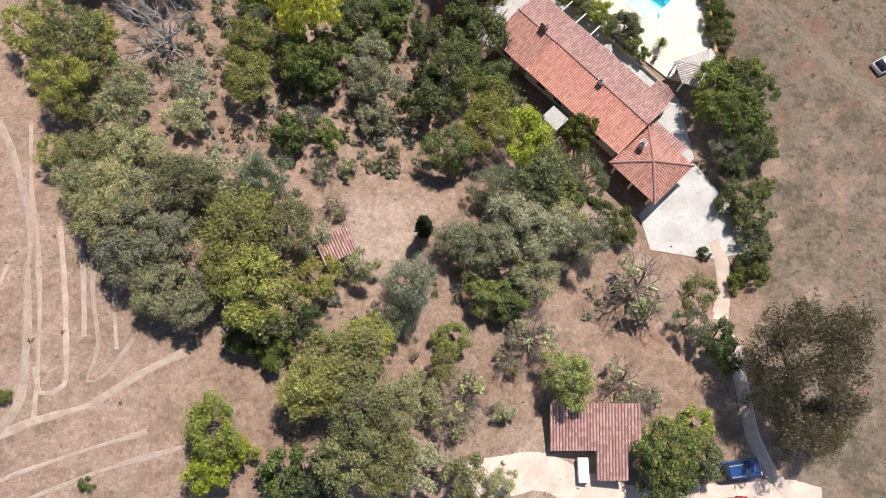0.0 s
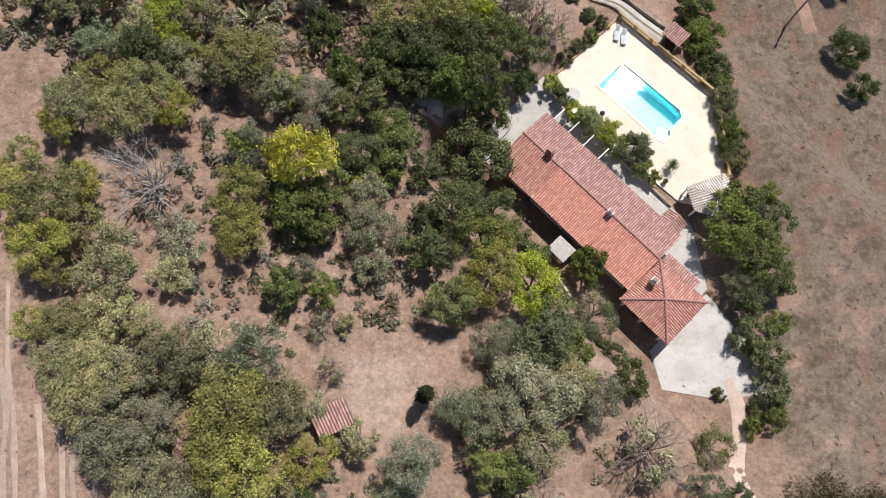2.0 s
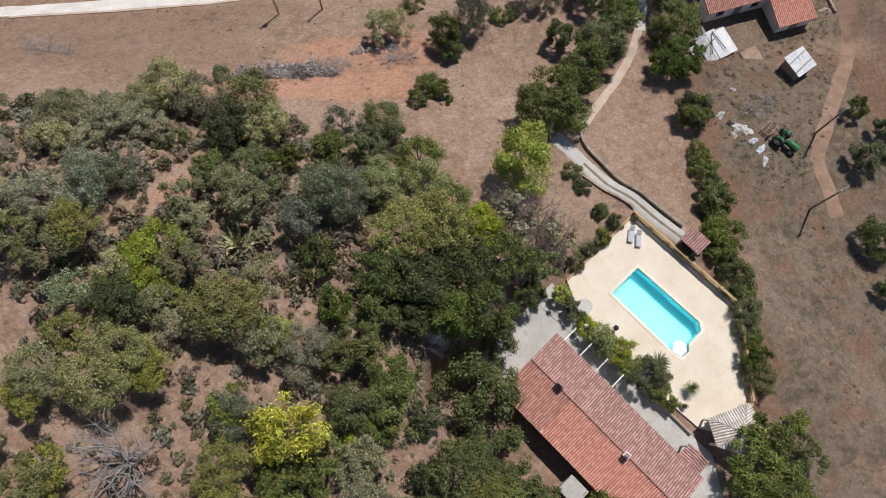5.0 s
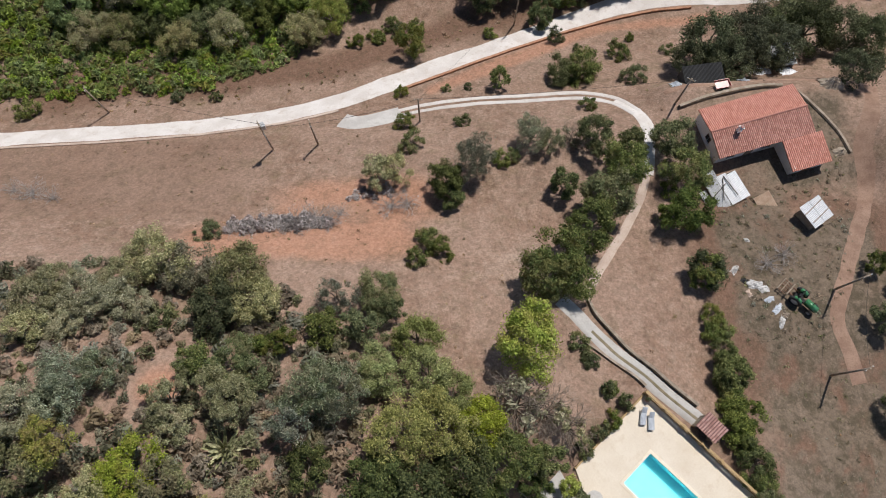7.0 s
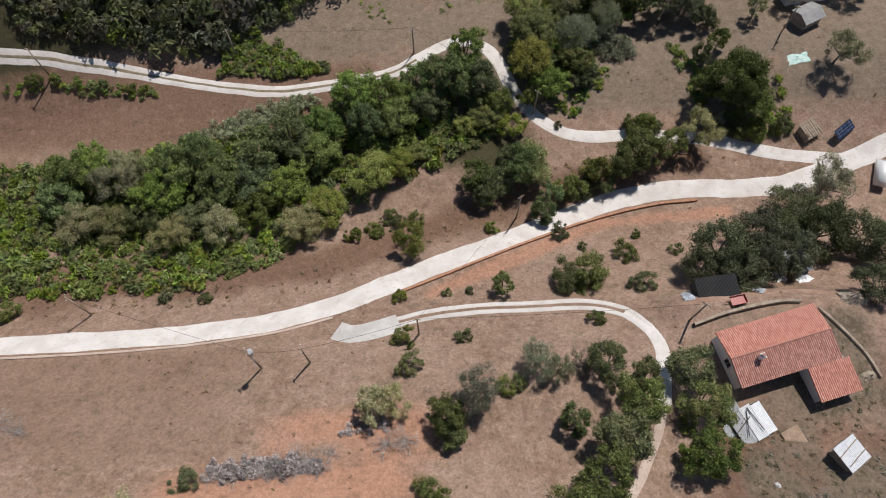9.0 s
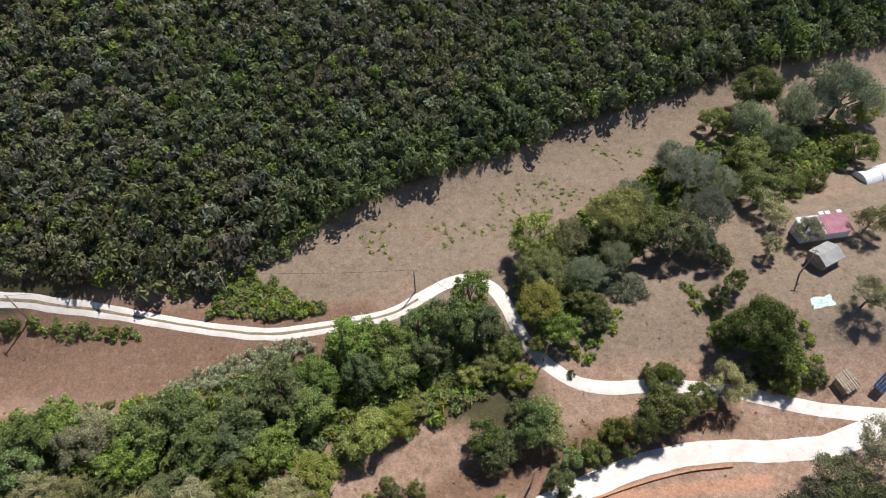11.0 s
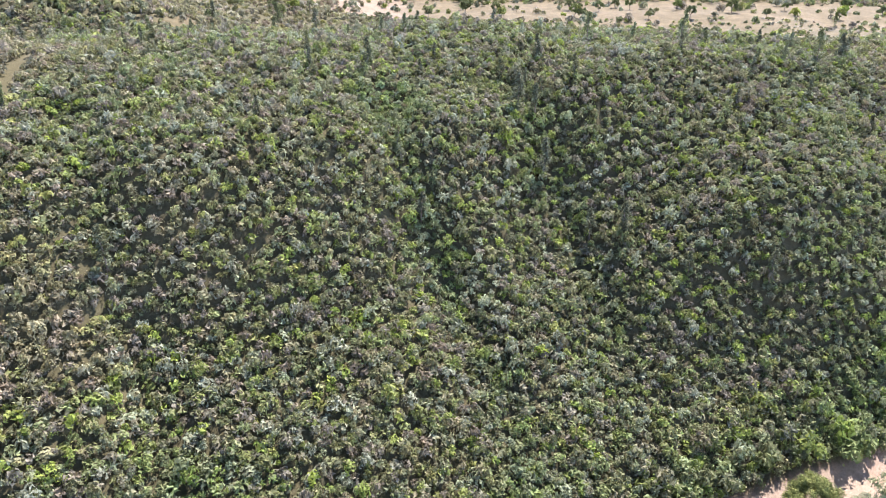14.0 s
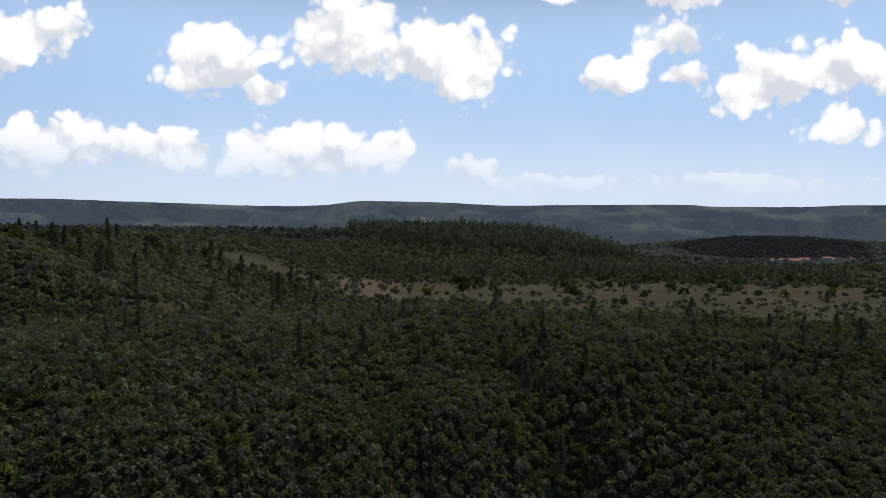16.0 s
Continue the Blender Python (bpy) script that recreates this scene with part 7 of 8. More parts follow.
# ---- single plants ----


def branching(k, spread_a, length, seed_r, tips=3):
    """A leafless crown: limbs that fork twice."""
    wood = []
    for i in range(k):
        a = 6.283 * i / k + rng.uniform(-0.4, 0.4)
        d = np.array((math.cos(a) * spread_a, math.sin(a) * spread_a, rng.uniform(0.45, 0.9)))
        base, tip = np.array((0, 0, 0.25 * length)), np.array((0, 0, 0.25 * length)) + d * length * rng.uniform(0.45, 0.6)
        wood.append(tube(bent(base, tip, 0.1), seed_r * 0.5, seed_r * 0.28, 4))
        for _ in range(tips):
            t2 = tip + (d * 0.5 + unit_rows(1)[0] * 0.55) * length * 0.5
            wood.append(tube(bent(tip, t2, 0.14), seed_r * 0.26, seed_r * 0.12, 3))
            for _ in range(tips + 1):
                t3 = t2 + (d * 0.25 + unit_rows(1)[0] * 0.6) * length * 0.38
                wood.append(tube(bent(t2, t3, 0.2), seed_r * 0.12, seed_r * 0.04, 3))
    return joined(wood)


def bare_tree(mat, label, sparse):
    base = new("bare_tree")
    part("trunk", mesh_of("trunk", *tube(bent((0, 0, -0.3), (0.03, 0, 0.5), 0.05), 0.11, 0.08), [mat], True), base)
    part("bare_crown", mesh_of("bare_crown", *joined([branching(9, 0.8, 1.5, 0.075, 4), branching(7, 0.45, 1.7, 0.07, 4)]), [mat], True), base)
    if sparse:
        c = crown_centres(14, 1.0, 0.85, 0.7, 0.2)
        part("sparse_crown", mesh_of("sparse_crown", *leaf_cloud(c, np.full(14, 0.24), 34, 0.13, 1.8), [LEAF["olive"]]), base)
    return tagged(base, label, "bare tree")


for i, (x, y, r) in enumerate(GARDEN_BARE + GROVE_BARE + SLOPE_BARE + LANE_BARE):
    grey = (y > 30 and x < -20)
    stand(("bare", grey), lambda: bare_tree(GREY_TWIG if grey else BROWN_TWIG, "dead grey leafless tree among pines" if grey else "half-bare brown shrub with sparse leaves", not grey), x, y, r * (1.3 if grey else 1.05))


def bush_of_twigs():
    base = new("dead_bush")
    part("twig_mound", mesh_of("twig_mound", *joined([branching(10, 1.0, 1.0, 0.05, 4), branching(9, 0.5, 0.9, 0.045, 4)]), [GREY_TWIG], True), base)
    part("stem", mesh_of("stem", *tube([(0, 0, -0.2), (0, 0, 0.3)], 0.07, 0.04, 5), [GREY_TWIG], True), base)
    return tagged(base, "low mound of dead silver-grey twigs", "dead bush", "dead bushes on the bank")


for x, y, r in [(-15.3, 81.8, 2.1), (-17.8, 81.1, 1.9), (-20.5, 81, 1.7), (-22.9, 80.2, 1.6), (-25.5, 79.8, 1.1), (-12.8, 82.8, 1.2), (-6.7, 83.9, 1.9), (-4.6, 84.3, 1.7), (-52.6, 86.3, 2.1), (-49.4, 85.4, 1.5), (-55.5, 87, 1.4), (38.6, 76.3, 1.7), (41, 77.5, 1.5), (-14, 81.2, 1.5), (-19, 80.4, 1.3), (-16.6, 82.6, 1.2)]:
    stand(("twigs",), bush_of_twigs, x, y, r, squash=0.62)


def rosette(name, k, length, width, rise, mat, label, category, stem=0.0):
    base = new(name)
    v, f = [], []
    for i in range(k):
        a, up = 6.283 * i * 0.618, rise * (0.25 + 0.95 * i / k) + rng.uniform(-0.1, 0.1)
        d, s = np.array((math.cos(a), math.sin(a), 0)), np.array((-math.sin(a), math.cos(a), 0))
        for j, q in enumerate(np.linspace(0, 1, 5)):
            p = d * q * length * math.cos(up) + np.array((0, 0, stem + q * length * math.sin(up) - 0.25 * length * q * q * (1.2 - up)))
            w = width * (0.6 + 0.8 * q) * (1 - q ** 3)
            v += [p - s * w / 2 + (0, 0, 0.25 * w), p, p + s * w / 2 + (0, 0, 0.25 * w)]
            if j:
                o = len(v) - 6
                f += [(o, o + 1, o + 4, o + 3), (o + 1, o + 2, o + 5, o + 4)]
    part("rosette", mesh_of("rosette", np.array(v), np.array(f), [mat]), base)
    part("stem", mesh_of("stem", *tube([(0, 0, -0.25), (0, 0, stem + 0.2)], 0.14, 0.1, 6), [BARK], True), base)
    return tagged(base, label, category)


for x, y, r in [(-2.9, 37.7, 1.3), (25.4, 41.6, 1.1), (22, 44.2, 1.6), (27.2, 88, 0.9), (14.5, 158.5, 1.8), (17.5, 160.5, 1.8), (20, 157.5, 1.6), (23, 161.5, 1.6), (49, 182, 2.2)]:
    stand(("yucca",), lambda: rosette("yucca", 60, 1.0, 0.09, 1.15, LEAF["blade"], "spiky yellow-green yucca with sword leaves", "yucca", 0.7), x, y, r)
for x, y, r in [(-20.1, 55.1, 2.5), (-20.3, 64.8, 1.0), (-21.2, 53.6, 1.3)]:
    stand(("agave",), lambda: rosette("agave", 26, 1.0, 0.16, 1.2, LEAF["pale_blade"], "large pale agave with long stiff blades", "agave", 0.05), x, y, r)


def column_tree():
    base = new("cypress")
    z = np.linspace(0.35, 4.6, 34)
    w = 0.62 * np.sin(np.clip((z + 0.5) / 5.2, 0, 1) * math.pi) ** 0.7 + 0.08
    a = rng.uniform(0, 6.28, 34)
    c = np.stack((np.cos(a) * w * 0.45, np.sin(a) * w * 0.45, z), 1)
    part("crown", mesh_of("crown", *leaf_cloud(c, w * 0.62, 95, 0.15, 1.6, loose=0.05), [LEAF["cypress"]]), base)
    part("trunk", mesh_of("trunk", *tube([(0, 0, -0.3), (0, 0, 1.2)], 0.12, 0.09), [BARK], True), base)
    return tagged(base, "dark slender cypress beside the bare clearing", "cypress")


stand(("cypress",), column_tree, -1.75, 16.4, 1.2, lean=1)
# the vine hedge on the terrace edge
plant("acacia", [(14.9, 47.9, 1.3), (15.8, 46.9, 1.5), (16.8, 46.0, 1.6), (17.9, 45.0, 1.6), (19.0, 44.0, 1.5)], "vine hedge along terrace")
plant("oak_tree", [(20.9, 43.2, 1.9), (21.9, 41.6, 1.3), (22.8, 40.4, 1.0), (13.2, 50.0, 1.0), (14.2, 49.0, 0.8)], "garden bushes along terrace")

# tall thin pines that stand out of the scrub


def slim_pine():
    base = new("slim_pine")
    z = np.linspace(1.6, 5.6, 26)
    w = (1.25 - 0.17 * z) * rng.uniform(0.5, 1.0, 26)
    a = rng.uniform(0, 6.28, 26)
    c = np.stack((np.cos(a) * w * 0.8, np.sin(a) * w * 0.8, z), 1)
    part("crown", mesh_of("crown", *leaf_cloud(c, 0.2 + 0.42 * w, 30, 0.2, 2.0, loose=0.3), [LEAF["wild_olive"]]), base)
    part("trunk", mesh_of("trunk", *tube([(0, 0, -0.5), (0.05, 0, 3), (0, 0.04, 5.7)], 0.11, 0.03), [BARK], True), base)
    return tagged(base, "thin dark pine rising above the hill scrub", "pine tree", "pines on the hill")


for i in range(70):
    x, y = rng.uniform(-115, 110), rng.uniform(228, 318)
    if abs(x) < 30 + 0.6 * (y - 110) and (i % 3 == 0 or y > 272):
        stand(("slim",), slim_pine, x, y, rng.uniform(0.7, 1.15), lean=4)
for x, y, r in [(17, 271, 1.6), (21.7, 256, 1.7), (38, 301, 1.5), (98, 296, 1.5), (106, 300, 1.4), (-92, 331, 1.6), (-108, 327, 1.5), (20.6, 268, 1.4), (37.5, 244.5, 1.6), (-18, 274, 1.4), (-58, 217, 1.5), (67, 313, 1.5), (31, 246, 1.3), (-5, 240, 1.3), (-93, 520, 2.2), (-91, 541, 2.4), (-142, 548, 2.2), (-194, 524, 2.4), (-162, 421, 2.0)]:
    stand(("slim",), slim_pine, x, y, r, lean=3)
for i in range(40):
    stand(("slim",), slim_pine, rng.uniform(-270, -50), rng.uniform(345, 545), rng.uniform(1.4, 2.3), lean=3)
for i in range(46):
    x, y = rng.uniform(-40, 330), rng.uniform(560, 660)
    stand(("meadow",), lambda: tagged(grow("carob_tree", 1, 0), "lone dark tree on the dry meadow", "tree", "meadow trees"), x, y, rng.uniform(1.0, 2.3), squash=1.2)

for i in range(44):
    x, y = rng.uniform(-250, -85), rng.uniform(356, 560)
    if y > 356 + 0.2 * abs(x + 120):
        stand(("knoll", i % 2), lambda: tagged(grow(("oak_tree", "carob_tree")[i % 2], 1, 0), "spreading evergreen tree on the scrubby knoll", "tree", "knoll trees"), x, y, rng.uniform(1.0, 2.0), squash=1.15)

# ---- poles and wires ----


def pole(x, y, high, kit=False):
    base = tagged(new("utility_pole"), "weathered wooden utility pole in dry ground" if not kit else "wooden utility pole carrying a transformer", "utility pole", "utility poles")
    base.matrix_basis = pose(x, y, gz(x, y), rng.uniform(-1, 1), rng.uniform(-1, 1), rng.uniform(0, 360))
    part("shaft", rod((0, 0, -0.6), (0, 0, high), 0.14, 0.1, WOOD, 10, "shaft"), base)
    part("cross_arm", solid([(-0.55, 0.55, -0.05, 0.05, high - 0.35, high - 0.25)], WOOD, 0.01), base)
    for q in (-0.48, 0.0, 0.48):
        part("insulator", rod((q, 0, high - 0.25), (q, 0, high - 0.08), 0.045, 0.03, PLASTIC, 8, "insulator"), base)
    if kit:
        part("transformer", solid([(-0.35, 0.35, 0.12, 0.62, high - 1.7, high - 0.8)], TIN, 0.04), base, "grey transformer box")
        part("stay", rod((0.9, 0, -0.1), (0, 0, high * 0.75), 0.03, 0.03, TIN, 6, "stay"), base)
    return (x, y, gz(x, y) + high - 0.1)


tops = [pole(*p) for p in [(-50.9, 103.9, 7.5), (-23.3, 94, 8.0, True), (-17.2, 94.7, 6.5), (-3.4, 98.8, 6.5), (11.4, 120.7, 7.0), (31, 99.4, 6.5), (43.7, 62.9, 7.5), (46.1, 73, 7.0), (-37, 153.5, 7.5), (-68.3, 148, 7.5), (-5.3, 153.8, 6.5), (15.1, 140.4, 6.5), (57.9, 153.9, 6.5)]]


def wire(a, b, sag=0.7):
    s = np.linspace(0, 1, 14)[:, None]
    p = np.array(a) * (1 - s) + np.array(b) * s
    p[:, 2] -= 4 * sag * (s * (1 - s))[:, 0]
    tagged(new("overhead_cable", mesh_of("overhead_cable", *tube(p, 0.018, 0.018, 4), [BLACK])), "thin black cable strung between wooden poles", "cable", "overhead cables")


for i, j in ((0, 1), (1, 2), (2, 3), (3, 5), (6, 7), (9, 8), (8, 10), (10, 11), (3, 4)):
    wire(tops[i], tops[j])
wire((-3.4, 60, gz(-3.4, 60) + 7), (20, 40, -3.5), 0.9)

# ---- vehicles ----


def paint(name, colour):
    m, n = fresh(name)
    p = surface(n, n.mix(n.noise(place(n), 2.0, 4.0), colour, tuple(c * 0.85 for c in colour)), 0.3, spec=0.5)
    p.inputs["Coat Weight"].default_value, p.inputs["Coat Roughness"].default_value = 0.6, 0.08
    return finish(m, n, p)


def hull(profile, half, mat, name, tuck=0.0):
    """A car shell: a side profile drawn across the width, narrower towards the roof."""
    zmax = max(z for _, z in profile)
    bm = bmesh.new()
    sides = [[bm.verts.new((x, s * (half - tuck * max(0, (z - 0.75)) / max(0.1, zmax - 0.75)), z)) for x, z in profile] for s in (-1, 1)]
    k = len(profile)
    for i in range(k):
        bm.faces.new((sides[0][i], sides[0][(i + 1) % k], sides[1][(i + 1) % k], sides[1][i]))
    bm.faces.new(sides[0])
    bm.faces.new(sides[1])
    bmesh.ops.recalc_face_normals(bm, faces=bm.faces)
    bmesh.ops.bevel(bm, geom=bm.edges[:], offset=0.05, segments=2, affect="EDGES", clamp_overlap=True)
    return bm_mesh(bm, mat, name, True)


def wheel(parent, x, y, r, w):
    t = part("wheel", rod((x, y - w / 2, r), (x, y + w / 2, r), r, r, BLACK, 16, "tyre"), parent)
    part("rim", rod((x, y - w / 2 - 0.01, r), (x, y + w / 2 + 0.01, r), r * 0.6, r * 0.6, TIN, 12, "rim"), t)


def car(name, colour, at, turn, label, van=False):
    base = tagged(new(name), label, "van" if van else "car")
    base.matrix_basis = pose(at[0], at[1], gz(*at) + 0.08, 0, 0, turn)
    m = paint(name + "_paint", colour)
    if van:
        body_p = [(-2.45, 0.35), (2.4, 0.35), (2.5, 0.9), (2.1, 1.15), (1.45, 1.95), (-2.35, 2.05), (-2.5, 1.2)]
        part("body", hull(body_p, 0.95, m, "body", 0.1), base)
        part("windscreen", solid([(-0.35, 0.35, -0.78, 0.78, -0.015, 0.015)], GLASS_M, 0.01), base).matrix_local = pose(1.82, 0, 1.57, 0, 51, 0)
    else:
        part("body", hull([(-2.0, 0.3), (2.0, 0.3), (2.08, 0.62), (1.15, 0.88), (-1.75, 0.92), (-2.08, 0.7)], 0.86, m, "body"), base)
        part("cabin", hull([(0.95, 0.88), (0.3, 1.4), (-1.2, 1.43), (-1.85, 0.9)], 0.82, GLASS_M, "cabin", 0.2), base)
        part("roof", solid([(-1.15, 0.28, -0.6, 0.6, 1.4, 1.47)], m, 0.03), base)
        for y in (-0.5, 0.5):
            part("roof_rail", solid([(-1.1, 0.2, y - 0.03, y + 0.03, 1.48, 1.54)], TIN, 0.01), base)
    for x in (-1.35, 1.35):
        for y in (-0.8, 0.8):
            wheel(base, x, y, 0.32, 0.2)
    for y in (-0.6, 0.6):
        part("headlight", solid([((2.42 if van else 1.98), (2.5 if van else 2.06), y - 0.16, y + 0.16, 0.62, 0.78)], PLASTIC, 0.02), base)


car("blue_car", (0.02, 0.06, 0.2), (27.5, -5.3), 8, "dark blue hatchback with roof rails parked under trees")
car("red_car", (0.5, 0.05, 0.03), (26.0, -8.6), 4, "bright red car parked beside the blue one")
car("white_van", (0.75, 0.76, 0.76), (69.4, 127.4), 70, "white delivery van parked at the road fork", True)
car("white_car", (0.7, 0.7, 0.7), (54.6, 41.6), 30, "small white car at the field edge")

tractor = tagged(new("tractor"), "old green farm tractor with a rusty front loader", "tractor")
tractor.matrix_basis = pose(41.6, 71.4, gz(41.6, 71.4) + 0.05, 0, 0, -45)
GREEN = paint("tractor_green", (0.05, 0.2, 0.07))
part("bonnet", hull([(0.1, 0.75), (1.75, 0.75), (1.75, 1.25), (0.1, 1.4)], 0.33, GREEN, "bonnet"), tractor)
part("chassis", solid([(-1.2, 1.7, -0.22, 0.22, 0.5, 0.78)], BLACK, 0.03), tractor)
for y in (-0.72, 0.72):
    part("mudguard", hull([(-1.35, 0.95), (-0.1, 0.95), (-0.2, 1.35), (-0.6, 1.55), (-1.1, 1.45)], 0.2, GREEN, "mudguard"), tractor).matrix_local = pose(0, y * 0.88, 0)
    wheel(tractor, -0.7, y, 0.75, 0.36)
    wheel(tractor, 1.3, y * 0.82, 0.42, 0.24)
    part("loader_arm", solid([(-1.9, -0.4, y * 0.6 - 0.06, y * 0.6 + 0.06, 0.7, 0.85)], RUST, 0.01), tractor)
part("seat", solid([(-0.85, -0.35, -0.25, 0.25, 0.95, 1.08), (-0.9, -0.8, -0.25, 0.25, 1.08, 1.5)], BLACK, 0.03), tractor)
part("roll_bar", solid([(-0.9, -0.82, -0.5, -0.42, 0.9, 2.2), (-0.9, -0.82, 0.42, 0.5, 0.9, 2.2), (-0.9, -0.82, -0.42, 0.42, 2.12, 2.2)], BLACK, 0.01), tractor)
part("exhaust", rod((0.9, 0.2, 1.2), (0.9, 0.2, 2.0), 0.04, 0.04, RUST, 8, "exhaust"), tractor)
for i in range(5):
    part("tine", solid([(-3.1, -1.9, -0.75 + 0.36 * i, -0.65 + 0.36 * i, 0.35, 0.45)], RUST, 0.01), tractor)
part("carrier", solid([(-2.0, -1.85, -0.85, 0.85, 0.3, 0.95), (-3.1, -3.0, -0.85, 0.85, 0.3, 0.6), (-2.6, -2.5, -0.85, 0.85, 0.3, 0.55)], WOOD, 0.02), tractor)

# ---- heaps of plastic sheeting and stones ----


def crumpled(name, x, y, sx, sy, h, mat, label, category, turn=0.0, seed=0):
    k = 21
    u, w = np.meshgrid(np.linspace(-1, 1, k), np.linspace(-1, 1, k))
    rr = np.hypot(u, w) * (1 + (0.3 if name == "boulder" else 0.75) * rough_field(u + seed * 3.7, w - seed * 2.1, 0.55, seed))
    c, s = math.cos(radians(turn)), math.sin(radians(turn))
    sx, sy = (0.75 * sx, 0.75 * sy) if name == "dumped_sheet" else (sx, sy)
    fx, fy = u * sx * (1 + 0.25 * rough_field(u, w + seed, 0.7, seed + 1)), w * sy * (1 + 0.25 * rough_field(u, w, 0.7, seed + 2))
    wx, wy = x + fx * c - fy * s, y + fx * s + fy * c
    z = ground_z(wx, wy) + np.clip(1 - rr, -0.06, 1) * h * (1.0 if name == "boulder" else 0.45) + 0.7 * h * np.abs(rough_field(u * 2, w * 2 + seed, 0.45, seed + 3)) * np.clip(1.15 - rr, 0, 1)
    v = np.stack((wx, wy, z), -1).reshape(-1, 3)
    keep_f = grid_faces(k, k)
    mid = rr.ravel()[keep_f].mean(1)
    return tagged(new(name, mesh_of(name, v, keep_f[mid < 1.12], [mat], False)), label, category)


GREYBLUE = plain("grey_sheeting", (0.35, 0.38, 0.42), (0.55, 0.58, 0.62), 2.5, 0.5, 0.3)
SOILED = plain("soiled_sheeting", (0.42, 0.4, 0.38), (0.66, 0.65, 0.63), 2.2, 0.6, 0.3, dirt=(0.3, 0.25, 0.2))
for i, (x, y, sx, sy, h, mat) in enumerate([(34.5, 75.4, 0.5, 1.0, 0.4, SOILED), (35.3, 74.0, 0.6, 0.5, 0.35, BLACK), (36.5, 73.5, 1.3, 0.8, 0.5, SOILED), (37.4, 73.0, 0.9, 0.7, 0.4, SOILED), (37.9, 71.7, 0.9, 0.5, 0.4, GREYBLUE), (38.7, 70.6, 1.1, 0.5, 0.3, GREYBLUE), (38.9, 69.0, 1.1, 0.45, 0.35, SOILED), (39.6, 69.8, 0.7, 0.5, 0.5, BROWN_TWIG), (36.9, 79.4, 0.4, 0.4, 0.3, SOILED), (35.6, 72.4, 0.6, 0.4, 0.25, TRACK)]):
    crumpled("dumped_sheet", x, y, sx, sy, h, mat, "crumpled dumped sheeting lying on dry weeds", "rubbish heap", -40 + 17 * i, i)
crumpled("tarpaulin", 59.4, 148.2, 1.7, 1.1, 0.35, plain("aqua_tarp", (0.35, 0.55, 0.5), (0.6, 0.72, 0.66), 1.5, 0.5), "crumpled pale turquoise tarpaulin on bare soil", "tarpaulin", 10, 21)
for i, (x, y, sx, sy, h, mat, nm) in enumerate([(45.6, 107.6, 1.6, 1.2, 1.2, PLASTIC, "white"), (49.5, 107.2, 1.3, 0.9, 0.8, PLASTIC, "white"), (42, 104.6, 1.0, 0.8, 0.8, GREYBLUE, "grey"), (32, 103.4, 1.2, 0.7, 0.9, GREYBLUE, "grey")]):
    crumpled("goods_cover", x, y, sx, sy, h, mat, nm + " sheet thrown over stored goods under trees", "goods cover", 25 * i, 30 + i)
crumpled("boulder", 52.5, 102.4, 1.7, 1.2, 1.4, STONE, "large rounded brown boulder by the farm track", "boulder", -15, 41)
crumpled("boulder", 51.8, 92.2, 0.9, 0.6, 0.5, STONE, "flat pale boulder at the field edge", "boulder", 15, 42)
shed = tagged(new("lean_to"), "dark lean-to with tin roof under the olives", "shed")
shed.matrix_basis = pose(48.9, 109.4, gz(48.9, 109.4), 0, 0, 12)
part("wall", solid([(-1.6, 1.6, -1.5, -1.42, -0.3, 1.9), (-1.6, -1.52, -1.42, 1.5, -0.3, 2.1), (1.52, 1.6, -1.42, 1.5, -0.3, 2.1)], DARK, 0.01), shed)
sheet_roof(shed, -1.7, 1.7, -1.7, 1.7, 2.0, 2.3, TIN)
shed = tagged(new("lean_to"), "black sheeted shelter under dense olive trees", "shed")
shed.matrix_basis = pose(35.6, 104.2, gz(35.6, 104.2), 0, 0, 8)
part("wall", solid([(-2.6, 2.6, 1.3, 1.38, -0.3, 2.0), (-2.6, -2.52, -1.3, 1.3, -0.3, 1.9), (2.52, 2.6, -1.3, 1.3, -0.3, 1.9)], DARK, 0.01), shed)
sheet_roof(shed, -2.8, 2.8, -1.5, 1.5, 1.95, 2.15, BLACK)
cart = tagged(new("cart"), "small rusty red farm cart by the wall", "cart")
cart.matrix_basis = pose(37.4, 101.9, gz(37.4, 101.9), 0, 0, 12)
RED = paint("cart_red", (0.35, 0.05, 0.03))
part("bed", solid([(-1.0, 1.0, -0.6, 0.6, 0.5, 0.58), (-1.0, 1.0, -0.62, -0.56, 0.58, 0.85), (-1.0, 1.0, 0.56, 0.62, 0.58, 0.85), (0.94, 1.0, -0.56, 0.56, 0.58, 0.85)], RED, 0.01), cart)
part("drawbar", solid([(-1.9, -1.0, -0.04, 0.04, 0.48, 0.56)], RUST, 0.01), cart)
for y in (-0.66, 0.66):
    wheel(cart, 0, y, 0.33, 0.14)


def dry_wall(name, pts, high, thick, label, mat=STONE):
    """A rubble wall that follows the land."""
    line = smooth_line(pts, 0.5)
    d = np.gradient(line, axis=0)
    d /= np.linalg.norm(d, axis=1)[:, None]
    s = np.stack((d[:, 1], -d[:, 0]), 1) * thick / 2
    z = ground_z(line[:, 0], line[:, 1])
    top = z + high * (1 + 0.15 * rough_field(line[:, 0], line[:, 1], 0.9, 5))
    rows = [np.column_stack((line - s * 1.15, z - 0.3)), np.column_stack((line - s, top)), np.column_stack((line + s, top)), np.column_stack((line + s * 1.15, z - 0.3))]
    v = np.stack(rows, 1).reshape(-1, 3)
    return tagged(new(name, mesh_of(name, v, grid_faces(4, len(line)), [mat])), label, "wall")


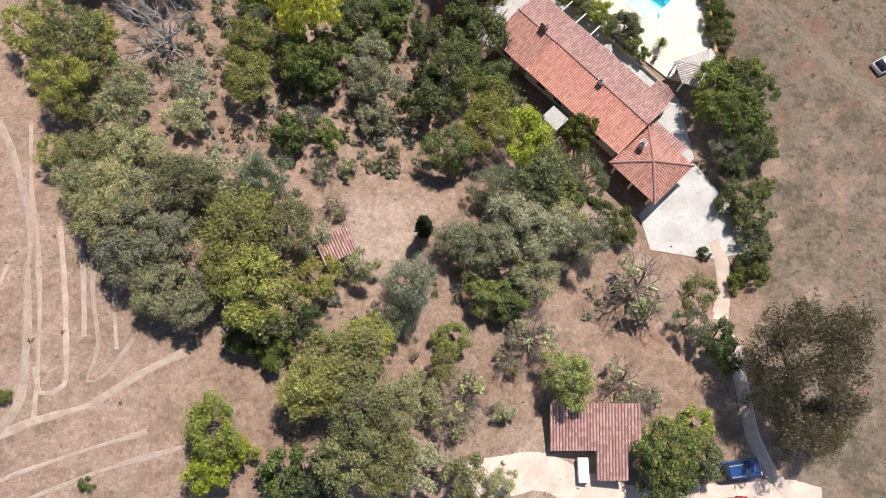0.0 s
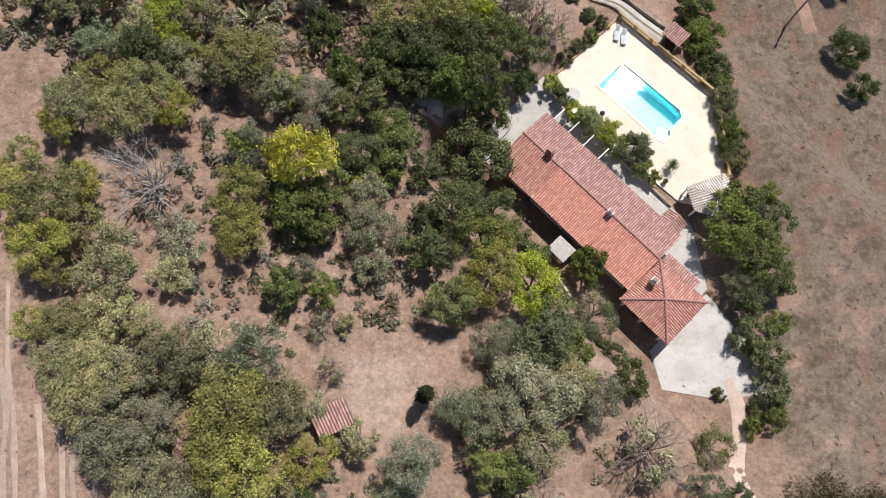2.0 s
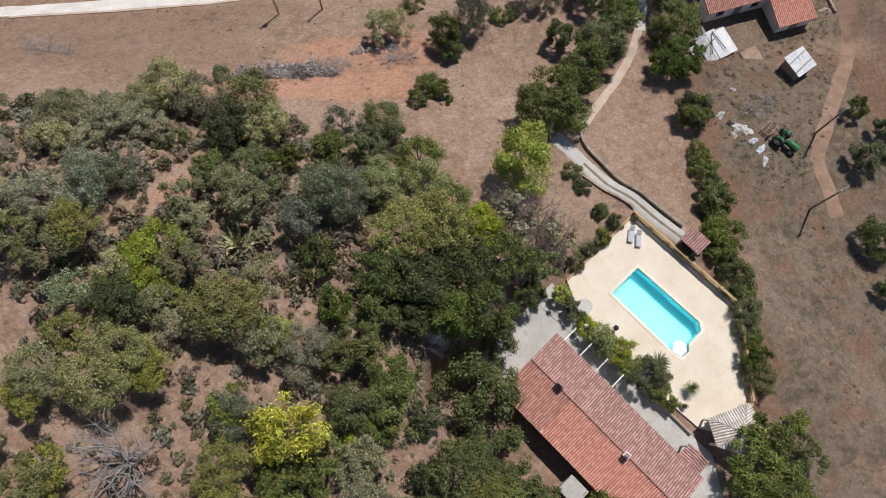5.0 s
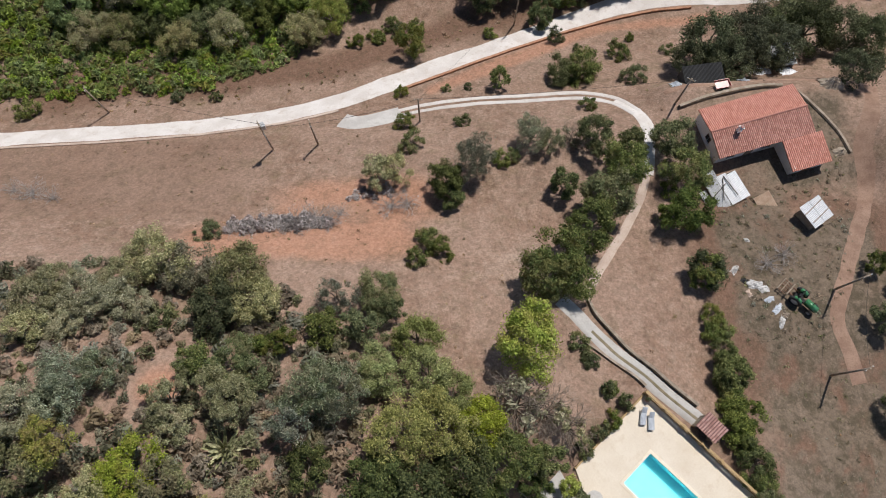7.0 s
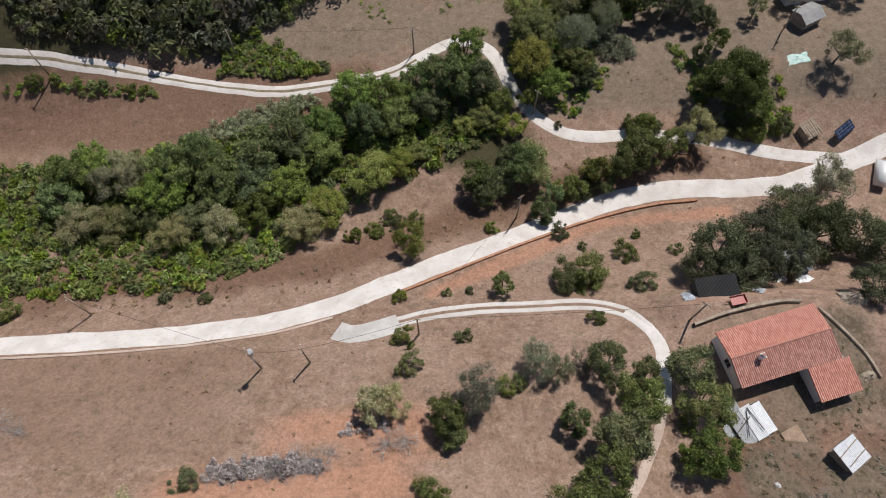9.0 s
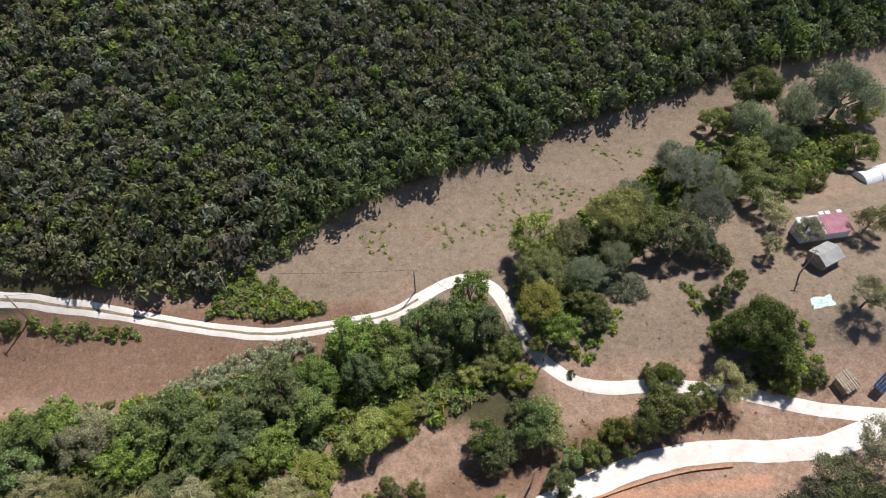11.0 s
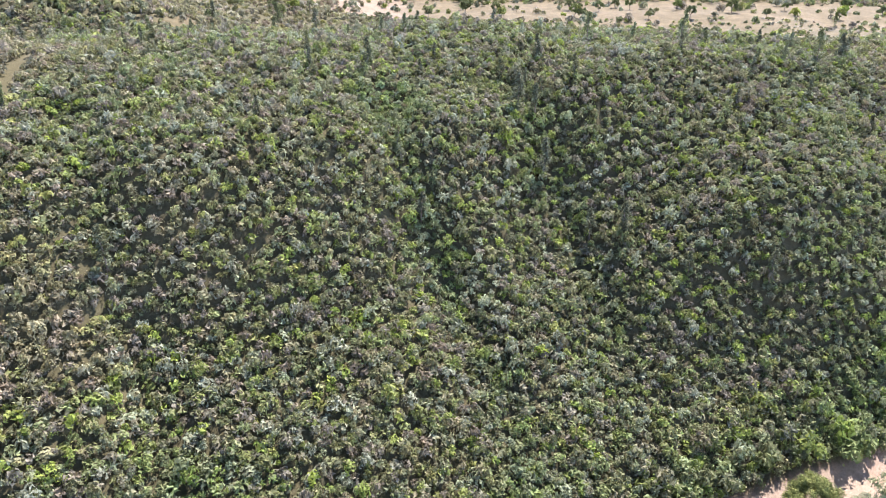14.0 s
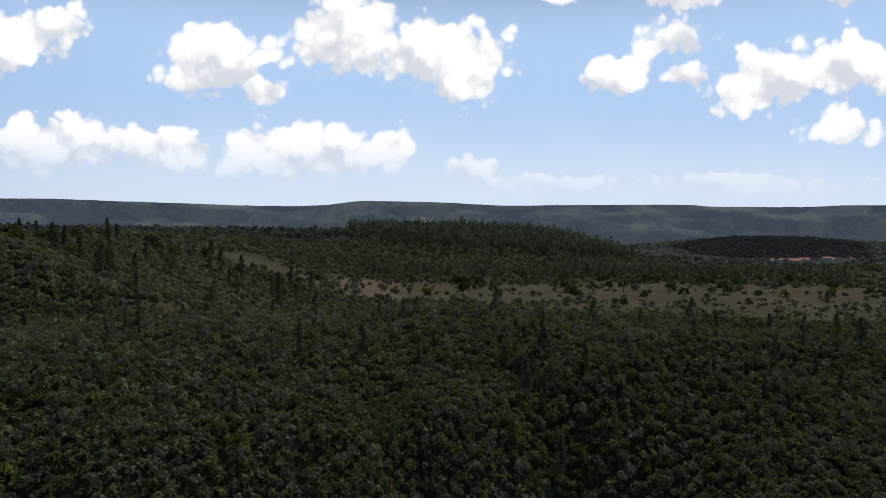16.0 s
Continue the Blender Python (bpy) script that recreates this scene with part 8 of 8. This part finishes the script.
dry_wall("retaining_wall", [(16.2, 71.3), (16.9, 69.5), (19.1, 66.7), (21.4, 63.9), (24, 61.4), (26.4, 59.4)], 0.55, 0.3, "low dark stone wall edging the concrete path")
dry_wall("retaining_wall", [(15.3, 66.3), (17.6, 64.6), (20, 62.5), (21, 61.4)], 0.35, 0.25, "mossy kerb wall on the garden side")
dry_wall("field_wall", [(31.3, 98.7), (36.2, 100.4), (42.5, 101.8), (45.5, 101.9)], 0.6, 0.35, "ruined dry stone wall behind the farmhouse")
dry_wall("field_wall", [(47.5, 101), (50, 98), (52, 95), (53, 92)], 0.35, 0.3, "line of tumbled stones beside the farm yard")
dry_wall("road_bank", [(-64, 96), (-40, 97.3), (-24, 99.6), (-15.4, 102.2)], 0.22, 0.3, "low earth bank along the road verge", TRACK)
dry_wall("road_bank", [(-6, 106.6), (2, 110.4), (12, 115.2), (22, 119.4), (32, 122.3), (40, 123.3)], 0.4, 0.35, "red earth bank along the road verge", plain("red_earth", (0.3, 0.15, 0.09), (0.42, 0.24, 0.15), 1.2, 0.95))

# walls, a pump house and a paved corner in the garden beside the villa
dry_wall("garden_wall", [(7.6, 46.6), (6.0, 44.6), (4.4, 42.6), (3.0, 41.0)], 0.5, 0.22, "rendered low wall stepping down beside the yard", CONCRETE)
dry_wall("garden_wall", [(5.4, 44.6), (4.0, 43.0), (2.4, 41.4)], 0.45, 0.22, "low kerb wall of the sloping side path", TERRACE)
dry_wall("garden_wall", [(-2.6, 45.6), (-0.6, 44.9), (2.2, 43.4)], 0.9, 0.4, "garden wall capped with weathered roof tiles", OLD_TILE)
dry_wall("garden_wall", [(11.4, 30.4), (12.6, 28.6), (13.6, 26.8)], 0.5, 0.22, "pale low wall among the garden shrubs", TERRACE)
lane("path_paved", [(6.6, 45.6), (5.2, 43.6), (3.6, 41.8)], 1.0, CONCRETE, "sloping concrete side path below the yard", "path", 0.07, 0.08, 40)
lane("path_court", [(-4.2, 46.6), (-2.2, 47.2), (0.0, 46.9)], 2.6, TRACK, "small pale trodden court among the trees", "court", 0.06, 0.3, 41)
pump = tagged(new("pump_house"), "small rendered pump house with a pale flat slab roof", "pump house")
pump.matrix_basis = pose(12.5, 31.8, gz(12.5, 31.8), 0, 0, -46)
part("wall", solid([(-0.95, 0.95, -0.85, -0.72, -0.4, 1.9), (-0.95, 0.95, 0.72, 0.85, -0.4, 1.9), (-0.95, -0.82, -0.72, 0.72, -0.4, 1.9), (0.82, 0.95, -0.72, 0.72, -0.4, 1.9)], WHITE, 0.02), pump)
part("roof_slab", solid([(-1.15, 1.15, -1.0, 1.0, 1.905, 2.03)], CONCRETE, 0.02), pump)
opening(pump, (0, -0.86, 0), 0.75, 1.75, 0, True)

# ---- terrace things ----
def on_terrace(u, w):
    return VILLA @ Vector((u, w, TZ))


def lounger(u, w, turn):
    base = tagged(new("sun_lounger"), "folding grey sun lounger on the cream terrace", "sun lounger", "sun loungers")
    base.matrix_basis = Matrix.Translation(on_terrace(u, w)) @ pose(0, 0, 0, 0, 0, turn)
    part("frame", solid([(-0.95, 0.6, -0.32, -0.27, 0.26, 0.31), (-0.95, 0.6, 0.27, 0.32, 0.26, 0.31)], TIN, 0.01), base)
    for x in (-0.8, 0.45):
        for y in (-0.29, 0.29):
            part("leg", solid([(x - 0.02, x + 0.02, y - 0.02, y + 0.02, 0, 0.26)], TIN, 0.005), base)
    part("mattress", solid([(-0.95, 0.3, -0.26, 0.26, 0.3, 0.36)], GREYBLUE, 0.02), base)
    part("backrest", solid([(0, 0.7, -0.26, 0.26, 0, 0.06)], GREYBLUE, 0.02), base).matrix_local = pose(0.3, 0, 0.33, 0, -35, 0)


lounger(-1.6, 17.7, 80)
lounger(-0.7, 17.9, 86)
table = tagged(new("garden_table"), "round pale garden table on the terrace", "table")
table.matrix_basis = Matrix.Translation(on_terrace(0.3, 8.0))
part("tabletop", rod((0, 0, 0.7), (0, 0, 0.75), 0.85, 0.85, CONCRETE, 24, "tabletop"), table)
part("pedestal", rod((0, 0, 0), (0, 0, 0.7), 0.16, 0.1, CONCRETE, 10, "pedestal"), table)
urn = tagged(new("kettle_grill"), "black kettle grill standing on the terrace", "grill")
urn.matrix_basis = Matrix.Translation(on_terrace(4.2, 8.7))
bm = bmesh.new()
bmesh.ops.create_uvsphere(bm, u_segments=16, v_segments=10, radius=0.3)
bmesh.ops.translate(bm, vec=(0, 0, 0.75), verts=bm.verts)
part("bowl", bm_mesh(bm, BLACK, "bowl", True), urn)
for a in (0.5, 2.6, 4.7):
    part("leg", rod((0.32 * math.cos(a), 0.32 * math.sin(a), 0), (0.15 * math.cos(a), 0.15 * math.sin(a), 0.55), 0.02, 0.02, BLACK, 6, "leg"), urn)
pot = None
for u, w in ((-2.4, 19.2), (14.6, 7.9), (17.5, 8.6), (2.2, 7.2)):
    if pot is None:
        pot = tagged(new("flower_pot"), "terracotta pot with a small plant on the terrace", "plant pot", "terrace pots")
        pot.matrix_basis = Matrix.Translation(on_terrace(u, w))
        part("pot", rod((0, 0, 0), (0, 0, 0.42), 0.18, 0.27, TILE, 14, "pot"), pot)
        part("foliage", mesh_of("foliage", *leaf_cloud(np.array([(0, 0, 0.6), (0.1, 0, 0.7), (-0.08, 0.06, 0.62)]), np.full(3, 0.24), 60, 0.1), [LEAF["oak"]]), pot)
    else:
        copy_thing(pot, Matrix.Translation(on_terrace(u, w)))

# ---- far village ----
hamlet = None
for i in range(34):
    x, y = (470 + rng.uniform(0, 70), 1085 + rng.uniform(-25, 30)) if i < 18 else (585 + rng.uniform(0, 75), 1190 + rng.uniform(-25, 25))
    m = pose(x, y, gz(x, y), 0, 0, rng.uniform(0, 90)) @ Matrix.Diagonal((rng.uniform(0.7, 2.2), rng.uniform(0.7, 1.3), rng.uniform(0.8, 1.3), 1))
    if hamlet is None:
        hamlet = tagged(new("village_house"), "small white house in the far valley", "house", "village houses")
        part("wall", solid([(-5, 5, -4, 4, -2, 4.5)], WHITE, 0.05), hamlet)
        roof = prism([(-4.4, 0), (4.4, 0), (0, 1.8)], -5.3, 5.3, TILE, 0, "roof")
        roof.transform(Matrix(((0, 0, 1, 0), (1, 0, 0, 0), (0, 1, 0, 4.5), (0, 0, 0, 1))))
        part("roof", roof, hamlet)
        hamlet.matrix_basis = pose(x, y, gz(x, y))
    else:
        copy_thing(hamlet, m)
